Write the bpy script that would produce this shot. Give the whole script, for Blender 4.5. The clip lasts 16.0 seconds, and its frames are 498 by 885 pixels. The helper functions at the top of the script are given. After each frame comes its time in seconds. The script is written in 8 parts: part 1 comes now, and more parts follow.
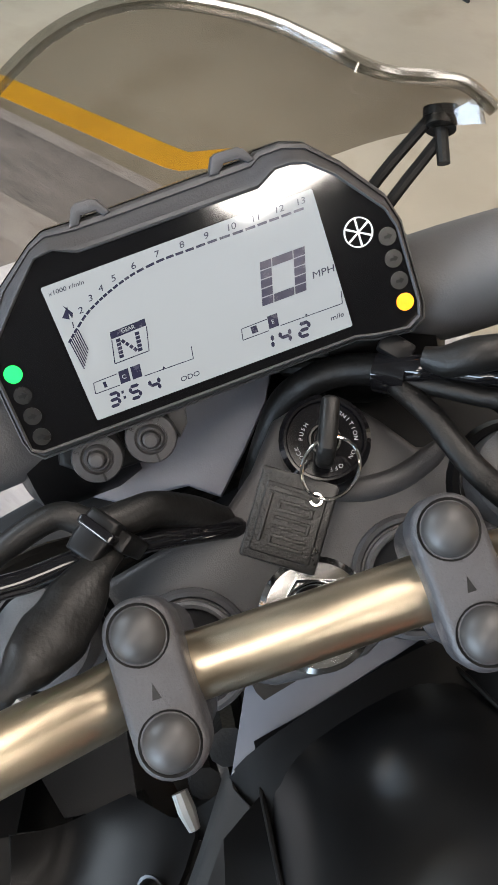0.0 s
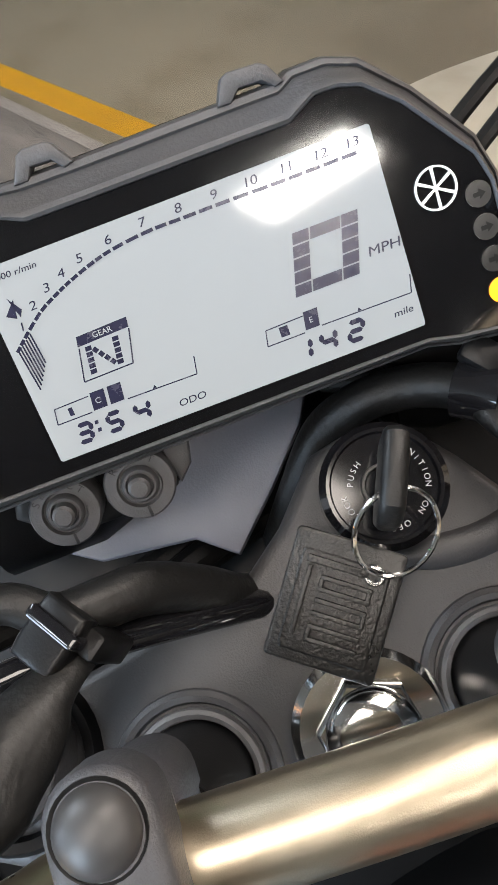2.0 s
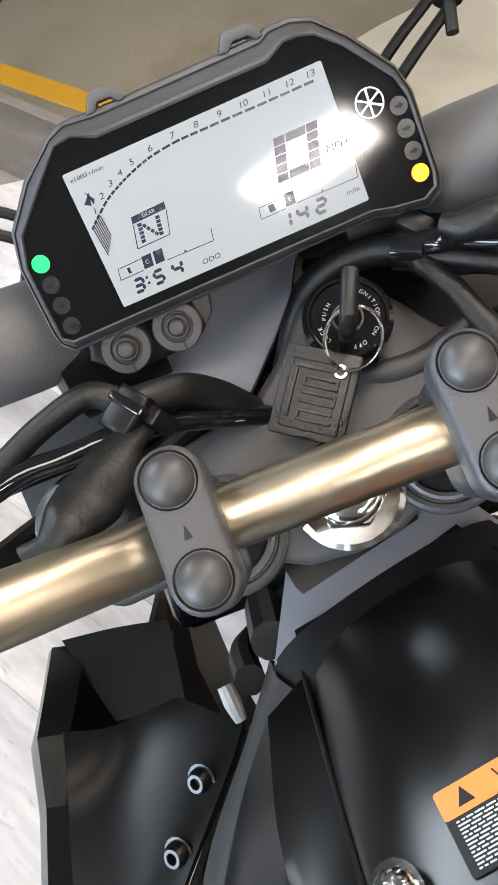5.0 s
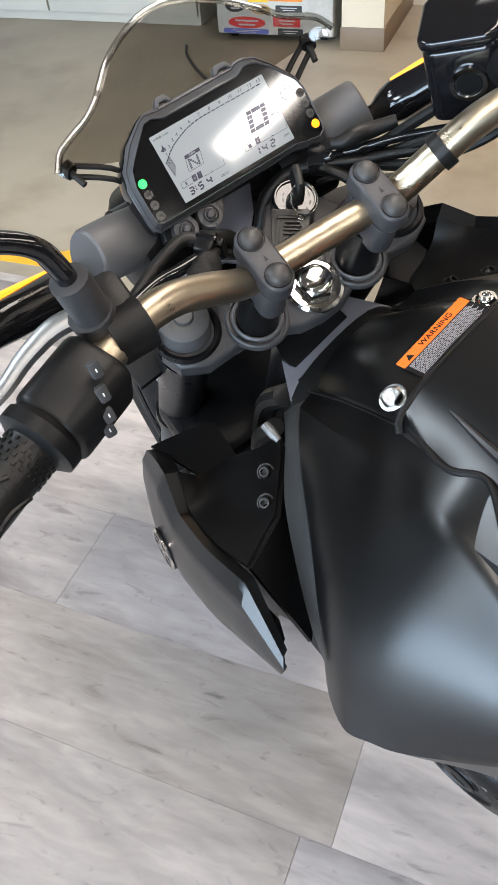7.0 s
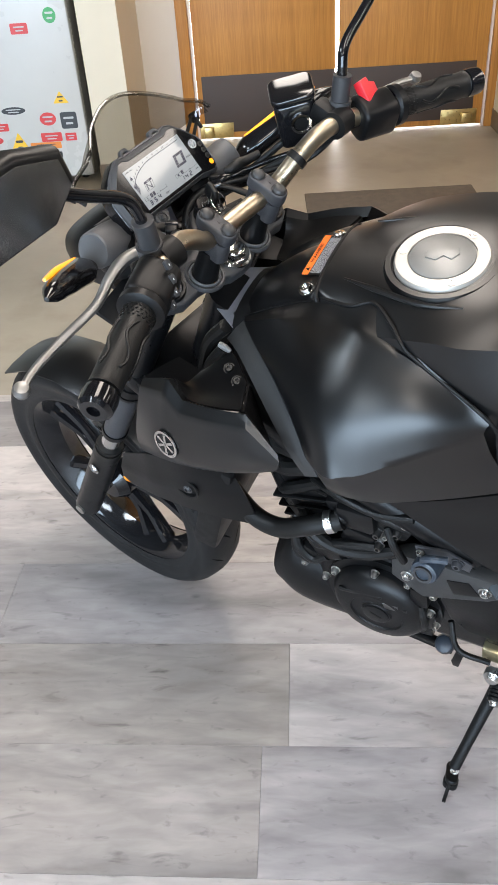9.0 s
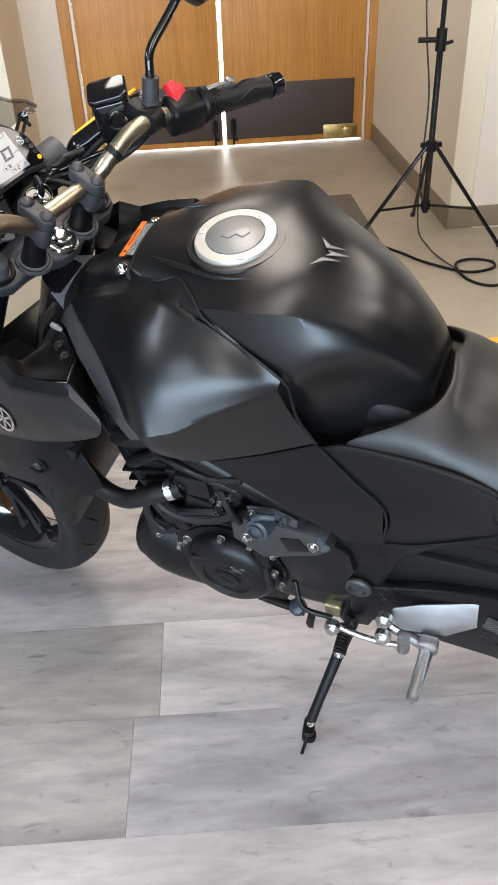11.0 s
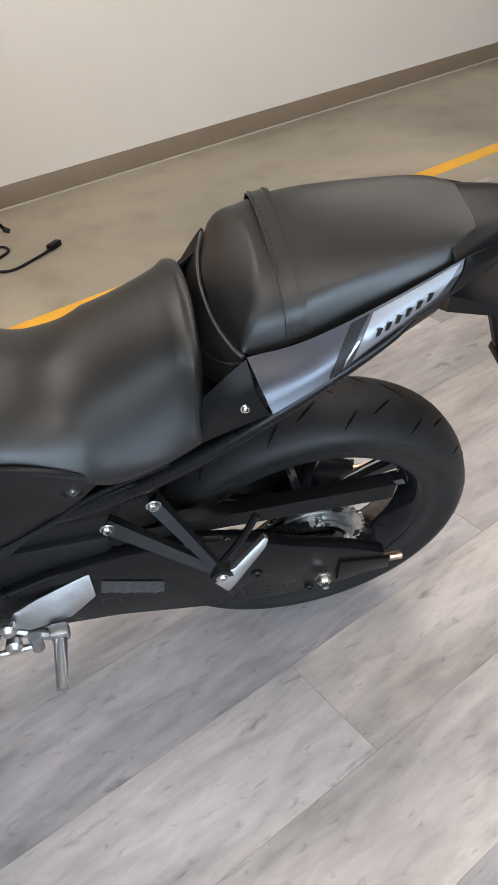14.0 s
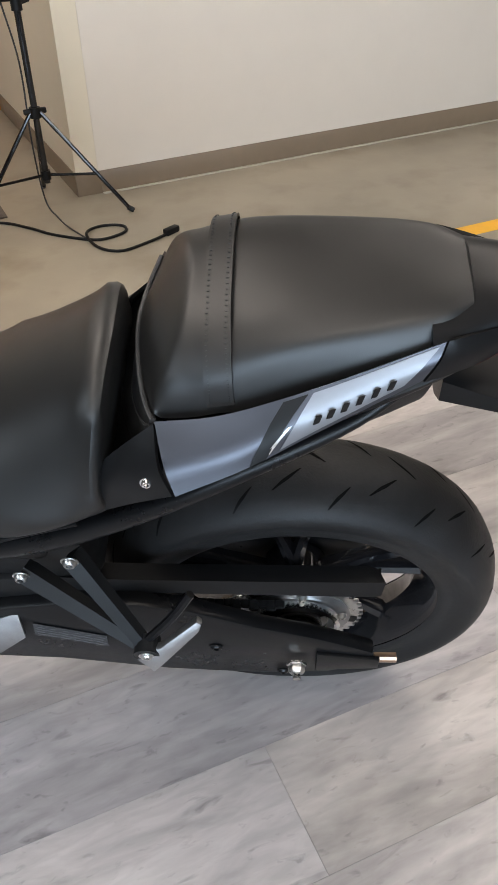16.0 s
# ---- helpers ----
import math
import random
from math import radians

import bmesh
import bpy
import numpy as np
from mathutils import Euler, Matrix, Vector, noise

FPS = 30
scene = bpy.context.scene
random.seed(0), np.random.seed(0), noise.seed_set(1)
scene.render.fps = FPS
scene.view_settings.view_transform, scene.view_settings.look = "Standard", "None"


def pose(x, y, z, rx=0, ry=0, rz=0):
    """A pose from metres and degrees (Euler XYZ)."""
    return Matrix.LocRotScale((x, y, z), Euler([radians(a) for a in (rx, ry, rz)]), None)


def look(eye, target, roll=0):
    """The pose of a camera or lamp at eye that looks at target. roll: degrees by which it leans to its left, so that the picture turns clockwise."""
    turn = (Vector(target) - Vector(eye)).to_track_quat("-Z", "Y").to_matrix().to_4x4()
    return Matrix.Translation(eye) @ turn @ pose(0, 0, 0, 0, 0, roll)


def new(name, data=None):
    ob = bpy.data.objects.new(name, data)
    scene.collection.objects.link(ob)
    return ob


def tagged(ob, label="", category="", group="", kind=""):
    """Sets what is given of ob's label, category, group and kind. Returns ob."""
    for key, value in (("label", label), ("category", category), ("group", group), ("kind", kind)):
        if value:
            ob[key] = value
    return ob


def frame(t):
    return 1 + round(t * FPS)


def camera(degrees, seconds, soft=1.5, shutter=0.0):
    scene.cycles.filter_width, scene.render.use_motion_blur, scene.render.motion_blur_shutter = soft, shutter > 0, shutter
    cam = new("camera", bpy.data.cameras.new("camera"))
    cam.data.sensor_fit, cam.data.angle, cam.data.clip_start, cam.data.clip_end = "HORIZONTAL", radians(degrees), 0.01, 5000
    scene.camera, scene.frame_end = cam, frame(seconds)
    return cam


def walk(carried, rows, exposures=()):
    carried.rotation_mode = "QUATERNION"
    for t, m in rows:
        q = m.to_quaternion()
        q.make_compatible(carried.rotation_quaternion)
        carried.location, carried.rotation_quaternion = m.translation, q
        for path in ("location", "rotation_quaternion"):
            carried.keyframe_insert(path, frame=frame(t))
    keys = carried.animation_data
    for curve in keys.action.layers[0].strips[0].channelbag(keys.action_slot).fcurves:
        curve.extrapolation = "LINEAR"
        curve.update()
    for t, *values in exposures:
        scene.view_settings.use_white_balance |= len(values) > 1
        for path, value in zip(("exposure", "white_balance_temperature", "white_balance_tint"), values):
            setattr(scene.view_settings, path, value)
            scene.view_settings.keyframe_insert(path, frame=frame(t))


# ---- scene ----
cam = camera(34.7, 16.0)
PATH = [
    (0, (-0.902, -0.352, 1.254), (-2.009, 0.186, -0.322), -0.5),
    (0.5, (-0.909, -0.35, 1.253), (-1.991, 0.188, -0.341), 0.1),
    (1, (-0.936, -0.343, 1.226), (-2.014, 0.195, -0.371), 0.1),
    (1.5, (-0.961, -0.325, 1.201), (-2.047, 0.152, -0.41), -2.1),
    (2, (-0.962, -0.323, 1.19), (-2.101, 0.155, -0.383), -3.2),
    (2.5, (-0.96, -0.319, 1.191), (-2.088, 0.14, -0.396), -4.1),
    (3, (-0.959, -0.316, 1.191), (-2.073, 0.131, -0.409), -4.7),
    (3.5, (-0.957, -0.32, 1.194), (-2.071, 0.12, -0.407), -5.1),
    (4, (-0.941, -0.325, 1.204), (-2.058, 0.086, -0.403), -6.5),
    (4.5, (-0.919, -0.337, 1.215), (-2.048, 0.067, -0.386), -8.2),
    (5, (-0.864, -0.364, 1.231), (-2.012, 0.068, -0.349), -7.5),
    (5.2, (-0.83, -0.376, 1.238), (-1.996, 0.06, -0.327), -6.3),
    (7.3, (-0.6205, -0.7066, 1.3192), (-1.6746, 0.2375, 0.0513), -5.40),
    (7.5, (-0.6047, -0.7489, 1.3262), (-1.6749, 0.2496, 0.1147), -6.08),
    (8, (-0.5857, -0.9002, 1.3457), (-1.4449, 0.3587, 0.2113), -3.84),
    (8.2, (-0.5821, -0.9552, 1.3537), (-1.3940, 0.3352, 0.2197), -4.37),
    (10.3, (-0.395, -1.135, 1.36), (-1.157, 0.316, 0.214), -2.3),
    (10.5, (-0.384, -1.132, 1.358), (-1.116, 0.333, 0.211), -2.1),
    (11, (-0.364, -1.14, 1.354), (-1.023, 0.354, 0.2), -2.4),
    (11.5, (-0.342, -1.149, 1.354), (-0.896, 0.382, 0.193), -2.5),
    (12, (-0.322, -1.151, 1.347), (-0.795, 0.398, 0.174), -2.7),
    (12.5, (-0.29, -1.151, 1.346), (-0.633, 0.423, 0.161), -2.7),
    (13, (-0.292, -1.15, 1.345), (-0.391, 0.444, 0.142), -2.3),
    (13.5, (-0.298, -1.145, 1.352), (-0.204, 0.441, 0.138), -3.1),
    (14, (-0.295, -1.138, 1.355), (-0.004, 0.418, 0.133), -3.2),
    (14.5, (-0.272, -1.121, 1.354), (0.114, 0.41, 0.126), -2.7),
    (15, (-0.182, -1.103, 1.35), (0.208, 0.425, 0.118), -1.9),
    (15.5, (-0.104, -1.044, 1.329), (0.036, 0.527, 0.099), -2.8),
    (16, (-0.029, -0.956, 1.309), (-0.104, 0.636, 0.069), -1.38),
]

# ---------------------------------------------------------------- light
EXPOSURES = [(0.0, 0.62), (0.5, 0.64), (1.0, 0.70), (4.6, 1.00), (7.3, 0.45), (8.2, 0.38), (10.5, 0.34), (11.5, 0.34), (12.5, 0.19), (14.0, 0.07), (16.0, 0.01)]
walk(cam, [(t, look(eye, target, roll)) for t, eye, target, roll in PATH], EXPOSURES)

ROOM = Matrix.Rotation(radians(28), 4, "Z")      # the room's axes against the motorcycle's
LEAN = Matrix.Rotation(radians(16), 4, "X")      # the motorcycle leans on its side stand
STEER = Matrix.Translation((-1.015, 0.0, 0.963)) @ Matrix.Rotation(radians(25), 4, "Y") @ Matrix.Rotation(radians(-12), 4, "Z")
DASH = STEER @ Matrix(((-0.033, -0.875, 0.482, -0.1401), (0.999, -0.025, 0.023, 0.0008), (-0.008, 0.483, 0.876, 0.0716), (0, 0, 0, 1)))
CEILING = 3.0

world = bpy.data.worlds.new("world")
scene.world = world
world.use_nodes = True
world.node_tree.nodes["Background"].inputs[0].default_value = (0.75, 0.87, 1.0, 1)
world.node_tree.nodes["Background"].inputs[1].default_value = 0.6


# ---------------------------------------------------------------- materials
def surface(name, colour, rough=0.5, metal=0.0, vary=0.12, scale=12.0, bump=0.0, bump_scale=180.0, rough_vary=0.08, coat=0.0, specular=0.5, random_tone=0.0):
    """A painted, moulded or metal surface: tone and gloss vary at two scales, with a fine relief."""
    m = bpy.data.materials.new(name)
    m.use_nodes = True
    n, l = m.node_tree.nodes, m.node_tree.links
    p = n["Principled BSDF"]
    geo = n.new("ShaderNodeTexCoord")
    big, fine = n.new("ShaderNodeTexNoise"), n.new("ShaderNodeTexNoise")
    big.inputs["Scale"].default_value, fine.inputs["Scale"].default_value = scale, scale * 9
    big.inputs["Detail"].default_value, fine.inputs["Detail"].default_value = 4, 3
    for t in (big, fine):
        l.new(geo.outputs["Object"], t.inputs["Vector"])
    add = n.new("ShaderNodeMath")
    add.operation = "ADD"
    half = n.new("ShaderNodeMath")
    half.operation = "MULTIPLY"
    half.inputs[1].default_value = 0.4
    l.new(fine.outputs["Fac"], half.inputs[0])
    l.new(big.outputs["Fac"], add.inputs[0])
    l.new(half.outputs[0], add.inputs[1])
    tone = n.new("ShaderNodeMapRange")
    tone.inputs["From Min"].default_value, tone.inputs["From Max"].default_value = 0.4, 1.0
    tone.inputs["To Min"].default_value, tone.inputs["To Max"].default_value = 1 - vary, 1 + vary
    l.new(add.outputs[0], tone.inputs["Value"])
    last = tone.outputs[0]
    if random_tone:
        info = n.new("ShaderNodeObjectInfo")
        r = n.new("ShaderNodeMapRange")
        r.inputs["To Min"].default_value, r.inputs["To Max"].default_value = 1 - random_tone, 1 + random_tone
        l.new(info.outputs["Random"], r.inputs["Value"])
        mul = n.new("ShaderNodeMath")
        mul.operation = "MULTIPLY"
        l.new(last, mul.inputs[0])
        l.new(r.outputs[0], mul.inputs[1])
        last = mul.outputs[0]
    mix = n.new("ShaderNodeVectorMath")
    mix.operation = "SCALE"
    mix.inputs[0].default_value = colour[:3]
    l.new(last, mix.inputs["Scale"])
    l.new(mix.outputs[0], p.inputs["Base Color"])
    gloss = n.new("ShaderNodeMapRange")
    gloss.inputs["From Min"].default_value, gloss.inputs["From Max"].default_value = 0.4, 1.0
    gloss.inputs["To Min"].default_value, gloss.inputs["To Max"].default_value = max(0.02, rough - rough_vary), rough + rough_vary
    l.new(add.outputs[0], gloss.inputs["Value"])
    l.new(gloss.outputs[0], p.inputs["Roughness"])
    p.inputs["Metallic"].default_value = metal
    p.inputs["Coat Weight"].default_value = coat
    p.inputs["Specular IOR Level"].default_value = specular
    if bump:
        grain, b = n.new("ShaderNodeTexNoise"), n.new("ShaderNodeBump")
        grain.inputs["Scale"].default_value, grain.inputs["Detail"].default_value = bump_scale, 3
        b.inputs["Strength"].default_value, b.inputs["Distance"].default_value = bump, 0.002
        l.new(geo.outputs["Object"], grain.inputs["Vector"])
        l.new(grain.outputs["Fac"], b.inputs["Height"])
        l.new(b.outputs[0], p.inputs["Normal"])
    return m


def glowing(name, colour, strength, rough=0.3, base=None):
    m = bpy.data.materials.new(name)
    m.use_nodes = True
    p = m.node_tree.nodes["Principled BSDF"]
    p.inputs["Base Color"].default_value = (*(base or colour), 1)
    p.inputs["Emission Color"].default_value = (*colour, 1)
    p.inputs["Emission Strength"].default_value = strength
    p.inputs["Roughness"].default_value = rough
    return m


def glass(name, colour, rough=0.02, sheen=0.05):
    """Tinted clear plastic: seen through, with a mirror sheen."""
    m = bpy.data.materials.new(name)
    m.use_nodes = True
    n, l = m.node_tree.nodes, m.node_tree.links
    n.remove(n["Principled BSDF"])
    clear, shine, mix = (n.new("ShaderNode" + k) for k in ("BsdfTransparent", "BsdfGlossy", "MixShader"))
    clear.inputs[0].default_value = (*colour, 1)
    shine.inputs["Roughness"].default_value = rough
    mix.inputs[0].default_value = sheen
    l.new(clear.outputs[0], mix.inputs[1])
    l.new(shine.outputs[0], mix.inputs[2])
    l.new(mix.outputs[0], n["Material Output"].inputs[0])
    return m


PAINT = surface("satin_black_paint", (0.003, 0.0031, 0.0034), 0.31, vary=0.2, scale=5, bump=0.008, bump_scale=1500, rough_vary=0.02, specular=0.5)
PLASTIC = surface("moulded_black_plastic", (0.0045, 0.0045, 0.0048), 0.38, vary=0.2, scale=9, bump=0.05, bump_scale=1400, rough_vary=0.05, specular=0.2)
DARK = surface("dark_grey_plastic", (0.032, 0.032, 0.034), 0.46, vary=0.15, scale=14, bump=0.12, bump_scale=1500, specular=0.4)
GREY = surface("graphite_painted_metal", (0.034, 0.034, 0.038), 0.5, vary=0.12, scale=16, bump=0.15, bump_scale=1100)
GLOSSY = surface("gloss_black_plastic", (0.006, 0.006, 0.007), 0.09, vary=0.2, scale=10, rough_vary=0.03)
FRAME = surface("black_frame_paint", (0.0042, 0.0042, 0.0046), 0.32, vary=0.2, scale=14, bump=0.05, bump_scale=700, specular=0.2)
ENGINE = surface("black_cast_engine", (0.0045, 0.0045, 0.0048), 0.34, vary=0.25, scale=20, bump=0.12, bump_scale=600, specular=0.24)
RUBBER = surface("tyre_rubber", (0.0125, 0.012, 0.012), 0.5, vary=0.3, scale=14, bump=0.25, bump_scale=300, specular=0.2)
# near-black: the shade inside tread grooves, painted as colour
GROOVE = surface("tread_groove_shade", (0.003, 0.003, 0.003), 0.8, vary=0.1, scale=30, specular=0.05)
SOFT = surface("black_rubber", (0.005, 0.005, 0.005), 0.46, vary=0.2, scale=30, bump=0.15, bump_scale=500, specular=0.3)
VINYL_SEAT = surface("black_seat_vinyl", (0.005, 0.0047, 0.0044), 0.43, vary=0.15, scale=10, bump=0.07, bump_scale=1300, rough_vary=0.04, specular=0.5)
LEVER = surface("dull_alloy_lever", (0.27, 0.27, 0.265), 0.42, 1.0, vary=0.12, scale=40)
BAR = surface("champagne_anodised_metal", (0.45, 0.385, 0.285), 0.33, 1.0, vary=0.08, scale=30, bump=0.07, bump_scale=2600)
STEEL = surface("zinc_plated_steel", (0.55, 0.55, 0.54), 0.3, 1.0, vary=0.2, scale=60, bump=0.1, bump_scale=700)
CHROME = surface("chrome", (0.75, 0.75, 0.74), 0.12, 1.0, vary=0.06, scale=30, rough_vary=0.04)
ALLOY = surface("bare_cast_alloy", (0.36, 0.36, 0.365), 0.42, 1.0, vary=0.15, scale=50, bump=0.15, bump_scale=900)
HANGER = surface("dark_grey_painted_steel", (0.0075, 0.0076, 0.008), 0.48, vary=0.12, scale=16, bump=0.06, bump_scale=900, specular=0.17)
TRIM = surface("dark_grey_trim_plastic", (0.026, 0.026, 0.026), 0.5, vary=0.12, scale=12, bump=0.06, bump_scale=1200)
DIM_STEEL = surface("dull_dark_steel", (0.20, 0.20, 0.20), 0.35, 1.0, vary=0.2, scale=60, bump=0.1, bump_scale=700)
BUTTON_GREY = surface("moulded_button_grey", (0.040, 0.040, 0.042), 0.42, vary=0.1, scale=30, bump=0.1, bump_scale=1500)
CASE_GREY = surface("grey_instrument_case", (0.050, 0.050, 0.053), 0.48, vary=0.1, scale=16, bump=0.12, bump_scale=1100)
RIM_GREY = surface("grey_moulded_rim", (0.075, 0.075, 0.078), 0.5, vary=0.1, scale=16, bump=0.12, bump_scale=1100)
BRASS = surface("brass", (0.60, 0.44, 0.18), 0.32, 1.0, vary=0.15, scale=60)
SILVER = surface("silver_decal", (0.19, 0.195, 0.21), 0.38, 0.5, vary=0.05, scale=30)
CAP_RING = surface("satin_silver_cap_ring", (0.38, 0.365, 0.335), 0.45, 0.55, vary=0.06, scale=40)
CAP_CENTRE = surface("grey_cap_centre", (0.22, 0.22, 0.215), 0.45, 0.6, vary=0.08, scale=40)
ORANGE = surface("orange_label", (0.72, 0.13, 0.012), 0.45, vary=0.05, scale=40)
WHITE = surface("white_print", (0.72, 0.72, 0.70), 0.5, vary=0.05, scale=60)
PALE = surface("grey_print", (0.32, 0.32, 0.33), 0.5, vary=0.06, scale=60)
BLACK = surface("black_print", (0.004, 0.004, 0.0042), 0.5, vary=0.1, scale=60, specular=0.25)
RED = surface("red_plastic", (0.55, 0.012, 0.02), 0.4, vary=0.1, scale=40)
RED_LENS = surface("red_reflector", (0.13, 0.005, 0.006), 0.16, vary=0.3, scale=120, coat=0.5)
AMBER = surface("amber_lens", (0.75, 0.24, 0.01), 0.2, vary=0.1, scale=60)
LEATHER = surface("black_leather", (0.005, 0.0048, 0.0046), 0.34, vary=0.2, scale=60, bump=0.22, bump_scale=900, specular=0.45)
LCD_GLASS = glowing("lcd_backlight", (0.75, 0.83, 0.90), 0.165, 0.06, (0.16, 0.165, 0.165))
LCD_INK = surface("lcd_segment", (0.016, 0.016, 0.035), 0.25, vary=0.05, scale=200)
BEZEL = surface("dash_window", (0.004, 0.004, 0.0045), 0.07, vary=0.1, scale=30, rough_vary=0.03)
LED_GREEN = glowing("green_led", (0.01, 0.75, 0.09), 1.0)
LED_AMBER = glowing("amber_led", (1.0, 0.30, 0.01), 0.85)
LED_OFF = surface("unlit_led", (0.013, 0.0125, 0.012), 0.3)
SCREEN = glass("smoked_windscreen", (0.68, 0.66, 0.63))
BLACK_STEEL = surface("blackened_steel", (0.05, 0.05, 0.05), 0.4, 1.0, vary=0.15, scale=60)
COPPER = surface("copper_plated_steel", (0.42, 0.29, 0.21), 0.36, 1.0, vary=0.15, scale=60)
SCREEN_EDGE = glass("polished_windscreen_edge", (0.70, 0.70, 0.68), 0.14, 0.15)
EMBLEM = surface("dark_silver_emblem", (0.12, 0.115, 0.11), 0.45, 0.5, vary=0.05, scale=30)


# ---------------------------------------------------------------- shape tools
def part(name, bm, material, parent, label="", m=None, smooth=35, kind=""):
    """Links a bmesh as one mesh object under a thing or a part."""
    bmesh.ops.recalc_face_normals(bm, faces=bm.faces)
    me = bpy.data.meshes.new(name)
    bm.to_mesh(me)
    bm.free()
    me.materials.append(material)
    me.shade_smooth()
    me.set_sharp_from_angle(angle=radians(smooth))
    ob = new(name, me)
    ob.parent = parent
    if m is not None:
        ob.matrix_basis = m
    return tagged(ob, label, kind=kind)


def thing(name, label, category, group="", m=None, kind=""):
    ob = new(name)
    ob.empty_display_size = 0.05
    if m is not None:
        ob.matrix_basis = m
    return tagged(ob, label, category, group, kind)


def spline(points, steps=6, creases=()):
    """A Catmull-Rom curve through points, with sharp corners at the numbered ones."""
    pts = [Vector(p) for p in points]
    if creases:
        stops = [0, *[c for c in creases if 0 < c < len(pts) - 1], len(pts) - 1]
        out = []
        for a, b in zip(stops, stops[1:]):
            out += spline(pts[a : b + 1], steps)[:-1]
        return out + [pts[-1]]
    ext = [2 * pts[0] - pts[1], *pts, 2 * pts[-1] - pts[-2]]
    out = []
    for i in range(len(pts) - 1):
        a, b, c, d = ext[i : i + 4]
        for k in range(steps):
            t = k / steps
            out.append(0.5 * (2 * b + (c - a) * t + (2 * a - 5 * b + 4 * c - d) * t * t + (3 * b - a - 3 * c + d) * t**3))
    return out + [pts[-1]]


def sheet(rows, bm=None, flip=False):
    """Faces over a grid of points."""
    bm = bm or bmesh.new()
    vs = [[bm.verts.new(p) for p in row] for row in rows]
    for a, b in zip(vs, vs[1:]):
        for i in range(len(a) - 1):
            bm.faces.new((a[i], a[i + 1], b[i + 1], b[i]))
    return bm


def smooth_grid(rows, across=5, along=5, ridges=(), folds=()):
    """A fine grid through control rows; ridges: columns, folds: rows that stay sharp."""
    fine = [spline(r, across, ridges) for r in rows]
    cols = [spline([r[i] for r in fine], along, folds) for i in range(len(fine[0]))]
    return [[c[j] for c in cols] for j in range(len(cols[0]))]


def relaxed(grid, times, rows=(), cols=()):
    """Evens out a fine grid of points; its rim and the numbered rows and columns stay."""
    for _ in range(times):
        grid = [[p if j in (0, len(grid) - 1) or i in (0, len(r) - 1) or j in rows or i in cols else p.lerp((grid[j - 1][i] + grid[j + 1][i] + r[i - 1] + r[i + 1]) / 4, 0.7) for i, p in enumerate(r)] for j, r in enumerate(grid)]
    return grid


def patch(rows, thickness=0.003, across=5, along=5, side=1, ridges=(), folds=(), relax=0):
    """A moulded panel: a smooth sheet through control points, with thickness towards the machine. side -1 mirrors it to the right."""
    rows = [[Vector((p[0], p[1] * side, p[2])) for p in r] for r in rows]
    bm = sheet(relaxed(smooth_grid(rows, across, along, ridges, folds), relax, [f * along for f in folds], [r * across for r in ridges]))
    bmesh.ops.recalc_face_normals(bm, faces=bm.faces)
    out = sum((f.normal.y * f.calc_area() for f in bm.faces)) * -side
    bmesh.ops.solidify(bm, geom=bm.faces[:], thickness=thickness if out > 0 else -thickness)
    return bm


def hull_loft(sections, across=4, along=4, close=True, ridges=(), folds=(), relax=0):
    """A body symmetrical in y, from half sections (x, [(y, z) or (y, z, forward shift), ...] from the middle out and down)."""
    rows = []
    for x, half in sections:
        left = [(x + sum(p[2:]), p[0], p[1]) for p in half]
        rows.append([(p[0], -p[1], p[2]) for p in reversed(left[1:])] + left if abs(half[0][0]) < 1e-6 else [(p[0], -p[1], p[2]) for p in reversed(left)] + left)
    last = len(rows[0]) - 1
    both_sides = sorted({last // 2 + r for r in ridges} | {last - last // 2 - r for r in ridges})
    bm = sheet(relaxed(smooth_grid(rows, across, along, both_sides, folds), relax, [f * along for f in folds], [r * across for r in both_sides]))
    if close:
        bm.verts.ensure_lookup_table()
        wide = (len(rows[0]) - 1) * across + 1
        count = len(bm.verts) // wide
        row = lambda j: [bm.verts[j * wide + i] for i in range(wide)]
        for j in range(count - 1):
            a, c = row(j), row(j + 1)
            bm.faces.new((a[0], c[0], c[-1], a[-1]))
        bm.faces.new(row(0))
        bm.faces.new(row(count - 1))
    return bm


def tube(points, radius, sides=12, steps=6, flat=1.0, caps=True):
    """A round bar, hose or wire along a curve. radius: one number, or one for each point."""
    path = spline(points, steps) if steps > 1 else [Vector(p) for p in points]
    n = len(path)
    radii = [radius] * n if not isinstance(radius, (list, tuple)) else [float(r) for r in np.interp(np.linspace(0, len(radius) - 1, n), range(len(radius)), radius)]
    bm, rings, side = bmesh.new(), [], None
    for i, p in enumerate(path):
        way = (path[min(i + 1, n - 1)] - path[max(i - 1, 0)]).normalized()
        if side is None:
            side = way.cross(Vector((0, 0, 1)) if abs(way.z) < 0.9 else Vector((0, 1, 0))).normalized()
        side = (side - way * side.dot(way)).normalized()
        up = way.cross(side)
        rings.append([bm.verts.new(p + radii[i] * (math.cos(a) * side + flat * math.sin(a) * up)) for a in (2 * math.pi * k / sides for k in range(sides))])
    for a, b in zip(rings, rings[1:]):
        for k in range(sides):
            bm.faces.new((a[k], a[(k + 1) % sides], b[(k + 1) % sides], b[k]))
    if caps:
        bm.faces.new(rings[0])
        bm.faces.new(rings[-1])
    return bm


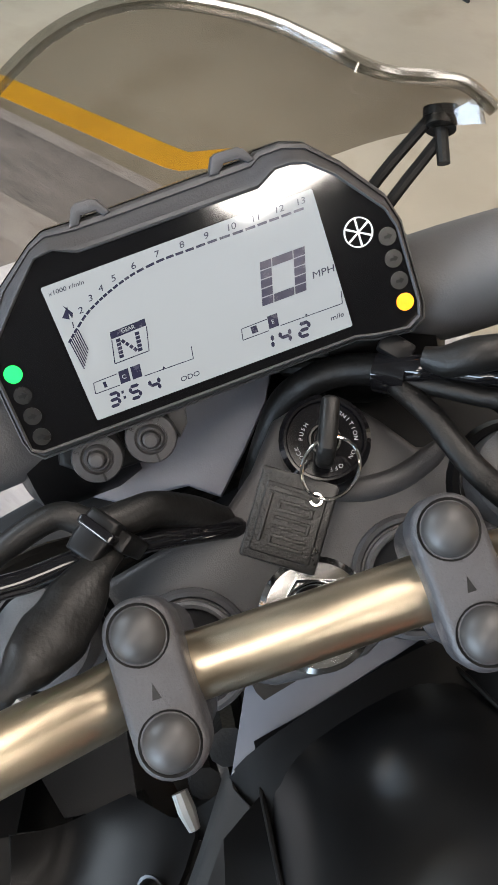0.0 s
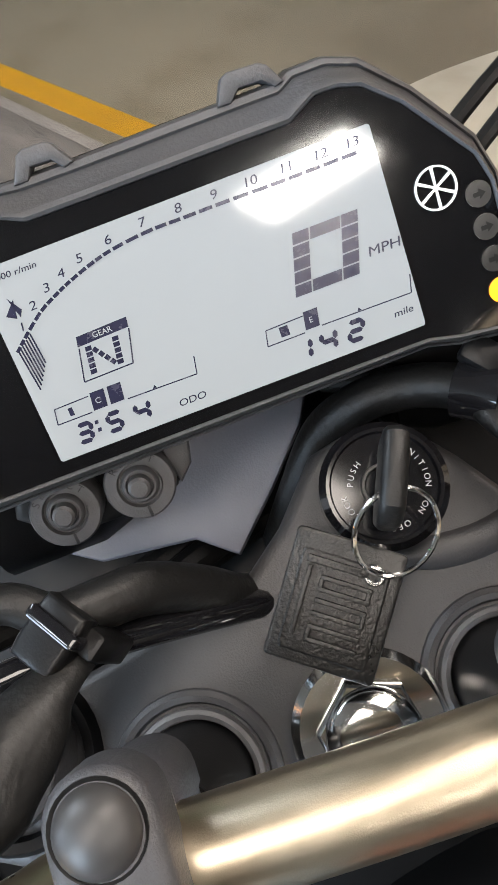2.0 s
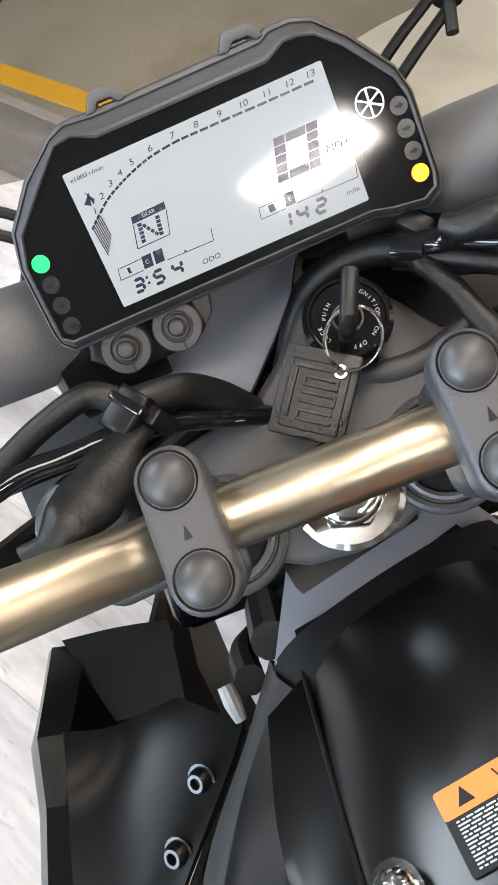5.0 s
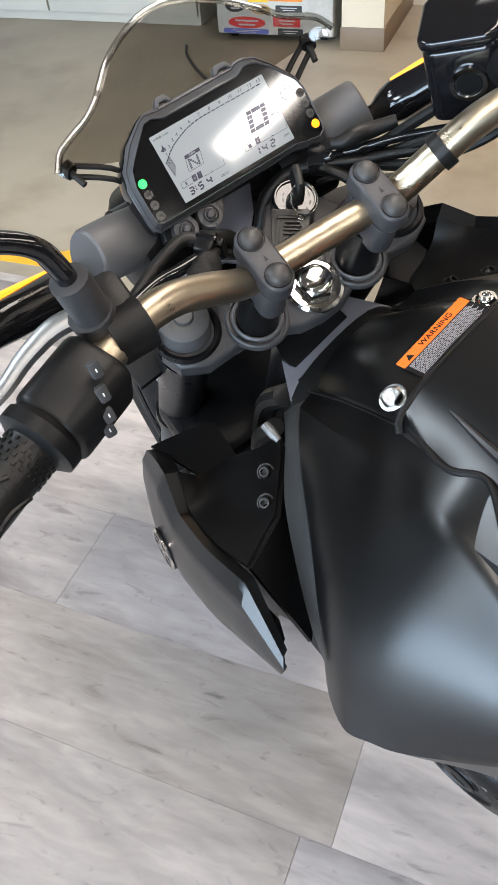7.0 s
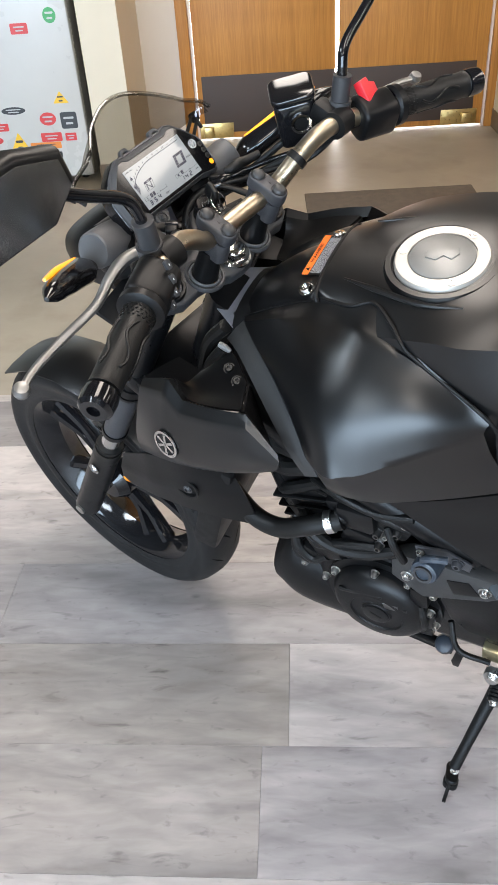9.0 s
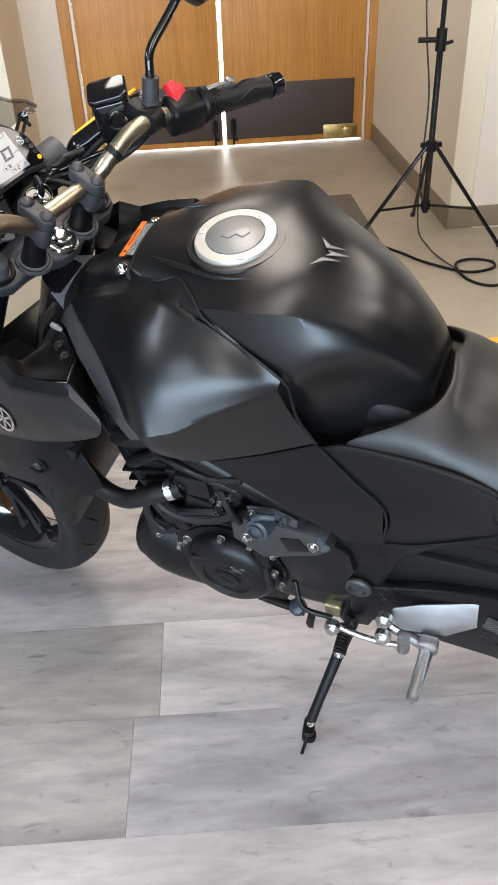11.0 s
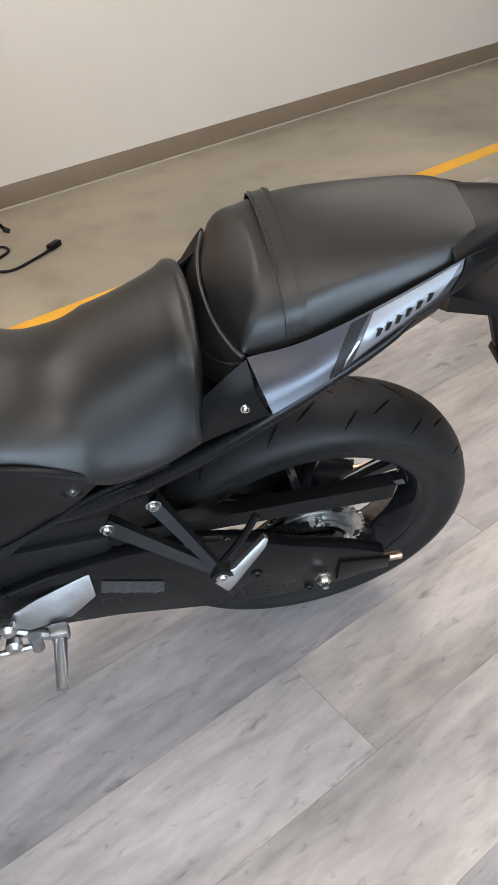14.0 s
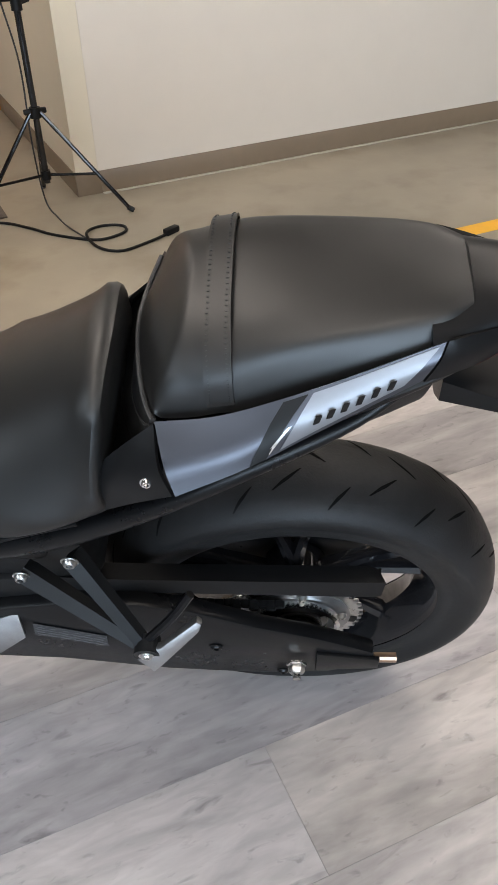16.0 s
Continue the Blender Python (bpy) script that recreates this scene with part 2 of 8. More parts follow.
def lathe(profile, sides=32, bm=None, m=None):
    """A turned body about z from (radius, height) pairs."""
    bm = bm or bmesh.new()
    m = m or Matrix()
    rings = []
    for r, z in profile:
        if r < 1e-6:
            rings.append([bm.verts.new(m @ Vector((0, 0, z)))])
        else:
            rings.append([bm.verts.new(m @ Vector((r * math.cos(a), r * math.sin(a), z))) for a in (2 * math.pi * k / sides for k in range(sides))])
    for a, b in zip(rings, rings[1:]):
        for k in range(sides):
            j = (k + 1) % sides
            if len(a) == 1 and len(b) > 1:
                bm.faces.new((a[0], b[k], b[j]))
            elif len(b) == 1 and len(a) > 1:
                bm.faces.new((a[k], a[j], b[0]))
            elif len(a) > 1:
                bm.faces.new((a[k], a[j], b[j], b[k]))
    return bm


def slab(outline, thickness, bevel=0.0, segments=2, bm=None, m=None):
    """A plate in x and y with an outline, from z = 0 up, with rounded edges."""
    own = bmesh.new()
    low = [own.verts.new((*p[:2], 0)) for p in outline]
    face = own.faces.new(low)
    made = bmesh.ops.extrude_face_region(own, geom=[face])
    bmesh.ops.translate(own, verts=[v for v in made["geom"] if isinstance(v, bmesh.types.BMVert)], vec=(0, 0, thickness))
    bmesh.ops.recalc_face_normals(own, faces=own.faces)
    if bevel:
        edges = [e for e in own.edges if abs(e.verts[0].co.z - e.verts[1].co.z) < 1e-7]
        bmesh.ops.bevel(own, geom=edges, offset=bevel, segments=segments, affect="EDGES", profile=0.5, clamp_overlap=True)
    if m is not None:
        bmesh.ops.transform(own, matrix=m, verts=own.verts)
    if bm is None:
        return own
    me = bpy.data.meshes.new("joined")
    own.to_mesh(me)
    own.free()
    bm.from_mesh(me)
    bpy.data.meshes.remove(me)
    return bm


def block(size, bevel=0.004, segments=2, m=None, bm=None):
    x, y, z = (s / 2 for s in size)
    own = bmesh.new()
    bmesh.ops.create_cube(own, size=1, matrix=Matrix.Diagonal((*size, 1)))
    if bevel:
        bmesh.ops.bevel(own, geom=own.edges[:], offset=bevel, segments=segments, affect="EDGES", profile=0.5, clamp_overlap=True)
    if m is not None:
        bmesh.ops.transform(own, matrix=m, verts=own.verts)
    if bm is None:
        return own
    me = bpy.data.meshes.new("joined")
    own.to_mesh(me)
    own.free()
    bm.from_mesh(me)
    bpy.data.meshes.remove(me)
    return bm


def joined(*bms):
    whole = bmesh.new()
    for b in bms:
        me = bpy.data.meshes.new("joined")
        b.to_mesh(me)
        b.free()
        whole.from_mesh(me)
        bpy.data.meshes.remove(me)
    return whole


def circle(radius, count=24, cx=0.0, cy=0.0, ry=None):
    return [(cx + radius * math.cos(a), cy + (ry or radius) * math.sin(a)) for a in (2 * math.pi * k / count for k in range(count))]


def rounded(w, h, r, n=5):
    """A rectangle with round corners about the origin."""
    out = []
    for cx, cy, a0 in ((w / 2 - r, h / 2 - r, 0), (-w / 2 + r, h / 2 - r, 90), (-w / 2 + r, -h / 2 + r, 180), (w / 2 - r, -h / 2 + r, 270)):
        out += [(cx + r * math.cos(radians(a0 + 90 * k / n)), cy + r * math.sin(radians(a0 + 90 * k / n))) for k in range(n + 1)]
    return out


def facing(place, normal, up=(0, 0, 1)):
    """A frame at place whose z axis is normal and whose y axis lies nearest to up."""
    z = Vector(normal).normalized()
    y = Vector(up) - z * z.dot(Vector(up))
    if y.length < 1e-4:
        y = Vector((1, 0, 0)) - z * z.x
    y.normalize()
    x = y.cross(z)
    return Matrix(((x.x, y.x, z.x, place[0]), (x.y, y.y, z.y, place[1]), (x.z, y.z, z.z, place[2]), (0, 0, 0, 1)))


def plate(points, thickness, normal=(0, -1, 0), bevel=0.002, side=1):
    """A flat part from corner points that lie nearly in one plane, facing normal."""
    pts = [Vector((p[0], p[1] * side, p[2])) for p in points]
    normal = Vector((normal[0], normal[1] * side, normal[2]))
    f = facing(sum(pts, Vector()) / len(pts), normal)
    inv = f.inverted()
    flat = [(inv @ p)[:2] for p in pts]
    return slab(flat, thickness, bevel, m=f @ Matrix.Translation((0, 0, -thickness)))


def writing(text, size, m, parent, material, name="lettering", depth=0.0002, align="CENTER", squash=1.0, shear=0.0):
    """Words in the built-in font, as a thin mesh."""
    cu = bpy.data.curves.new(name, "FONT")
    cu.body, cu.size, cu.extrude, cu.align_x, cu.align_y, cu.shear = text, size, depth, align, "CENTER", shear
    tmp = bpy.data.objects.new(name, cu)
    me = bpy.data.meshes.new_from_object(tmp)
    me.name = name
    bpy.data.objects.remove(tmp)
    bpy.data.curves.remove(cu)
    me.transform(Matrix.Diagonal((squash, 1, 1, 1)))
    me.materials.clear()
    me.materials.append(material)
    ob = new(name, me)
    ob.parent, ob.matrix_basis = parent, m
    return ob


def bolt(parent, place, normal, r=0.006, material=None, m=None, name="bolt", socket=True, high=0.004):
    """A button-head screw with a socket and a thin washer."""
    f = facing(place, normal)
    prof = [(r * 1.25, 0), (r * 1.25, 0.001), (r, 0.001), (r * 0.95, high * 0.55), (r * 0.7, high), (r * 0.45, high)]
    prof += [(r * 0.45, high * 0.3), (0, high * 0.3)] if socket else [(0, high * 1.05)]
    return part(name, lathe(prof, 14, m=f), material or STEEL, parent, m=m)


# ---------------------------------------------------------------- the room
def concrete(name, colour, rough, scale):
    """Sealed, stained concrete with clouds, blotches and hair cracks."""
    m = bpy.data.materials.new(name)
    m.use_nodes = True
    n, l = m.node_tree.nodes, m.node_tree.links
    p, co = n["Principled BSDF"], n.new("ShaderNodeTexCoord")
    cloud, blot, grit = (n.new("ShaderNodeTexNoise") for _ in range(3))
    for t, s, d in ((cloud, scale, 6), (blot, scale * 4.5, 5), (grit, scale * 60, 2)):
        t.inputs["Scale"].default_value, t.inputs["Detail"].default_value = s, d
        l.new(co.outputs["Object"], t.inputs["Vector"])
    ramp = n.new("ShaderNodeValToRGB")
    ramp.color_ramp.elements[0].position, ramp.color_ramp.elements[1].position = 0.3, 0.72
    ramp.color_ramp.elements[0].color = (*[c * 0.66 for c in colour], 1)
    ramp.color_ramp.elements[1].color = (*[min(1, c * 1.22) for c in colour], 1)
    l.new(cloud.outputs["Fac"], ramp.inputs["Fac"])
    dark = n.new("ShaderNodeValToRGB")
    dark.color_ramp.elements[0].position, dark.color_ramp.elements[1].position = 0.28, 0.5
    dark.color_ramp.elements[0].color, dark.color_ramp.elements[1].color = (0.72, 0.68, 0.62, 1), (1, 1, 1, 1)
    l.new(blot.outputs["Fac"], dark.inputs["Fac"])
    mul = n.new("ShaderNodeMixRGB")
    mul.blend_type = "MULTIPLY"
    mul.inputs[0].default_value = 0.8
    l.new(ramp.outputs[0], mul.inputs[1])
    l.new(dark.outputs[0], mul.inputs[2])
    l.new(mul.outputs[0], p.inputs["Base Color"])
    r = n.new("ShaderNodeMapRange")
    r.inputs["To Min"].default_value, r.inputs["To Max"].default_value = rough - 0.1, rough + 0.12
    l.new(blot.outputs["Fac"], r.inputs["Value"])
    l.new(r.outputs[0], p.inputs["Roughness"])
    b = n.new("ShaderNodeBump")
    b.inputs["Strength"].default_value, b.inputs["Distance"].default_value = 0.08, 0.004
    l.new(grit.outputs["Fac"], b.inputs["Height"])
    l.new(b.outputs[0], p.inputs["Normal"])
    return m


def timber(name, light, dark, stretch, rough, random_tone=0.0, knots=0.0):
    """Wood grain along x, with a tone of its own for each piece."""
    m = bpy.data.materials.new(name)
    m.use_nodes = True
    n, l = m.node_tree.nodes, m.node_tree.links
    p, co, info = n["Principled BSDF"], n.new("ShaderNodeTexCoord"), n.new("ShaderNodeObjectInfo")
    shift = n.new("ShaderNodeVectorMath")
    shift.operation = "MULTIPLY_ADD"
    comb = n.new("ShaderNodeCombineXYZ")
    big = n.new("ShaderNodeMath")
    big.operation = "MULTIPLY"
    big.inputs[1].default_value = 37.0
    l.new(info.outputs["Random"], big.inputs[0])
    for k in range(3):
        l.new(big.outputs[0], comb.inputs[k])
    shift.inputs[1].default_value = (1, 1, 1)
    l.new(co.outputs["Object"], shift.inputs[0])
    l.new(comb.outputs[0], shift.inputs[2])
    maps = []
    for s, d, dist in ((stretch, 8, 1.2), (tuple(a * 6 for a in stretch), 8, 0.6), ((0.9, 3.2, 3), 3, 0.5)):
        mp, t = n.new("ShaderNodeMapping"), n.new("ShaderNodeTexNoise")
        mp.inputs["Scale"].default_value = s
        t.inputs["Scale"].default_value, t.inputs["Detail"].default_value, t.inputs["Distortion"].default_value = 1.0, d, dist
        l.new(shift.outputs[0], mp.inputs["Vector"])
        l.new(mp.outputs[0], t.inputs["Vector"])
        maps.append(t)
    ramp = n.new("ShaderNodeValToRGB")
    ramp.color_ramp.elements[0].position, ramp.color_ramp.elements[1].position = 0.34, 0.62
    ramp.color_ramp.elements[0].color, ramp.color_ramp.elements[1].color = (*dark, 1), (*light, 1)
    mixf = n.new("ShaderNodeMath")
    mixf.operation = "MULTIPLY_ADD"
    mixf.inputs[1].default_value = 0.45
    half = n.new("ShaderNodeMath")
    half.operation = "MULTIPLY"
    half.inputs[1].default_value = 0.55
    l.new(maps[0].outputs["Fac"], half.inputs[0])
    l.new(maps[2].outputs["Fac"], mixf.inputs[0])
    l.new(half.outputs[0], mixf.inputs[2])
    l.new(mixf.outputs[0], ramp.inputs["Fac"])
    fine = n.new("ShaderNodeMapRange")
    fine.inputs["From Min"].default_value, fine.inputs["From Max"].default_value = 0.35, 0.65
    fine.inputs["To Min"].default_value, fine.inputs["To Max"].default_value = 0.89, 1.07
    l.new(maps[1].outputs["Fac"], fine.inputs["Value"])
    tone = n.new("ShaderNodeMapRange")
    tone.inputs["To Min"].default_value, tone.inputs["To Max"].default_value = 1 - random_tone, 1 + random_tone
    l.new(info.outputs["Random"], tone.inputs["Value"])
    f = n.new("ShaderNodeMath")
    f.operation = "MULTIPLY"
    l.new(fine.outputs[0], f.inputs[0])
    l.new(tone.outputs[0], f.inputs[1])
    last = f.outputs[0]
    if knots:
        for scale, low, high, deep in (((9, 34, 7), 0.64, 0.76, knots * 0.9), ((3.4, 11, 3), 0.52, 0.72, knots * 0.5), ((30, 60, 7), 0.62, 0.74, knots * 0.5), ((1.1, 2.4, 2), 0.45, 0.68, knots * 0.3)):
            mp, t, edge = n.new("ShaderNodeMapping"), n.new("ShaderNodeTexNoise"), n.new("ShaderNodeMapRange")
            mp.inputs["Scale"].default_value = scale
            t.inputs["Detail"].default_value, t.inputs["Scale"].default_value, t.inputs["Distortion"].default_value = 7, 1.0, 0.5
            edge.inputs["From Min"].default_value, edge.inputs["From Max"].default_value = low, high
            edge.inputs["To Min"].default_value, edge.inputs["To Max"].default_value = 1.0, 1 - deep
            l.new(shift.outputs[0], mp.inputs["Vector"])
            l.new(mp.outputs[0], t.inputs["Vector"])
            l.new(t.outputs["Fac"], edge.inputs["Value"])
            g = n.new("ShaderNodeMath")
            g.operation = "MULTIPLY"
            l.new(last, g.inputs[0])
            l.new(edge.outputs[0], g.inputs[1])
            last = g.outputs[0]
    sc = n.new("ShaderNodeVectorMath")
    sc.operation = "SCALE"
    l.new(ramp.outputs[0], sc.inputs[0])
    l.new(last, sc.inputs["Scale"])
    l.new(sc.outputs[0], p.inputs["Base Color"])
    if knots:
        # each piece leans to beige or to lilac grey, and drifts along its length
        many, part_of, tint, tinted = n.new("ShaderNodeMath"), n.new("ShaderNodeMath"), n.new("ShaderNodeValToRGB"), n.new("ShaderNodeVectorMath")
        many.operation, part_of.operation, tinted.operation = "MULTIPLY_ADD", "FRACT", "MULTIPLY"
        many.inputs[1].default_value = 7.31
        drift = n.new("ShaderNodeMath")
        drift.operation = "MULTIPLY_ADD"
        drift.inputs[1].default_value, drift.inputs[2].default_value = 0.9, -0.45
        l.new(info.outputs["Random"], many.inputs[0])
        l.new(many.outputs[0], part_of.inputs[0])
        l.new(maps[2].outputs["Fac"], drift.inputs[0])
        both = n.new("ShaderNodeMath")
        both.operation = "ADD"
        l.new(part_of.outputs[0], both.inputs[0])
        l.new(drift.outputs[0], both.inputs[1])
        tint.color_ramp.elements[0].color, tint.color_ramp.elements[1].color = (0.96, 0.955, 0.995, 1), (1.0, 0.960, 0.925, 1)
        l.new(both.outputs[0], tint.inputs["Fac"])
        l.new(sc.outputs[0], tinted.inputs[0])
        l.new(tint.outputs[0], tinted.inputs[1])
        l.new(tinted.outputs[0], p.inputs["Base Color"])
    p.inputs["Roughness"].default_value = rough
    b = n.new("ShaderNodeBump")
    b.inputs["Strength"].default_value, b.inputs["Distance"].default_value = 0.08, 0.002
    l.new(maps[1].outputs["Fac"], b.inputs["Height"])
    l.new(b.outputs[0], p.inputs["Normal"])
    return m


CONCRETE = concrete("sealed_concrete", (0.35, 0.305, 0.235), 0.42, 0.9)
YELLOW = surface("yellow_floor_paint", (0.84, 0.43, 0.025), 0.45, vary=0.12, scale=6, bump=0.1, bump_scale=200)
STAIN = surface("pale_floor_stain", (0.62, 0.57, 0.50), 0.6, vary=0.1, scale=8)
WALL = surface("off_white_wall_paint", (0.66, 0.585, 0.50), 0.62, vary=0.035, scale=1.2, bump=0.1, bump_scale=220, rough_vary=0.04)
CREAM = surface("cream_wall_paint", (0.66, 0.575, 0.44), 0.62, vary=0.04, scale=1.5, bump=0.1, bump_scale=220)
BASE = surface("brown_rubber_baseboard", (0.20, 0.145, 0.095), 0.5, vary=0.1, scale=3, bump=0.05)
OAK = timber("orange_oak_veneer", (0.51, 0.225, 0.048), (0.38, 0.155, 0.03), (30, 1.2, 1.2), 0.42, 0.03)
KICK = surface("dark_brown_kick_plate", (0.05, 0.033, 0.026), 0.6, vary=0.1, scale=5)
STRIP = surface("pale_weather_strip", (0.68, 0.55, 0.46), 0.5, vary=0.06, scale=4)
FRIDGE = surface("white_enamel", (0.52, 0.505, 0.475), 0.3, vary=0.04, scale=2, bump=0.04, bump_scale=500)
# refrigerator body: a darker grey than the door
FRIDGE_SIDE = surface("fridge_body_grey", (0.20, 0.185, 0.165), 0.4, vary=0.06, scale=3)
CUPBOARD = surface("pale_grey_door_paint", (0.50, 0.475, 0.42), 0.5, vary=0.05, scale=2)
CEIL = surface("dark_painted_ceiling", (0.075, 0.062, 0.048), 0.8, vary=0.05, scale=4, bump=0.2, bump_scale=90)
MAT = surface("brown_door_mat", (0.115, 0.095, 0.075), 0.9, vary=0.25, scale=30, bump=0.8, bump_scale=260)
PLANK = timber("greyed_vinyl_plank", (0.500, 0.468, 0.450), (0.285, 0.265, 0.258), (2.0, 8, 8), 0.40, 0.26, 0.55)
# for walls out of view, kept dark to cut fill light and reflections
SHOP_WALL = surface("unseen_dark_wall", (0.075, 0.07, 0.062), 0.7, vary=0.1, scale=1.5, bump=0.1, bump_scale=200)
JOINT = surface("pale_joint_sealant", (0.46, 0.41, 0.34), 0.6, vary=0.1, scale=8)
DAYLIGHT = glowing("daylight_outside", (0.90, 0.96, 1.0), 9.0)
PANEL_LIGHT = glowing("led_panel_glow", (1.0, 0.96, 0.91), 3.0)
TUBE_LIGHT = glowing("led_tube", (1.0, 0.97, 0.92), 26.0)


def structure(name, bm, material, parent=None, smooth=30):
    return tagged(part(name, bm, material, parent, m=ROOM if parent is None else None, smooth=smooth), kind="structure")


def slab_box(u0, u1, v0, v1, z0, z1, bevel=0.0):
    return block((u1 - u0, v1 - v0, z1 - z0), bevel, m=Matrix.Translation(((u0 + u1) / 2, (v0 + v1) / 2, (z0 + z1) / 2)))


DOOR_V, WALL_V = 4.25, 2.65
structure("floor", slab_box(-7, 9, -6, 4.5, -0.1, 0.0), CONCRETE)
structure("ceiling", slab_box(-7, 9, -6, 4.5, CEILING, CEILING + 0.1), CEIL)
# west, east and south walls are unseen, added to close the room darkly
structure("wall_west", slab_box(-7.1, -7.0, -6, 4.5, 0, CEILING), SHOP_WALL)
structure("wall_east", slab_box(9.0, 9.1, -6, 4.5, 0, CEILING), SHOP_WALL)
structure("wall_south", joined(slab_box(-7, -6.7, -6.1, -6.0, 0, CEILING), slab_box(0.4, 9, -6.1, -6.0, 0, CEILING), slab_box(-6.7, 0.4, -6.1, -6.0, 0, 0.12), slab_box(-6.7, 0.4, -6.1, -6.0, 2.7, CEILING)), SHOP_WALL)
structure("window_1", joined(*[slab_box(u - 0.03, u + 0.03, -6.08, -6.02, 0.12, 2.7) for u in (-6.67, -4.9, -3.1, -1.4, 0.37)], slab_box(-6.7, 0.4, -6.08, -6.02, 0.12, 0.18), slab_box(-6.7, 0.4, -6.08, -6.02, 2.64, 2.7)), FRIDGE)
tagged(structure("backdrop_south", slab_box(-9, 5, -7.2, -7.15, -0.5, 3.5), glowing("sky_outside", (0.74, 0.87, 1.0), 1.6)), "bright sky outside the shop window", "daylight")
structure("wall_north", slab_box(0.462, 9, WALL_V, WALL_V + 0.2, 0, CEILING), WALL)
structure("wall_corner", slab_box(0.36, 0.462, WALL_V + 0.004, DOOR_V, 0, CEILING), CREAM)
structure("wall_door_right", slab_box(0.38, 0.462, DOOR_V, DOOR_V + 0.15, 0, CEILING), WALL)
structure("wall_door_left", slab_box(-1.70, -1.45, DOOR_V, DOOR_V + 0.15, 0, CEILING), WALL)
structure("wall_door_head", slab_box(-1.45, 0.38, DOOR_V, DOOR_V + 0.15, 2.1, CEILING), WALL)
structure("wall_pillar", slab_box(-1.86, -1.665, 3.56, DOOR_V, 0, CEILING), CREAM)
structure("wall_behind", slab_box(-7, -1.86, 4.3, 4.45, 0, CEILING), CREAM)
for a, b, c, d in ((0.47, 9, WALL_V - 0.006, WALL_V), (0.354, 0.47, WALL_V - 0.006, WALL_V + 0.004)):
    structure("baseboard", slab_box(a, b, c, d, 0, 0.10, 0.002), BASE)
structure("baseboard", slab_box(0.354, 0.36, WALL_V - 0.006, DOOR_V, 0, 0.10, 0.002), BASE)
structure("baseboard", slab_box(-1.866, -1.659, 3.554, 3.56, 0, 0.10, 0.002), BASE)
structure("baseboard", slab_box(-1.665, -1.659, 3.56, DOOR_V, 0, 0.10, 0.002), BASE)
structure("floor_joint", slab_box(0.47, 9, WALL_V - 0.022, WALL_V - 0.006, 0, 0.004, 0.001), JOINT)
structure("floor_line_west", slab([(-6.5, 1.563), (-2.285, 1.545), (-2.240, 1.555), (-2.110, 1.680), (-2.170, 1.745), (-2.275, 1.640), (-2.320, 1.637), (-6.5, 1.655)], 0.0012), YELLOW)
structure("floor_line_east", slab([(-0.3, 1.512), (8.5, 1.364), (8.5, 1.449), (-0.3, 1.597)], 0.0012), YELLOW)

# wooden double door with its frame
door_frame = structure("door_frame", joined(slab_box(-1.45, -1.385, DOOR_V - 0.03, DOOR_V + 0.12, 0, 2.1, 0.003), slab_box(0.315, 0.38, DOOR_V - 0.03, DOOR_V + 0.12, 0, 2.1, 0.003),
                                             slab_box(-1.45, 0.38, DOOR_V - 0.03, DOOR_V + 0.12, 2.06, 2.12, 0.003)), OAK)
for u in (-1.383, 0.30):
    structure("weather_strip", slab_box(u, u + 0.013, DOOR_V - 0.012, DOOR_V + 0.02, 0, 2.06), STRIP)
for k, (u0, u1) in enumerate(((-1.368, -0.565), (-0.541, 0.299))):
    leaf = structure("door_" + "12"[k], slab_box(u0, u1, DOOR_V, DOOR_V + 0.045, 0.012, 2.05, 0.002), OAK)
    near, far = (u0 + 0.03, u1 - 0.004) if k == 0 else (u0 + 0.004, u1 - 0.055)
    part("kick_plate", slab_box(near, far, DOOR_V - 0.003, DOOR_V, 0.045, 0.36, 0.001), KICK, leaf, "dark brown kick plate")
    x0, x1 = (u0, u0 + 0.20) if k == 0 else (u1 - 0.24, u1 - 0.03)
    part("pivot_plate", slab_box(x0, x1, DOOR_V - 0.007, DOOR_V - 0.003, 0.015, 0.10, 0.001), BRASS, leaf, "worn brass pivot plate")
    part("pivot", slab_box(x1 - 0.09 if k else x0 + 0.02, x1 - 0.03 if k else x0 + 0.08, DOOR_V - 0.03, DOOR_V - 0.007, 0.02, 0.085, 0.008), BRASS, leaf, "brass pivot block")
    c = -0.61 if k == 0 else -0.50
    part("foot_bolt", joined(tube([(c, DOOR_V - 0.02, 0.02), (c, DOOR_V - 0.02, 0.17)], 0.007, 10, 1), slab_box(c - 0.016, c + 0.016, DOOR_V - 0.018, DOOR_V - 0.003, 0.09, 0.16, 0.003),
                             tube([(c, DOOR_V - 0.02, 0.06), (c + 0.02, DOOR_V - 0.05, 0.05)], 0.006, 8, 1)), BLACK, leaf, "black foot bolt")
tagged(structure("backdrop", slab_box(-1.6, 0.5, DOOR_V + 0.6, DOOR_V + 0.62, -0.2, 2.3), DAYLIGHT), "bright daylight outside the doors", "daylight")


# vinyl planks, laid in rows along the room
vinyl = structure("vinyl_floor", slab_box(-4.6, 2.376, -3.2, 1.373, 0, 0.0015), surface("grey_vinyl_edge", (0.22, 0.22, 0.225), 0.5))
vinyl.matrix_basis = ROOM @ Matrix.Rotation(radians(-2.5), 4, "Z")
tagged(vinyl, "grey-washed oak-look vinyl plank floor", "floor")
SEAMS = {0: -1.040, 1: -0.990, -1: -0.118, 2: -1.640, -2: -0.72, 3: -0.35, -3: 0.35}
LONG, WIDE = 1.52, 0.2435
plank_mesh = {}


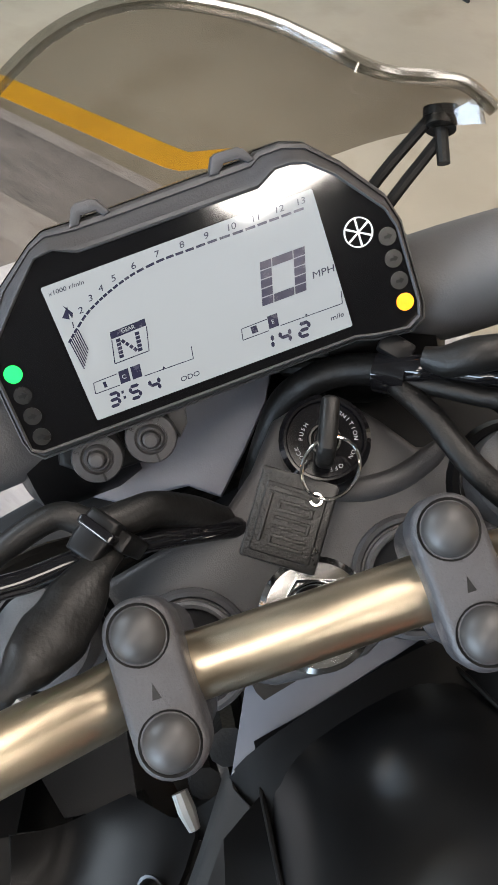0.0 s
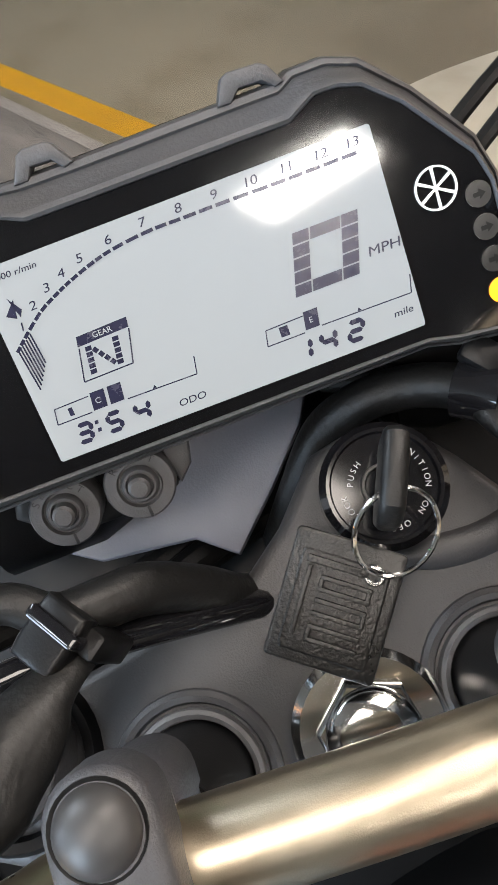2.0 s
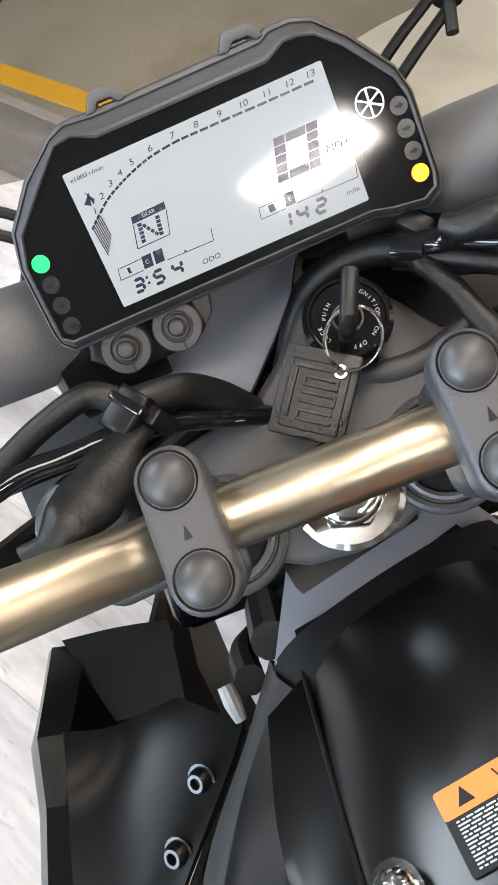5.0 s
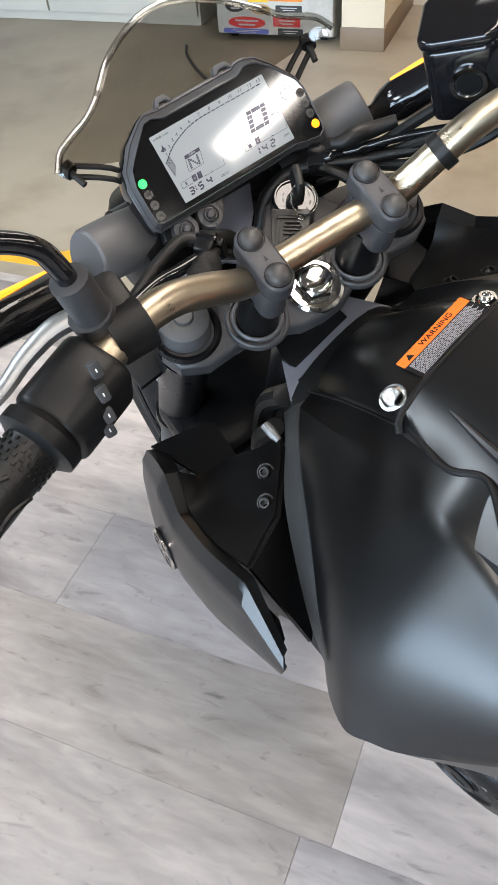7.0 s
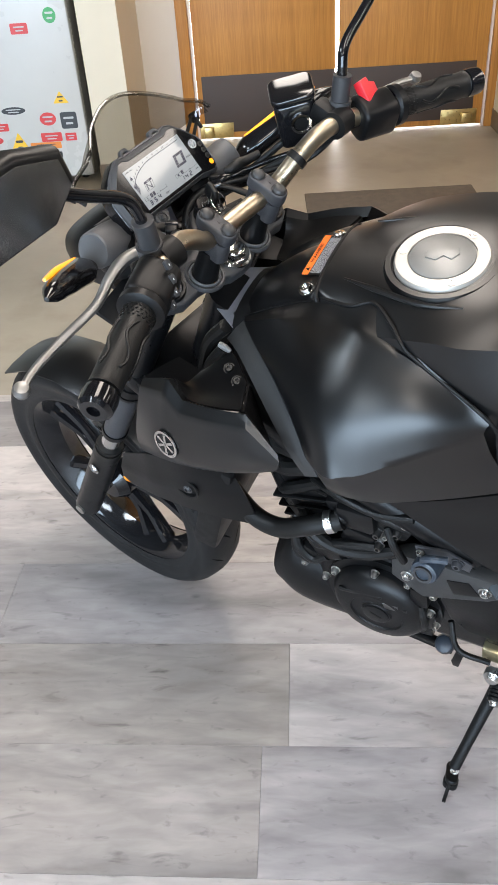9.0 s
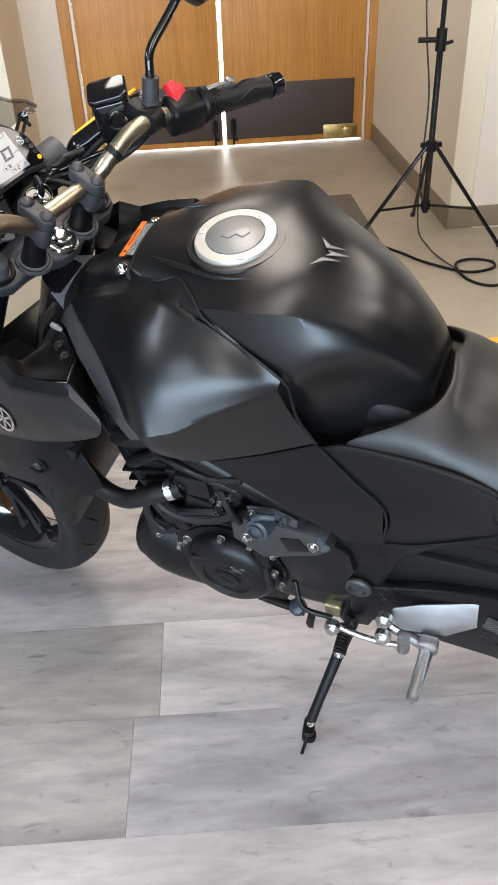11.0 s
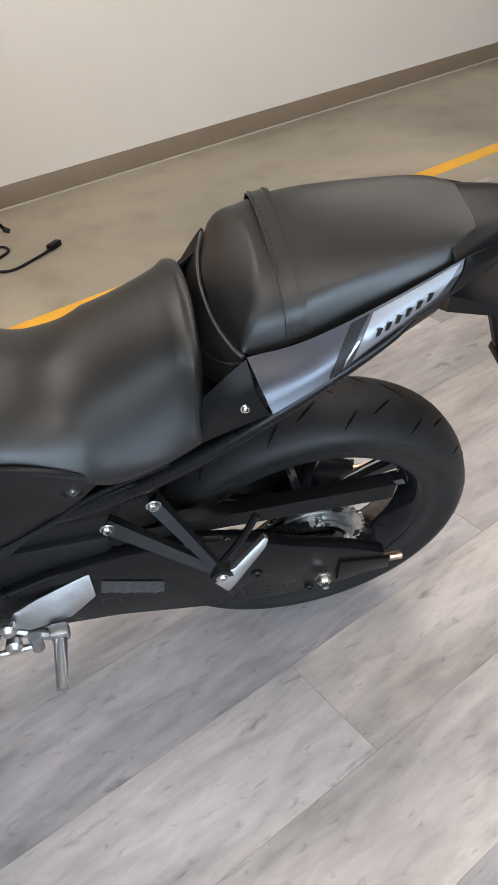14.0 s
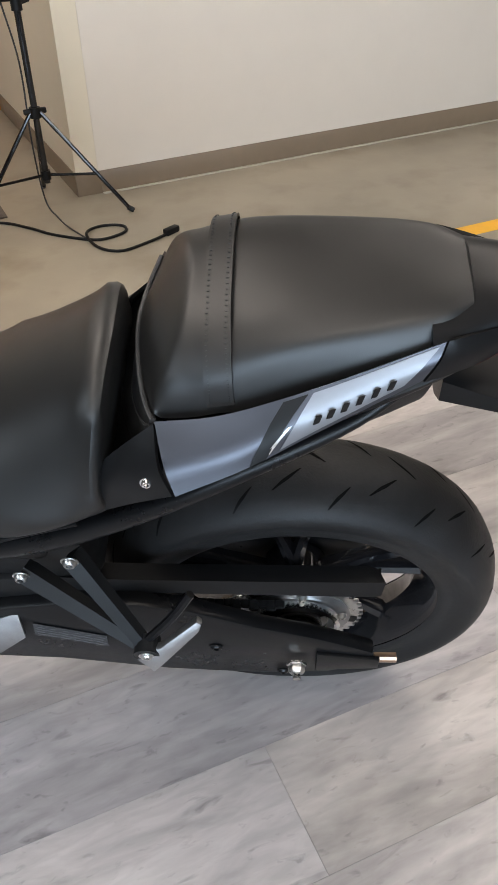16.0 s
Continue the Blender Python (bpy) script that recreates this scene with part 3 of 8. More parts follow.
def plank_piece(length, wide):
    key = round(length, 2), round(wide, 2)
    if key not in plank_mesh:
        bm = block((length - 0.0006, wide - 0.0005, 0.004), 0.0004, 1)
        me = bpy.data.meshes.new("plank")
        bm.to_mesh(me)
        bm.free()
        me.materials.append(PLANK)
        plank_mesh[key] = me
    return plank_mesh[key]


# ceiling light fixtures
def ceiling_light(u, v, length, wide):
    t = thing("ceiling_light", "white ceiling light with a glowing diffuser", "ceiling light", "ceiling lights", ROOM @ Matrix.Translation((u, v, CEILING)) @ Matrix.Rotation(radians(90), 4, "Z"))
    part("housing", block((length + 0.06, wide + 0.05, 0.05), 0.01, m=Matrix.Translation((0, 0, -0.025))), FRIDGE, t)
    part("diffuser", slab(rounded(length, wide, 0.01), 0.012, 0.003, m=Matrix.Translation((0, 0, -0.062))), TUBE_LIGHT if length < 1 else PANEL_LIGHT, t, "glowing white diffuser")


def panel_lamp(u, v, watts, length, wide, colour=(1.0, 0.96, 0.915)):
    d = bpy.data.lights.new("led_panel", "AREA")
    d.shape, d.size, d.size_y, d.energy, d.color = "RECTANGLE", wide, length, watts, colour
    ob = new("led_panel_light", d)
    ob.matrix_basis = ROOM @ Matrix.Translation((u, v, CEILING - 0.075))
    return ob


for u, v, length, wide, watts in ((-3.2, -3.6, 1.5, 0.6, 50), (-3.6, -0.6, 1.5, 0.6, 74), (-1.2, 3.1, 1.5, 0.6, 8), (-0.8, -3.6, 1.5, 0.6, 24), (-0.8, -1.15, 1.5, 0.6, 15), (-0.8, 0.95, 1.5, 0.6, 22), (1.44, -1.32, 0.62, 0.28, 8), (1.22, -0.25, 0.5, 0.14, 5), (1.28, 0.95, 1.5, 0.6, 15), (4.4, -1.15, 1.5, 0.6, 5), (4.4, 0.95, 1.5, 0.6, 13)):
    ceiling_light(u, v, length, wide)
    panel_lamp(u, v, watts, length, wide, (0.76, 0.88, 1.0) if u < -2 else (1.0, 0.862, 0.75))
# shop window behind the viewer: daylight
day = bpy.data.lights.new("daylight", "AREA")
day.shape, day.size, day.size_y, day.energy, day.color = "RECTANGLE", 6.9, 2.5, 560, (0.62, 0.80, 1.0)
day_ob = new("window_daylight", day)
day_ob.matrix_basis = ROOM @ Matrix.Translation((-3.15, -5.98, 1.41)) @ Matrix.Rotation(radians(90), 4, "X")


# light stand with its cable
def light_stand(u, v):
    s = thing("light_stand", "black tripod light stand on the concrete floor", "tripod", m=ROOM @ Matrix.Translation((u, v, 0)))
    part("centre_tube", tube([(0, 0, 0.14), (0, 0, 0.86)], 0.013, 12, 1), GLOSSY, s)
    part("upper_tube", tube([(0, 0, 0.85), (0, 0, 1.7)], 0.010, 12, 1), GLOSSY, s)
    part("clamp", joined(tube([(0, 0, 0.78), (0, 0, 0.86)], 0.021, 12, 1), tube([(0.0, 0, 0.82), (-0.09, 0.0, 0.822)], 0.010, 8, 1), tube([(0, 0, 0.80), (0.05, 0.01, 0.81)], 0.007, 8, 1)), BLACK, s, "black locking clamp")
    part("hub", joined(tube([(0, 0, 0.40), (0, 0, 0.44)], 0.022, 12, 1), block((0.09, 0.02, 0.02), 0.004, m=Matrix.Translation((0, 0, 0.425)))), BLACK, s)
    part("lower_hub", tube([(0, 0, 0.155), (0, 0, 0.19)], 0.02, 12, 1), BLACK, s)
    for a in (-22, 82, 186):
        d = Vector((math.cos(radians(a)), math.sin(radians(a)), 0))
        part("leg", tube([d * 0.02 + Vector((0, 0, 0.42)), d * 0.33 + Vector((0, 0, 0.012))], 0.0085, 10, 1), GLOSSY, s)
        part("brace", tube([d * 0.02 + Vector((0, 0, 0.172)), d * 0.21 + Vector((0, 0, 0.168))], 0.006, 8, 1), GLOSSY, s)
        part("foot", tube([d * 0.322 + Vector((0, 0, 0.02)), d * 0.345 + Vector((0, 0, 0.005))], 0.011, 10, 1), SOFT, s)
    return s


# ---------------------------------------------------------------- the motorcycle
bike = thing("motorcycle", "matte black naked motorcycle leaning on its side stand", "motorcycle", m=LEAN)
BOTH = (1, -1)


def wheel(name, axle, radius, width, rim_r, rim_w, m, grooves, spokes, label):
    """Tyre with a round crown and painted-on dark grooves, cast rim, spokes and hub; the axle runs along y."""
    f = m @ Matrix.Translation(axle) @ Matrix.Rotation(radians(90), 4, "X")
    h, w = radius - rim_r, width / 2
    prof = [(rim_r - 0.006, -rim_w), (rim_r + 0.004, -rim_w - 0.004), (rim_r + 0.25 * h, -w * 0.86), (rim_r + 0.5 * h, -w * 0.99), (rim_r + 0.66 * h, -w * 0.97), (rim_r + 0.82 * h, -w * 0.78), (rim_r + 0.93 * h, -w * 0.5), (radius, 0)]
    full = prof + [(r, -z) for r, z in reversed(prof[:-1])]
    ridge = [Vector((r, 0, z)) for r, z in full]
    curve = [(p.x, p.z) for p in spline(ridge, 3)]
    tyre = part("front_tyre" if "front" in name else "rear_tyre", lathe(curve, 72), RUBBER, bike, label, m=f)
    # grooves: short flat strips whose colour paints the shade in tread cuts, in a staggered row on each side
    tread = sorted((abs(z), r) for r, z in curve if r > rim_r + 0.5 * h and z <= 0)
    meshes = {}
    for side in BOTH:
        for kind in (0, 1):
            rows = []
            for j in range(9):
                t = j / 8
                z = side * w * ((0.08 if kind else 0.40) + 0.42 * t)
                r = float(np.interp(abs(z), [p[0] for p in tread], [p[1] for p in tread])) + 0.0006
                a = 0.12 * t * (1 if kind else 0.75)
                wide = 0.0042 * (1 - 0.65 * abs(2 * t - 1)) / radius * (1.0 if kind else 0.8)
                rows.append([Vector((r * math.cos(a + q * wide), r * math.sin(a + q * wide), z)) for q in (-1, 1)])
            bm = sheet(rows)
            me = bpy.data.meshes.new("tread_groove")
            bm.to_mesh(me)
            bm.free()
            me.materials.append(GROOVE)
            meshes[side, kind] = me
        for k in range(grooves):
            ob = new("tread_groove", meshes[side, k % 2])
            ob.parent = tyre
            ob.matrix_basis = Matrix.Rotation(2 * math.pi * (k + (0.5 if side > 0 else 0)) / grooves, 4, "Z")
    rim_prof = [(rim_r - 0.004, -rim_w), (rim_r + 0.006, -rim_w - 0.003), (rim_r + 0.006, -rim_w + 0.004), (rim_r - 0.012, -rim_w + 0.012), (rim_r - 0.024, -rim_w * 0.3), (rim_r - 0.024, rim_w * 0.3), (rim_r - 0.012, rim_w - 0.012), (rim_r + 0.006, rim_w - 0.004), (rim_r + 0.006, rim_w + 0.003),
                (rim_r - 0.004, rim_w), (rim_r - 0.018, rim_w - 0.014), (rim_r - 0.034, 0), (rim_r - 0.018, -rim_w + 0.014), (rim_r - 0.004, -rim_w)]
    rim = part("front_rim" if "front" in name else "rear_rim", lathe(rim_prof, 64), GLOSSY, bike, "gloss black cast rim", m=f)
    part("hub", lathe([(0.0, -0.05), (0.035, -0.05), (0.05, -0.03), (0.05, 0.03), (0.035, 0.05), (0.0, 0.05)], 28), GLOSSY, rim)
    for k in range(spokes):
        a = 2 * math.pi * (k + 0.3) / spokes
        for fork in (-0.13, 0.13):
            d0, d1 = Vector((math.cos(a), math.sin(a), 0)), Vector((math.cos(a + fork * 1.3), math.sin(a + fork * 1.3), 0))
            part("spoke", tube([d0 * 0.04, d0 * 0.04 + (d1 * (rim_r - 0.026) - d0 * 0.04) * 0.5 + Vector((0, 0, -0.004)), d1 * (rim_r - 0.026)], [0.014, 0.010, 0.013], 8, 4, 1.5), GLOSSY, rim)
    return f, rim


REAR_F, rear_rim = wheel("rear_wheel", (0, 0.042, 0.332), 0.317, 0.142, 0.228, 0.055, Matrix(), 30, 5, "black rear tyre with curved tread grooves")
FRONT_F, front_rim = wheel("front_wheel", (-0.132, 0, -0.765), 0.300, 0.112, 0.226, 0.045, STEER, 26, 5, "black front tyre with tread grooves")


def disc(m, r, z, parent, label="drilled steel brake disc"):
    bm = lathe([(r * 0.62, z - 0.002), (r, z - 0.002), (r, z + 0.002), (r * 0.62, z + 0.002), (r * 0.62, z - 0.002)], 48)
    d = part("brake_disc", bm, STEEL, parent, label)
    part("disc_carrier", lathe([(0.03, z - 0.003), (r * 0.66, z - 0.003), (r * 0.66, z + 0.003), (0.03, z + 0.003)], 32), FRAME, parent)


disc(FRONT_F, 0.149, -0.06, front_rim)
disc(REAR_F, 0.11, -0.07, rear_rim)

# rear sprocket, chain, axle and adjusters (left side lies at +z of the wheel frame)
teeth = []
for k in range(43):
    for da, r in ((-0.045, 0.100), (-0.018, 0.106), (0.018, 0.106), (0.045, 0.100)):
        a = 2 * math.pi * k / 43 + da
        teeth.append((r * math.cos(a), r * math.sin(a)))
part("sprocket", slab(teeth, 0.006, 0.001, m=Matrix.Translation((0, 0, 0.064))), STEEL, rear_rim, "toothed steel rear sprocket")
part("sprocket_hub", lathe([(0.0, 0.071), (0.048, 0.071), (0.050, 0.084), (0.030, 0.088), (0.0, 0.088)], 32), GLOSSY, rear_rim)
for k in range(5):
    part("sprocket_window", slab([(-0.011, -0.005), (0.0, -0.008), (0.011, -0.005), (0.010, 0.005), (0.0, 0.007), (-0.010, 0.005)], 0.0006, m=Matrix.Rotation(2 * math.pi * (k + 0.6) / 5, 4, "Z") @ Matrix.Translation((0, 0.0925, 0.0702))), BLACK, rear_rim)
part("sprocket_ring", lathe([(0.05, 0.058), (0.082, 0.058), (0.086, 0.074), (0.070, 0.078), (0.05, 0.078), (0.05, 0.058)], 40), ALLOY, rear_rim, "bright cast sprocket carrier")
part("carrier_rim", lathe([(0.060, 0.080), (0.060, 0.092), (0.064, 0.095), (0.069, 0.092), (0.069, 0.080)], 40), CHROME, rear_rim, "bright carrier rim")
part("carrier_rim", lathe([(0.034, 0.088), (0.034, 0.098), (0.038, 0.100), (0.041, 0.098), (0.041, 0.086)], 36), CHROME, rear_rim, "bright carrier rim")
for k in range(5):
    a = 2 * math.pi * k / 5 + 0.2
    bolt(rear_rim, (0.074 * math.cos(a), 0.074 * math.sin(a), 0.078), (0, 0, 1), 0.006, STEEL, name="sprocket_bolt", high=0.007)
chain = bmesh.new()
for seg, n in ((((-0.5, -0.062, 0.468), (-0.02, -0.058, 0.44)), 38), (((-0.52, -0.062, 0.36), (0.0, -0.058, 0.232)), 40)):
    a, b = Vector(seg[0]), Vector(seg[1])
    way = (b - a).normalized()
    for k in range(n):
        f = facing(a + (b - a) * (k + 0.5) / n, (0, -1, 0), way)
        slab(rounded(0.0085, 0.0145, 0.004, 2), 0.010 if k % 2 else 0.014, 0.0, m=f, bm=chain)
part("chain", chain, ENGINE, bike, "black oiled drive chain", kind="stuff")
part("axle_nut", joined(lathe([(0, 0), (0.016, 0), (0.016, 0.003), (0.013, 0.003), (0.013, 0.012), (0.010, 0.016), (0, 0.016)], 6, m=facing((0.0, -0.112, 0.336), (0, -1, 0))), tube([(0, -0.11, 0.336), (0, -0.136, 0.336)], 0.006, 10, 1)), STEEL, bike, "plated axle nut")

# swingarm, chain guard
for s in BOTH:
    o = [(-0.60, 0.44), (-0.45, 0.50), (-0.33, 0.525), (-0.22, 0.525), (-0.153, 0.506), (-0.055, 0.452), (0.03, 0.415), (0.07, 0.392), (0.115, 0.365), (0.115, 0.315), (0.05, 0.285), (-0.06, 0.275), (-0.20, 0.288), (-0.36, 0.325), (-0.50, 0.335), (-0.60, 0.345)]
    part("swingarm_beam", plate([(x, -0.106, z) for x, z in o], 0.026, bevel=0.006, side=s), FRAME, bike, "black pressed-steel swingarm beam")
part("inner_guard", block((0.30, 0.12, 0.13), 0.03, 2, m=Matrix.Translation((-0.44, 0.03, 0.525))), BLACK, bike)
part("chain_slider", block((0.22, 0.075, 0.115), 0.015, 2, m=Matrix.Translation((-0.455, -0.050, 0.500))), BLACK, bike)
part("swingarm_bridge", block((0.10, 0.19, 0.09), 0.02, m=Matrix.Translation((-0.42, 0, 0.42))), FRAME, bike)
for s in BOTH:
    part("chain_adjuster", plate([(0.03, -0.112, 0.372), (0.125, -0.112, 0.352), (0.125, -0.112, 0.32), (0.03, -0.112, 0.308)], 0.008, bevel=0.002, side=s), FRAME, bike)
    part("adjuster_bolt", tube([(0.118, -0.1 * s, 0.336), (0.152, -0.1 * s, 0.336)], 0.008, 10, 1), COPPER, bike, "copper-coloured adjuster bolt")
part("warning_label", plate([(-0.376, -0.1085, 0.466), (-0.278, -0.1085, 0.424), (-0.281, -0.1085, 0.386), (-0.382, -0.1085, 0.428)], 0.0008, bevel=0), DARK, bike, "dark label with fine grey print")
fine_print = bmesh.new()
for k in range(5):
    for j in range(6):
        slab(rounded(0.012 + 0.004 * ((k + 2 * j) % 3), 0.0022, 0.0004, 1), 0.0003, m=facing((-0.370 + 0.0160 * j, -0.1095, 0.455 - 0.0062 * k - 0.0068 * j), (0, -1, 0)) @ Matrix.Rotation(radians(23), 4, "Z"), bm=fine_print)
part("printed_line", fine_print, RIM_GREY, bike, kind="stuff")
guard = [[(-0.42, -0.048, 0.545), (-0.22, -0.048, 0.537), (0.095, -0.050, 0.540), (0.108, -0.052, 0.536)], [(-0.42, -0.077, 0.556), (-0.22, -0.078, 0.546), (0.100, -0.078, 0.545), (0.116, -0.076, 0.542)], [(-0.42, -0.083, 0.530), (-0.22, -0.084, 0.521), (0.10, -0.084, 0.514), (0.112, -0.082, 0.514)], [(-0.42, -0.070, 0.524), (-0.22, -0.072, 0.515), (0.10, -0.072, 0.508), (0.110, -0.070, 0.508)]]
part("chain_guard", patch(guard, 0.004, 3, 4, ridges=(2,), folds=(1, 2)), PLASTIC, bike, "long black plastic chain guard")
part("guard_end", plate([(0.107, -0.05, 0.536), (0.115, -0.076, 0.541), (0.111, -0.082, 0.515), (0.108, -0.05, 0.515)], 0.004, (1, -0.2, 0), 0.001), PLASTIC, bike)
part("guard_slot", plate([(-0.06, -0.074, 0.512), (0.075, -0.074, 0.506), (0.075, -0.074, 0.500), (-0.06, -0.074, 0.506)], 0.003, bevel=0), GREY, bike)
bolt(bike, (-0.12, -0.107, 0.385), (0, -1, 0), 0.009, FRAME)
bolt(bike, (-0.02, -0.107, 0.292), (0, -1, 0), 0.008, FRAME)
bolt(bike, (-0.41, -0.107, 0.43), (0, -1, 0), 0.011, FRAME)

# main frame: pivot plates, down rails, seat rails
for s in BOTH:
    o = [(-0.68, 0.655), (-0.60, 0.615), (-0.53, 0.62), (-0.44, 0.66), (-0.40, 0.655), (-0.46, 0.61), (-0.515, 0.55), (-0.54, 0.47), (-0.55, 0.36), (-0.57, 0.30), (-0.62, 0.29), (-0.645, 0.34), (-0.645, 0.40), (-0.612, 0.44), (-0.60, 0.49), (-0.615, 0.53), (-0.66, 0.56), (-0.74, 0.60), (-0.80, 0.66)]
    part("frame_plate", plate([(x, -0.100, z) for x, z in o], 0.03, bevel=0.008, side=s), FRAME, bike, "black frame plate round the swingarm pivot")
    part("frame_rail", tube([(-1.02, -0.045 * s, 0.86), (-0.93, -0.10 * s, 0.80), (-0.80, -0.105 * s, 0.71), (-0.66, -0.095 * s, 0.62)], 0.022, 12, 5), FRAME, bike)
    part("seat_rail", tube([(-0.50, -0.095 * s, 0.655), (-0.40, -0.10 * s, 0.675), (-0.30, -0.108 * s, 0.715), (-0.20, -0.115 * s, 0.775), (-0.10, -0.112 * s, 0.835), (0.03, -0.085 * s, 0.895), (0.09, -0.06 * s, 0.925)], [0.017, 0.017, 0.017, 0.015, 0.012, 0.008, 0.006], 12, 5), FRAME, bike, "black tubular seat rail")
    part("lower_rail", tube([(-0.98, -0.05 * s, 0.80), (-0.97, -0.075 * s, 0.66), (-0.93, -0.085 * s, 0.55)], 0.016, 10, 5), FRAME, bike)
part("air_box", hull_loft([(-1.0, [(0, 0.95), (-0.05, 0.94), (-0.07, 0.90), (-0.07, 0.80), (-0.05, 0.74)]), (-0.90, [(0, 0.98), (-0.05, 0.97), (-0.075, 0.93), (-0.09, 0.78), (-0.07, 0.70)]), (-0.70, [(0, 0.98), (-0.06, 0.97), (-0.085, 0.92), (-0.10, 0.76), (-0.08, 0.66)]), (-0.50, [(0, 0.86), (-0.06, 0.855), (-0.085, 0.84), (-0.10, 0.74), (-0.08, 0.65)])]), BLACK, bike)
part("pivot_cap", lathe([(0, 0), (0.024, 0), (0.024, 0.005), (0.020, 0.009), (0.015, 0.009), (0.0135, 0.004), (0, 0.004)], 28, m=facing((-0.583, -0.103, 0.447), (0, -1, 0))), TRIM, bike, "round pivot cap")
part("head_tube", tube([(0, 0, -0.20), (0, 0, -0.03)], 0.034, 20, 1), FRAME, bike, m=STEER)
part("inner_mudguard", block((0.34, 0.15, 0.14), 0.04, 3, m=Matrix.Translation((-0.27, 0.0, 0.74)) @ Matrix.Rotation(radians(-22), 4, "Y")), PLASTIC, bike)
part("battery_box", block((0.26, 0.17, 0.20), 0.02, m=Matrix.Translation((-0.45, 0, 0.70))), PLASTIC, bike)
part("shock_absorber", joined(tube([(-0.36, 0.0, 0.66), (-0.47, 0, 0.46)], 0.018, 12, 1), tube([Vector((-0.375 - 0.075 * k / 60, 0, 0.635 - 0.14 * k / 60)) + 0.033 * Vector((math.cos(k * 0.62), math.sin(k * 0.62), 0)) for k in range(61)], 0.0055, 8, 1)), BLACK, bike, "coil-over rear shock")

# engine
part("crankcase", block((0.34, 0.19, 0.22), 0.03, 3, m=Matrix.Translation((-0.77, 0, 0.42))), ENGINE, bike, "black cast crankcase")
part("cylinder_block", block((0.19, 0.20, 0.24), 0.02, 3, m=Matrix.Translation((-0.86, 0.01, 0.59)) @ Matrix.Rotation(radians(-14), 4, "Y")), ENGINE, bike)
for k in range(6):
    part("cooling_fin", block((0.20, 0.215, 0.006), 0.002, 1, m=Matrix.Translation((-0.855 - 0.006 * k, 0.01, 0.53 + 0.022 * k)) @ Matrix.Rotation(radians(-14), 4, "Y")), ENGINE, bike)
cover_f = facing((-0.812, -0.098, 0.412), (0, -1, 0.06))
part("generator_cover", lathe([(0.084, 0), (0.084, 0.016), (0.076, 0.028), (0.066, 0.036), (0.045, 0.039), (0.043, 0.036), (0.026, 0.036), (0.024, 0.039), (0, 0.040)], 48, m=cover_f), ENGINE, bike, "round black generator cover")
part("cover_plug", lathe([(0, 0.038), (0.022, 0.038), (0.022, 0.041), (0.018, 0.042), (0, 0.042)], 28, m=cover_f), ENGINE, bike)
part("plug_slot", slab(rounded(0.022, 0.004, 0.0015), 0.001, m=cover_f @ Matrix.Translation((0, 0, 0.0418)) @ Matrix.Rotation(radians(-25), 4, "Z")), BLACK, bike)
for x, z, r in ((-0.938, 0.474, 0.007), (-0.886, 0.473, 0.0065), (-0.869, 0.458, 0.006), (-0.762, 0.507, 0.0065), (-0.722, 0.497, 0.007), (-0.728, 0.435, 0.006), (-0.72, 0.397, 0.006), (-0.766, 0.359, 0.009), (-0.83, 0.643, 0.007), (-0.79, 0.63, 0.006), (-0.76, 0.673, 0.006), (-0.816, 0.505, 0.006), (-0.762, 0.552, 0.007), (-0.645, 0.562, 0.009), (-0.905, 0.445, 0.006)):
    bolt(bike, (x, -0.112, z), (0, -1, 0.06), r, STEEL, high=0.010)
part("cover_flange", lathe([(0.0, -0.01), (0.1, -0.01), (0.1, 0.006), (0.0, 0.006)], 40, m=cover_f), ENGINE, bike)
o = [(-0.784, 0.577), (-0.760, 0.597), (-0.731, 0.602), (-0.622, 0.595), (-0.615, 0.565), (-0.64, 0.540), (-0.690, 0.515), (-0.738, 0.492), (-0.786, 0.532)]
part("sprocket_cover", plate([(x, -0.122, z) for x, z in o], 0.03, bevel=0.006), TRIM, bike, "dark grey sprocket cover")
for x, z in ((-0.759, 0.549), (-0.645, 0.570)):
    bolt(bike, (x, -0.123, z), (0, -1, 0.06), 0.008, STEEL, high=0.007)
part("rubber_plug", tube([(-0.632, -0.118, 0.585), (-0.622, -0.132, 0.588)], [0.010, 0.007], 12, 1), surface("grey_rubber_plug", (0.05, 0.06, 0.07), 0.5), bike)
part("cover_step", plate([(-0.700, -0.1235, 0.570), (-0.668, -0.1235, 0.580), (-0.652, -0.1235, 0.552), (-0.690, -0.1235, 0.535)], 0.004, bevel=0.001), PLASTIC, bike)
o = [(-0.707, 0.541), (-0.62, 0.568), (-0.592, 0.548), (-0.585, 0.50), (-0.60, 0.46), (-0.592, 0.425), (-0.625, 0.40), (-0.67, 0.40), (-0.70, 0.43), (-0.715, 0.48)]
part("drive_cover", plate([(x, -0.112, z) for x, z in o], 0.04, bevel=0.008), ENGINE, bike, "matte drive sprocket cover")
for p in ((-0.86, -0.105, 0.56), (-0.80, -0.11, 0.61), (-0.88, -0.10, 0.60), (-0.905, -0.095, 0.545)):
    bolt(bike, p, (0, -1, 0), 0.006, STEEL, high=0.008)
blue_grey = surface("blue_grey_plastic", (0.035, 0.045, 0.06), 0.34, vary=0.15, scale=30)
motor_f = facing((-0.724, -0.128, 0.606), (-0.1, -1, 0.3))
motor = part("purge_valve", lathe([(0, 0.020), (0.012, 0.020), (0.0185, 0.017), (0.020, 0.012), (0.020, -0.012), (0.0, -0.014)], 28, m=motor_f), blue_grey, bike, "blue-grey round valve with a hose stub")
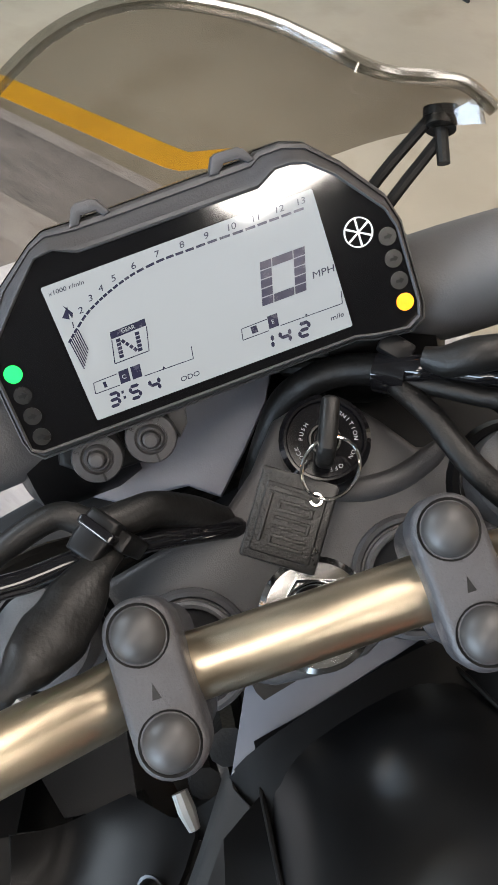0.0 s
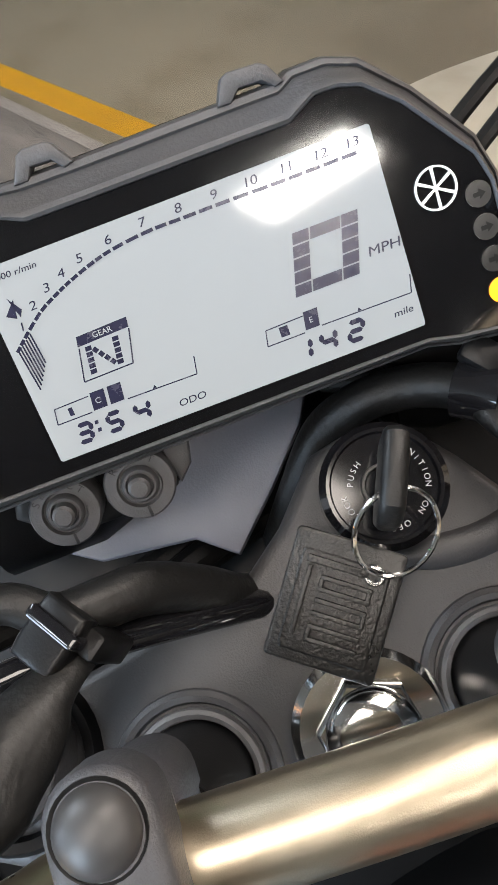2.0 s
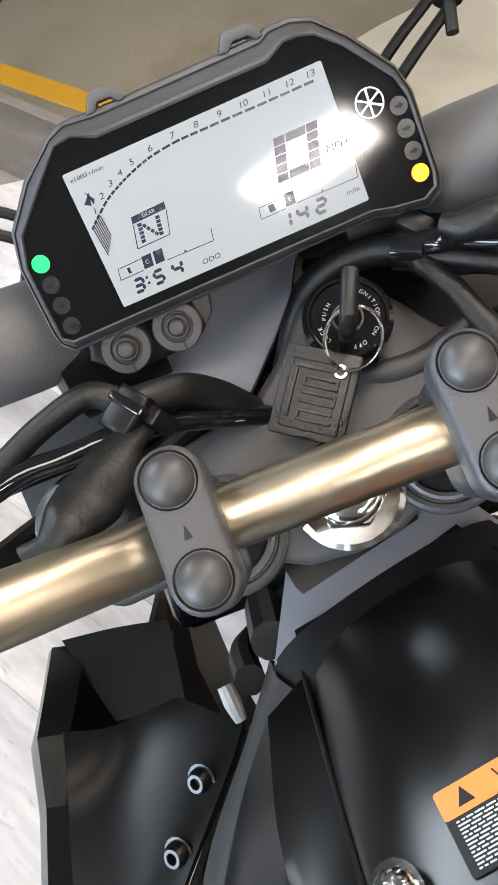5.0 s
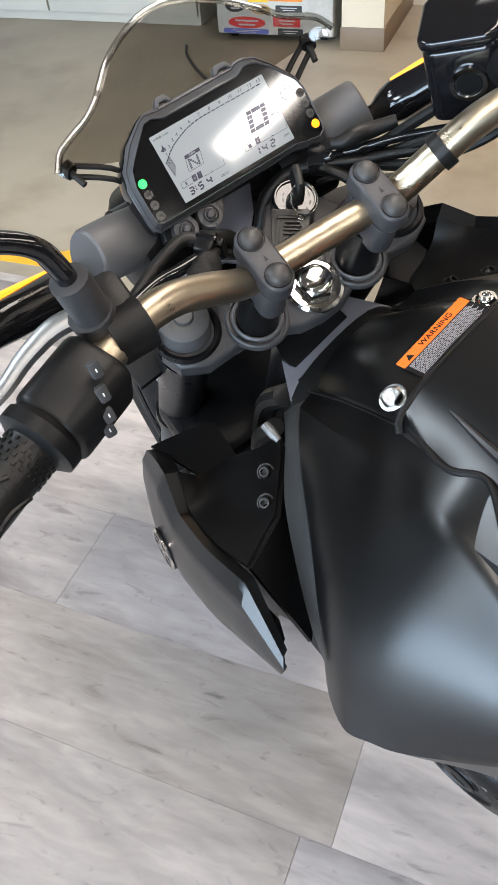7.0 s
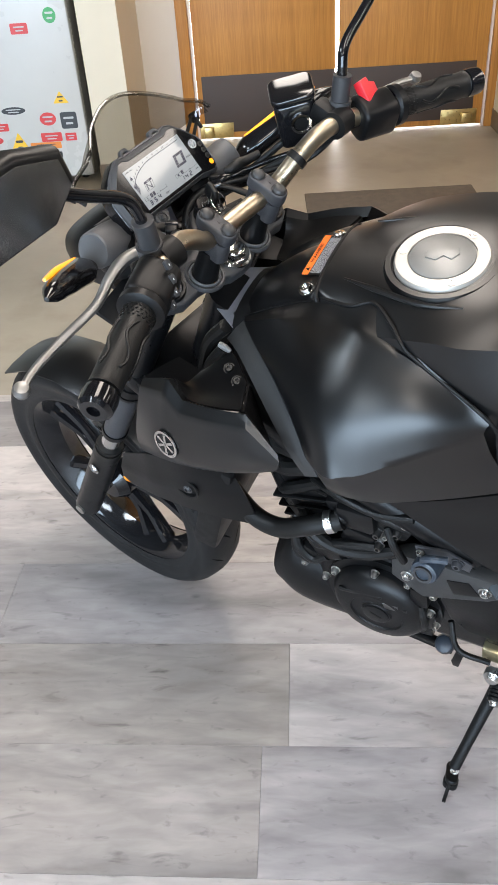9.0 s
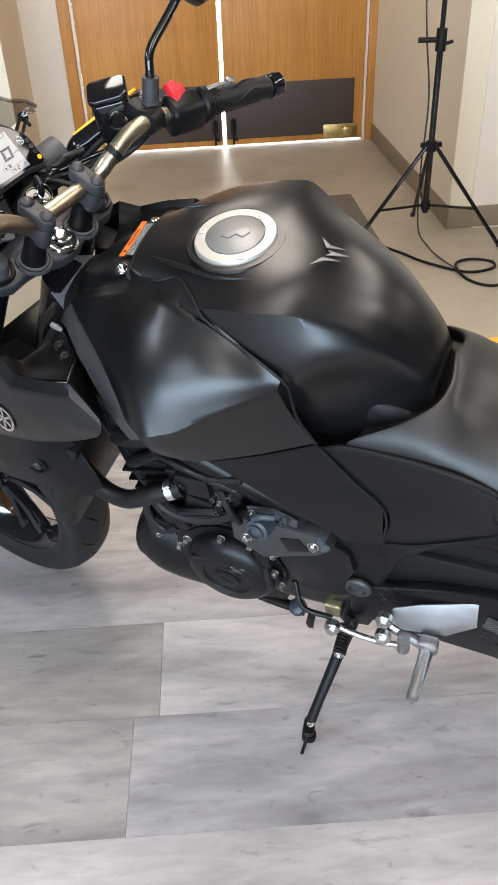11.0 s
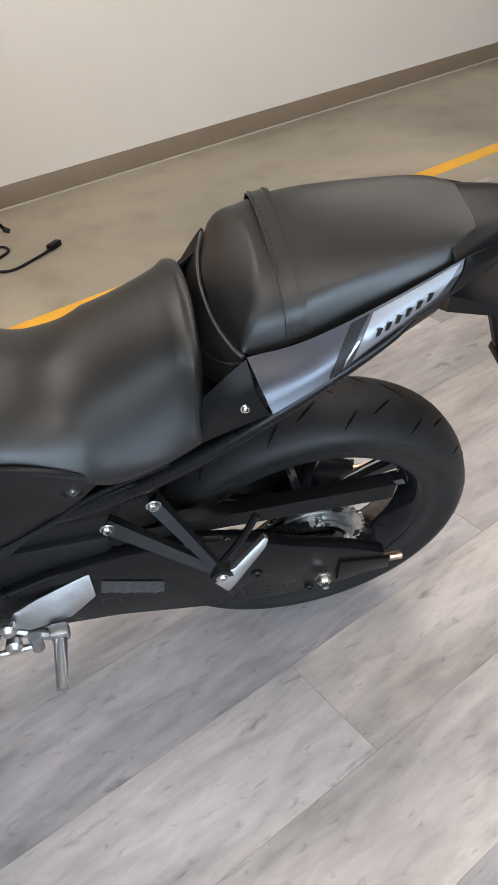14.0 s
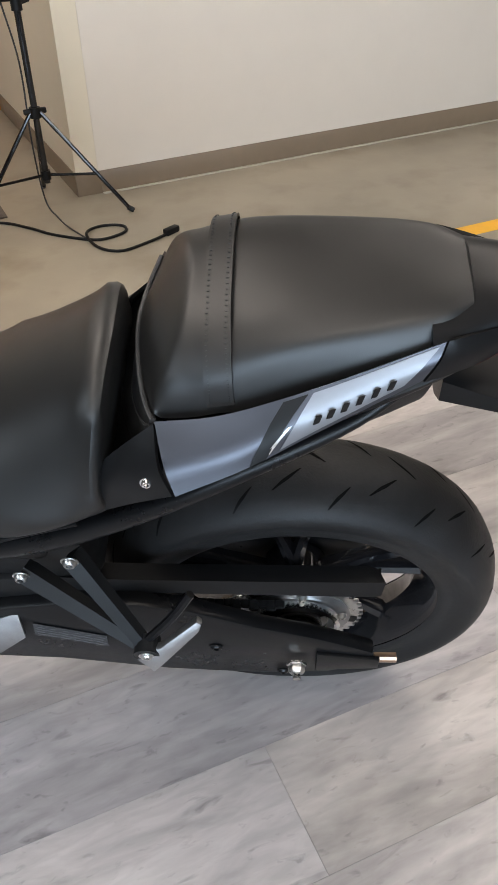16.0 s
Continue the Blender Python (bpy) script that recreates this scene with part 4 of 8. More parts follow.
part("valve_ring", lathe([(0.010, 0.019), (0.010, 0.023), (0.0135, 0.023), (0.0135, 0.019)], 24, m=motor_f), DARK, motor)
part("hose_stub", tube([(-0.728, -0.134, 0.622), (-0.726, -0.140, 0.640), (-0.712, -0.142, 0.652), (-0.695, -0.136, 0.648)], 0.0055, 10), blue_grey, motor)
part("valve_bracket", plate([(-0.745, -0.124, 0.640), (-0.700, -0.124, 0.650), (-0.664, -0.124, 0.632), (-0.668, -0.124, 0.612), (-0.700, -0.124, 0.622), (-0.740, -0.124, 0.618)], 0.004, bevel=0.001), GREY, bike, "grey valve bracket")
bolt(bike, (-0.684, -0.126, 0.631), (0, -1, 0.06), 0.008, GREY, high=0.008)
bolt(bike, (-0.736, -0.126, 0.632), (0, -1, 0.06), 0.005, STEEL, high=0.006)
for p in ((-0.800, -0.118, 0.640), (-0.770, -0.118, 0.655), (-0.800, -0.118, 0.605)):
    bolt(bike, p, (0, -1, 0.1), 0.0065, DIM_STEEL, high=0.012)
part("oil_pan", hull_loft([(-1.03, [(0, 0.40), (-0.05, 0.40), (-0.085, 0.37), (-0.085, 0.32), (-0.05, 0.29)]), (-0.98, [(0, 0.45), (-0.06, 0.45), (-0.10, 0.40), (-0.095, 0.29), (-0.05, 0.25)]), (-0.88, [(0, 0.40), (-0.06, 0.38), (-0.09, 0.34), (-0.085, 0.26), (-0.05, 0.235)]), (-0.74, [(0, 0.34), (-0.06, 0.33), (-0.08, 0.31), (-0.075, 0.265), (-0.05, 0.25)])]), PLASTIC, bike, "black belly pan under the engine")
part("exhaust_pipe", tube([(-0.95, 0.05, 0.52), (-1.0, 0.05, 0.40), (-0.93, 0.04, 0.28), (-0.75, 0.06, 0.25), (-0.50, 0.10, 0.29)], 0.022, 14), ENGINE, bike)
part("silencer", tube([(-0.52, 0.12, 0.29), (-0.35, 0.14, 0.33), (-0.12, 0.155, 0.42)], [0.035, 0.055, 0.048], 18), PLASTIC, bike, "black silencer")
part("radiator", block((0.045, 0.30, 0.26), 0.008, m=Matrix.Translation((-1.07, 0, 0.60)) @ Matrix.Rotation(radians(20), 4, "Y")), BLACK, bike)
part("coolant_hose", tube([(-1.075, -0.085, 0.66), (-1.045, -0.115, 0.648), (-1.0, -0.135, 0.612), (-0.95, -0.145, 0.612), (-0.90, -0.142, 0.638), (-0.85, -0.125, 0.655)], 0.0155, 16), SOFT, bike, "black rubber coolant hose")
for p, q in (((-1.05, -0.112, 0.651), (-1.042, -0.117, 0.645)), ((-0.872, -0.134, 0.649), (-0.862, -0.130, 0.652))):
    part("hose_clip", tube([p, q], 0.0175, 16, 1), STEEL, bike, "spring hose clip")
part("thermostat", joined(block((0.06, 0.05, 0.05), 0.01, m=Matrix.Translation((-0.83, -0.105, 0.662))), tube([(-0.86, -0.12, 0.655), (-0.82, -0.1, 0.665)], 0.017, 12, 1)), ENGINE, bike)
for pts, r in (([(-0.93, -0.11, 0.58), (-0.90, -0.125, 0.565), (-0.86, -0.125, 0.585), (-0.80, -0.12, 0.60)], 0.008), ([(-0.96, -0.09, 0.52), (-0.95, -0.11, 0.49), (-0.91, -0.115, 0.50), (-0.90, -0.1, 0.55)], 0.009), ([(-0.90, -0.09, 0.66), (-0.84, -0.115, 0.69), (-0.76, -0.115, 0.665), (-0.70, -0.1, 0.66)], 0.007), ([(-0.97, -0.08, 0.62), (-0.94, -0.1, 0.66), (-0.88, -0.1, 0.70)], 0.010), ([(-0.70, -0.1, 0.40), (-0.68, -0.125, 0.36), (-0.63, -0.12, 0.34)], 0.005)):
    part("cable", tube(pts, r, 10), SOFT, bike)
part("injector_rail", joined(block((0.10, 0.04, 0.03), 0.008, m=Matrix.Translation((-0.80, -0.095, 0.70))), tube([(-0.86, -0.1, 0.69), (-0.74, -0.1, 0.69)], 0.012, 10, 1)), ENGINE, bike)

for pts, r in (([(-0.93, -0.10, 0.60), (-0.905, -0.125, 0.595), (-0.87, -0.128, 0.575), (-0.82, -0.125, 0.578), (-0.775, -0.118, 0.600)], 0.010), ([(-0.95, -0.09, 0.575), (-0.945, -0.115, 0.53), (-0.92, -0.12, 0.50), (-0.895, -0.115, 0.515)], 0.008), ([(-0.90, -0.10, 0.70), (-0.86, -0.12, 0.71), (-0.80, -0.125, 0.695), (-0.745, -0.12, 0.70)], 0.006), ([(-0.785, -0.12, 0.66), (-0.77, -0.135, 0.64), (-0.76, -0.13, 0.60)], 0.006), ([(-0.745, -0.115, 0.45), (-0.735, -0.125, 0.42), (-0.74, -0.12, 0.385)], 0.007), ([(-0.97, -0.09, 0.70), (-0.93, -0.105, 0.72), (-0.88, -0.105, 0.745)], 0.013), ([(-0.96, -0.085, 0.74), (-0.91, -0.10, 0.755), (-0.85, -0.10, 0.775)], 0.012)):
    part("hose", tube(pts, r, 10), SOFT, bike)
for x, z, w, h, a in ((-0.835, 0.60, 0.05, 0.04, 15), (-0.895, 0.535, 0.045, 0.05, -20), (-0.78, 0.655, 0.055, 0.03, 25), (-0.745, 0.475, 0.03, 0.05, 0), (-0.735, 0.41, 0.028, 0.05, 8), (-0.93, 0.505, 0.03, 0.04, 30), (-0.86, 0.66, 0.03, 0.05, -10)):
    part("engine_lug", block((w, 0.03, h), 0.006, 2, m=Matrix.Translation((x, -0.105, z)) @ Matrix.Rotation(radians(a), 4, "Y")), ENGINE, bike)
part("cover_rib", joined(*[plate([(-0.875 + 0.01 * k, -0.1335, 0.455 - 0.004 * k), (-0.80 + 0.01 * k, -0.1335, 0.468 - 0.004 * k), (-0.80 + 0.01 * k, -0.1335, 0.460 - 0.004 * k), (-0.873 + 0.01 * k, -0.1335, 0.447 - 0.004 * k)], 0.006, bevel=0.001) for k in (0, 4)]), ENGINE, bike)
part("cover_slot", plate([(-0.80, -0.134, 0.452), (-0.775, -0.134, 0.456), (-0.772, -0.134, 0.441), (-0.797, -0.134, 0.437)], 0.006, bevel=0.001), DIM_STEEL, bike)

# shift lever, pegs, stand
part("shift_lever", tube([(-0.60, -0.10, 0.33), (-0.606, -0.105, 0.31), (-0.609, -0.108, 0.295)], 0.008, 10), FRAME, bike, "black shift lever with a rubber toe peg")
toe = joined(*[lathe([(0.009, 0), (0.0125, 0.0012), (0.0125, 0.0048), (0.009, 0.006)], 18, m=facing((-0.609, -0.104 - 0.006 * k, 0.296 - 0.0012 * k), (0, -1, -0.2))) for k in range(9)])
part("toe_peg", toe, SOFT, bike, "ribbed rubber toe peg")
bolt(bike, (-0.609, -0.158, 0.285), (0, -1, -0.2), 0.008, STEEL, high=0.007)
part("lower_stay", tube([(-0.86, -0.07, 0.285), (-0.80, -0.075, 0.262), (-0.745, -0.072, 0.243), (-0.705, -0.07, 0.232)], 0.011, 10, 5, 0.7), FRAME, bike)
part("rubber_stop", lathe([(0, 0), (0.016, 0), (0.018, 0.008), (0.015, 0.022), (0.008, 0.026), (0, 0.026)], 20, m=facing((-0.719, -0.068, 0.236), (0, -0.5, 1))), surface("blue_grey_rubber", (0.02, 0.026, 0.036), 0.45), bike, "blue-grey rubber stop")
part("stay_tab", plate([(-0.695, -0.07, 0.250), (-0.681, -0.07, 0.245), (-0.692, -0.085, 0.178), (-0.703, -0.085, 0.178), (-0.706, -0.08, 0.195)], 0.006, bevel=0.002), FRAME, bike)
part("shift_rod", tube([(-0.625, -0.145, 0.372), (-0.56, -0.152, 0.368), (-0.495, -0.15, 0.372)], 0.0055, 10), STEEL, bike, "plated shift rod")
for p in ((-0.617, -0.145, 0.374), (-0.53, -0.135, 0.432), (-0.53, -0.145, 0.392)):
    part("rod_joint", lathe([(0, 0), (0.013, 0), (0.014, 0.012), (0.008, 0.02), (0, 0.021)], 16, m=facing(p, (0, -1, 0.1))), STEEL, bike, "plated joint")
for s in BOTH:
    part("heel_plate", plate([(-0.392, -0.122, 0.498), (-0.389, -0.122, 0.446), (-0.432, -0.124, 0.411), (-0.50, -0.126, 0.398), (-0.535, -0.126, 0.415), (-0.52, -0.125, 0.442), (-0.478, -0.124, 0.464)], 0.004, (0, -0.95, 0.34), 0.001, s), ALLOY, bike, "bare alloy heel plate")
    part("peg_bracket", joined(tube([(-0.53, -0.128 * s, 0.394), (-0.48, -0.14 * s, 0.385), (-0.455, -0.15 * s, 0.395)], 0.010, 10), block((0.032, 0.024, 0.028), 0.006, m=Matrix.Translation((-0.456, -0.15 * s, 0.402))), tube([(-0.497, -0.145 * s, 0.40), (-0.497, -0.15 * s, 0.36)], 0.011, 10, 1)), ALLOY, bike, "cast alloy peg bracket")
    part("foot_peg", joined(tube([(-0.456, -0.155 * s, 0.402), (-0.460, -0.243 * s, 0.398)], [0.0115, 0.009], 10, 1, 0.85), tube([(-0.460, -0.240 * s, 0.398), (-0.460, -0.238 * s, 0.372)], 0.003, 8, 1)), ALLOY, bike, "ribbed alloy foot peg")
ribs = bmesh.new()
for k in range(18):
    block((0.015, 0.0022, 0.003), 0.0006, 1, m=Matrix.Translation((-0.457, -0.165 - 0.0041 * k, 0.4093 - 0.00045 * k)), bm=ribs)
part("peg_ribs", ribs, ALLOY, bike, kind="stuff")
part("side_stand", joined(tube([(-0.606, -0.085, 0.275), (-0.622, -0.14, 0.222), (-0.640, -0.20, 0.160), (-0.650, -0.232, 0.122)], [0.013, 0.011, 0.0095, 0.010], 12), slab(rounded(0.022, 0.048, 0.010), 0.010, 0.003, m=facing((-0.6515, -0.243, 0.108), (0, 0.45, 0.9), (0.1, -0.8, -0.45)))), BLACK, bike, "black steel side stand, swung out")
part("stand_toe", tube([(-0.6515, -0.256, 0.100), (-0.652, -0.272, 0.094), (-0.652, -0.288, 0.0935)], 0.0032, 8), BLACK, bike)
part("stand_foot", slab(rounded(0.026, 0.026, 0.010), 0.016, 0.002, m=facing((-0.652, -0.250, 0.0735), (0, math.sin(radians(16)), math.cos(radians(16))))), BLACK, bike)
bolt(bike, (-0.648, -0.238, 0.124), (0, -0.3, 1), 0.006, STEEL, high=0.004)
part("switch_block", block((0.03, 0.02, 0.035), 0.004, m=Matrix.Translation((-0.630, -0.105, 0.352))), surface("yellow_zinc_plating", (0.42, 0.38, 0.24), 0.35, 0.9), bike, "yellow-plated stand switch")

part("chain_case", block((0.30, 0.15, 0.13), 0.02, 2, m=Matrix.Translation((-0.42, 0.0, 0.575)) @ Matrix.Rotation(radians(-12), 4, "Y")), BLACK, bike)
part("rear_hugger", block((0.16, 0.13, 0.20), 0.03, 2, m=Matrix.Translation((-0.39, 0.02, 0.66))), BLACK, bike)
# passenger footrests: a V-shaped hanger on each side
for s in BOTH:
    a, b, c = Vector((-0.347, -0.108 * s, 0.634)), Vector((-0.278, -0.108 * s, 0.674)), Vector((-0.195, -0.174 * s, 0.551))
    part("footrest_hanger", joined(tube([a, a + (c - a) * 0.06, a + (c - a) * 0.5, c], [0.016, 0.017, 0.014, 0.011], 4, 1, 0.55), tube([b, b + (c - b) * 0.06, b + (c - b) * 0.5, c], [0.015, 0.016, 0.013, 0.011], 4, 1, 0.55), lathe([(0, -0.012), (0.017, -0.012), (0.017, 0.012), (0, 0.012)], 20, m=facing(c, (0, -s, 0)))), HANGER, bike, "black V-shaped footrest hanger")
    for p in (a, b):
        bolt(bike, p + Vector((0, -0.010 * s, 0)), (0, -s, 0), 0.009, STEEL, high=0.007)
    bolt(bike, c + Vector((0, -0.012 * s, 0)), (0, -s, 0), 0.008, STEEL)
    q0, q1 = Vector((-0.190, -0.182 * s, 0.535)), Vector((-0.128, -0.175 * s, 0.607))
    way = (q1 - q0).normalized()
    peg_f = facing(q0, Vector((0, -s, 0.35)), way)
    part("passenger_peg", slab([(-0.016, -0.008), (0.014, -0.012), (0.014, 0.012), (0.010, 0.085), (0.004, 0.098), (-0.004, 0.098), (-0.008, 0.03), (-0.016, 0.018)], 0.013, 0.003, 2, m=peg_f @ Matrix.Translation((0, 0, -0.004))), ALLOY, bike, "folded-up bare alloy passenger peg")
    part("hanger_stay", tube([c + Vector((0.0, 0.005 * s, 0.01)), (-0.160, -0.155 * s, 0.60), (-0.135, -0.14 * s, 0.635)], 0.006, 8), FRAME, bike)

# fuel tank and its panels
tank = []
tank.append((-0.868, [(0, 1.030), (-0.035, 1.028), (-0.060, 1.020), (-0.068, 1.008), (-0.070, 0.99), (-0.07, 0.97)]))
tank.append((-0.83, [(0, 1.036), (-0.050, 1.031), (-0.082, 1.015), (-0.090, 1.0), (-0.090, 0.98), (-0.085, 0.955)]))
tank.append((-0.80, [(0, 1.041), (-0.056, 1.035), (-0.104, 1.013), (-0.110, 1.0), (-0.108, 0.975), (-0.095, 0.95)]))
tank.append((-0.76, [(0, 1.045), (-0.058, 1.040), (-0.111, 1.019), (-0.116, 0.995), (-0.112, 0.965), (-0.10, 0.93)]))
tank.append((-0.72, [(0, 1.048), (-0.060, 1.043), (-0.113, 1.025), (-0.121, 0.985), (-0.114, 0.95), (-0.10, 0.90)]))
tank.append((-0.69, [(0, 1.048), (-0.060, 1.043), (-0.113, 1.025), (-0.125, 0.962), (-0.115, 0.92), (-0.103, 0.86)]))
tank.append((-0.65, [(0, 1.045), (-0.055, 1.040), (-0.102, 1.021), (-0.127, 0.940), (-0.113, 0.895), (-0.105, 0.83)]))
tank.append((-0.615, [(0, 1.036), (-0.048, 1.029), (-0.091, 1.006), (-0.115, 0.967), (-0.098, 0.915), (-0.10, 0.82)]))
tank.append((-0.58, [(0, 1.018), (-0.042, 1.010), (-0.079, 0.988), (-0.096, 0.965), (-0.084, 0.910), (-0.098, 0.82)]))
tank.append((-0.55, [(0, 0.996), (-0.037, 0.989), (-0.070, 0.965), (-0.079, 0.952), (-0.075, 0.895), (-0.095, 0.82)]))
tank.append((-0.525, [(0, 0.969), (-0.032, 0.962), (-0.060, 0.940), (-0.066, 0.930), (-0.068, 0.880), (-0.092, 0.82)]))
tank.append((-0.50, [(0, 0.936), (-0.028, 0.930), (-0.052, 0.908), (-0.057, 0.898), (-0.062, 0.86), (-0.09, 0.82)]))
tank.append((-0.487, [(0, 0.902), (-0.025, 0.897), (-0.045, 0.880), (-0.052, 0.870), (-0.06, 0.845), (-0.085, 0.82)]))
tank_bm = hull_loft(tank, 6, 5, ridges=(2,), relax=12)
for v in tank_bm.verts:
    # the far shoulder stands a little wider and higher
    w = max(0.0, min(1.0, (v.co.x + 0.87) / 0.05, (-0.63 - v.co.x) / 0.07))
    w = w * w * (3 - 2 * w) * max(0.0, v.co.y)
    v.co.y += 0.16 * w
    v.co.z += 0.11 * w
fuel_tank = part("fuel_tank", tank_bm, PAINT, bike, "satin black sculpted fuel tank")
part("front_cover", hull_loft([(-1.004, [(0, 0.937), (-0.020, 0.937), (-0.036, 0.939), (-0.044, 0.940), (-0.046, 0.915)]), (-0.975, [(0, 0.966), (-0.025, 0.963), (-0.044, 0.953), (-0.050, 0.946), (-0.052, 0.92)]), (-0.93, [(0, 0.996), (-0.033, 0.992), (-0.051, 0.983), (-0.0565, 0.977), (-0.058, 0.95)]), (-0.868, [(0, 1.0175), (-0.04, 1.0155), (-0.060, 1.0120), (-0.0650, 1.0085), (-0.066, 0.96)])], 4, 5, ridges=(3,)), PAINT, bike, "black cover ahead of the tank")
part("panel_gap", tube([(-0.866, -0.070, 1.011), (-0.870, -0.062, 1.018), (-0.8715, -0.03, 1.0245), (-0.872, 0, 1.026), (-0.8715, 0.03, 1.0245), (-0.870, 0.062, 1.018), (-0.866, 0.070, 1.011)], 0.0028, 8, 5), BLACK, bike)
wing = []
wing.append([(-0.982, -0.050, 0.945), (-0.930, -0.0565, 0.978), (-0.862, -0.0645, 1.0125), (-0.822, -0.079, 1.0225), (-0.795, -0.0755, 1.0285), (-0.735, -0.1185, 1.002), (-0.653, -0.1300, 0.945)])
wing.append([(-0.972, -0.070, 0.957), (-0.918, -0.083, 0.985), (-0.850, -0.088, 1.006), (-0.818, -0.104, 1.0140), (-0.787, -0.1115, 1.0160), (-0.731, -0.1215, 0.998), (-0.653, -0.1325, 0.942)])
wing.append([(-0.946, -0.0980, 0.9570), (-0.900, -0.1192, 0.9748), (-0.848, -0.1370, 0.9860), (-0.817, -0.1470, 0.9880), (-0.785, -0.1540, 0.9870), (-0.72, -0.1532, 0.9728), (-0.655, -0.1335, 0.9380)])
wing.append([(-0.902, -0.1380, 0.9470), (-0.870, -0.1664, 0.9496), (-0.832, -0.1880, 0.9520), (-0.805, -0.1905, 0.9525), (-0.776, -0.1880, 0.9530), (-0.714, -0.1684, 0.9506), (-0.656, -0.1345, 0.9340)])
wing.append([(-0.858, -0.177, 0.906), (-0.835, -0.206, 0.902), (-0.806, -0.222, 0.901), (-0.785, -0.2175, 0.904), (-0.762, -0.208, 0.908), (-0.71, -0.176, 0.925), (-0.657, -0.1355, 0.930)])
wing.append([(-0.840, -0.191, 0.884), (-0.822, -0.211, 0.877), (-0.796, -0.214, 0.868), (-0.777, -0.207, 0.866), (-0.756, -0.196, 0.866), (-0.70, -0.166, 0.880), (-0.645, -0.133, 0.888)])
wing.append([(-0.828, -0.200, 0.866), (-0.812, -0.208, 0.855), (-0.792, -0.203, 0.842), (-0.773, -0.193, 0.829), (-0.753, -0.180, 0.818), (-0.69, -0.157, 0.824), (-0.619, -0.133, 0.840)])
strip = []
strip.append([(-1.010, -0.064, 0.912), (-0.992, -0.062, 0.935), (-0.978, -0.056, 0.948)])
strip.append([(-0.980, -0.090, 0.922), (-0.966, -0.090, 0.944), (-0.950, -0.093, 0.955)])
strip.append([(-0.940, -0.130, 0.928), (-0.922, -0.130, 0.940), (-0.903, -0.137, 0.944)])
strip.append([(-0.898, -0.166, 0.900), (-0.880, -0.166, 0.910), (-0.859, -0.176, 0.902)])
strip.append([(-0.868, -0.188, 0.872), (-0.858, -0.189, 0.880), (-0.841, -0.191, 0.881)])
strip.append([(-0.848, -0.197, 0.852), (-0.838, -0.199, 0.858), (-0.829, -0.200, 0.862)])
low = []
low.append([(-0.756, -0.170, 0.803), (-0.69, -0.153, 0.816), (-0.616, -0.131, 0.835)])
low.append([(-0.718, -0.152, 0.743), (-0.65, -0.138, 0.755), (-0.572, -0.125, 0.765)])
low.append([(-0.655, -0.135, 0.668), (-0.60, -0.130, 0.690), (-0.533, -0.127, 0.715)])
low.append([(-0.590, -0.124, 0.612), (-0.56, -0.124, 0.618), (-0.536, -0.125, 0.630)])
side_cover = []
side_cover.append([(-0.610, -0.130, 0.830), (-0.555, -0.130, 0.842), (-0.45, -0.136, 0.838), (-0.333, -0.138, 0.790)])
side_cover.append([(-0.570, -0.124, 0.760), (-0.53, -0.126, 0.780), (-0.44, -0.126, 0.770), (-0.37, -0.116, 0.718)])
side_cover.append([(-0.526, -0.126, 0.714), (-0.50, -0.127, 0.720), (-0.45, -0.124, 0.712), (-0.40, -0.115, 0.690)])
side_cover.append([(-0.532, -0.124, 0.632), (-0.50, -0.124, 0.642), (-0.46, -0.120, 0.655), (-0.42, -0.113, 0.672)])
scoop = []
scoop.append([(-1.078, -0.150, 0.905), (-1.050, -0.156, 0.920), (-1.026, -0.163, 0.932), (-1.000, -0.178, 0.916), (-0.955, -0.186, 0.925), (-0.912, -0.189, 0.934), (-0.872, -0.208, 0.898)])
scoop.append([(-1.080, -0.163, 0.917), (-1.052, -0.168, 0.932), (-1.028, -0.174, 0.943), (-1.003, -0.188, 0.927), (-0.957, -0.196, 0.937), (-0.908, -0.198, 0.945), (-0.866, -0.215, 0.908)])
scoop.append([(-1.084, -0.170, 0.907), (-1.055, -0.178, 0.919), (-1.032, -0.186, 0.928), (-1.006, -0.199, 0.914), (-0.957, -0.207, 0.925), (-0.904, -0.210, 0.934), (-0.863, -0.220, 0.902)])
scoop.append([(-1.100, -0.178, 0.860), (-1.066, -0.194, 0.868), (-1.040, -0.203, 0.872), (-1.008, -0.212, 0.872), (-0.955, -0.220, 0.887), (-0.905, -0.223, 0.898), (-0.865, -0.223, 0.893)])
scoop.append([(-1.122, -0.176, 0.802), (-1.075, -0.198, 0.820), (-1.042, -0.208, 0.828), (-1.006, -0.216, 0.836), (-0.953, -0.222, 0.854), (-0.905, -0.222, 0.872), (-0.872, -0.222, 0.883)])
scoop.append([(-1.140, -0.164, 0.748), (-1.090, -0.184, 0.776), (-1.046, -0.197, 0.795), (-1.000, -0.207, 0.815), (-0.950, -0.213, 0.836), (-0.908, -0.214, 0.854), (-0.885, -0.215, 0.868)])
scoop.append([(-1.130, -0.140, 0.752), (-1.085, -0.155, 0.776), (-1.045, -0.165, 0.795), (-1.000, -0.175, 0.815), (-0.950, -0.185, 0.838), (-0.912, -0.190, 0.856), (-0.892, -0.200, 0.868)])
tray = []
tray.append([(-1.028, -0.166, 0.934), (-1.001, -0.181, 0.919), (-0.957, -0.188, 0.927), (-0.921, -0.187, 0.933)])
tray.append([(-1.026, -0.150, 0.908), (-0.998, -0.152, 0.908), (-0.962, -0.150, 0.917), (-0.930, -0.164, 0.929)])
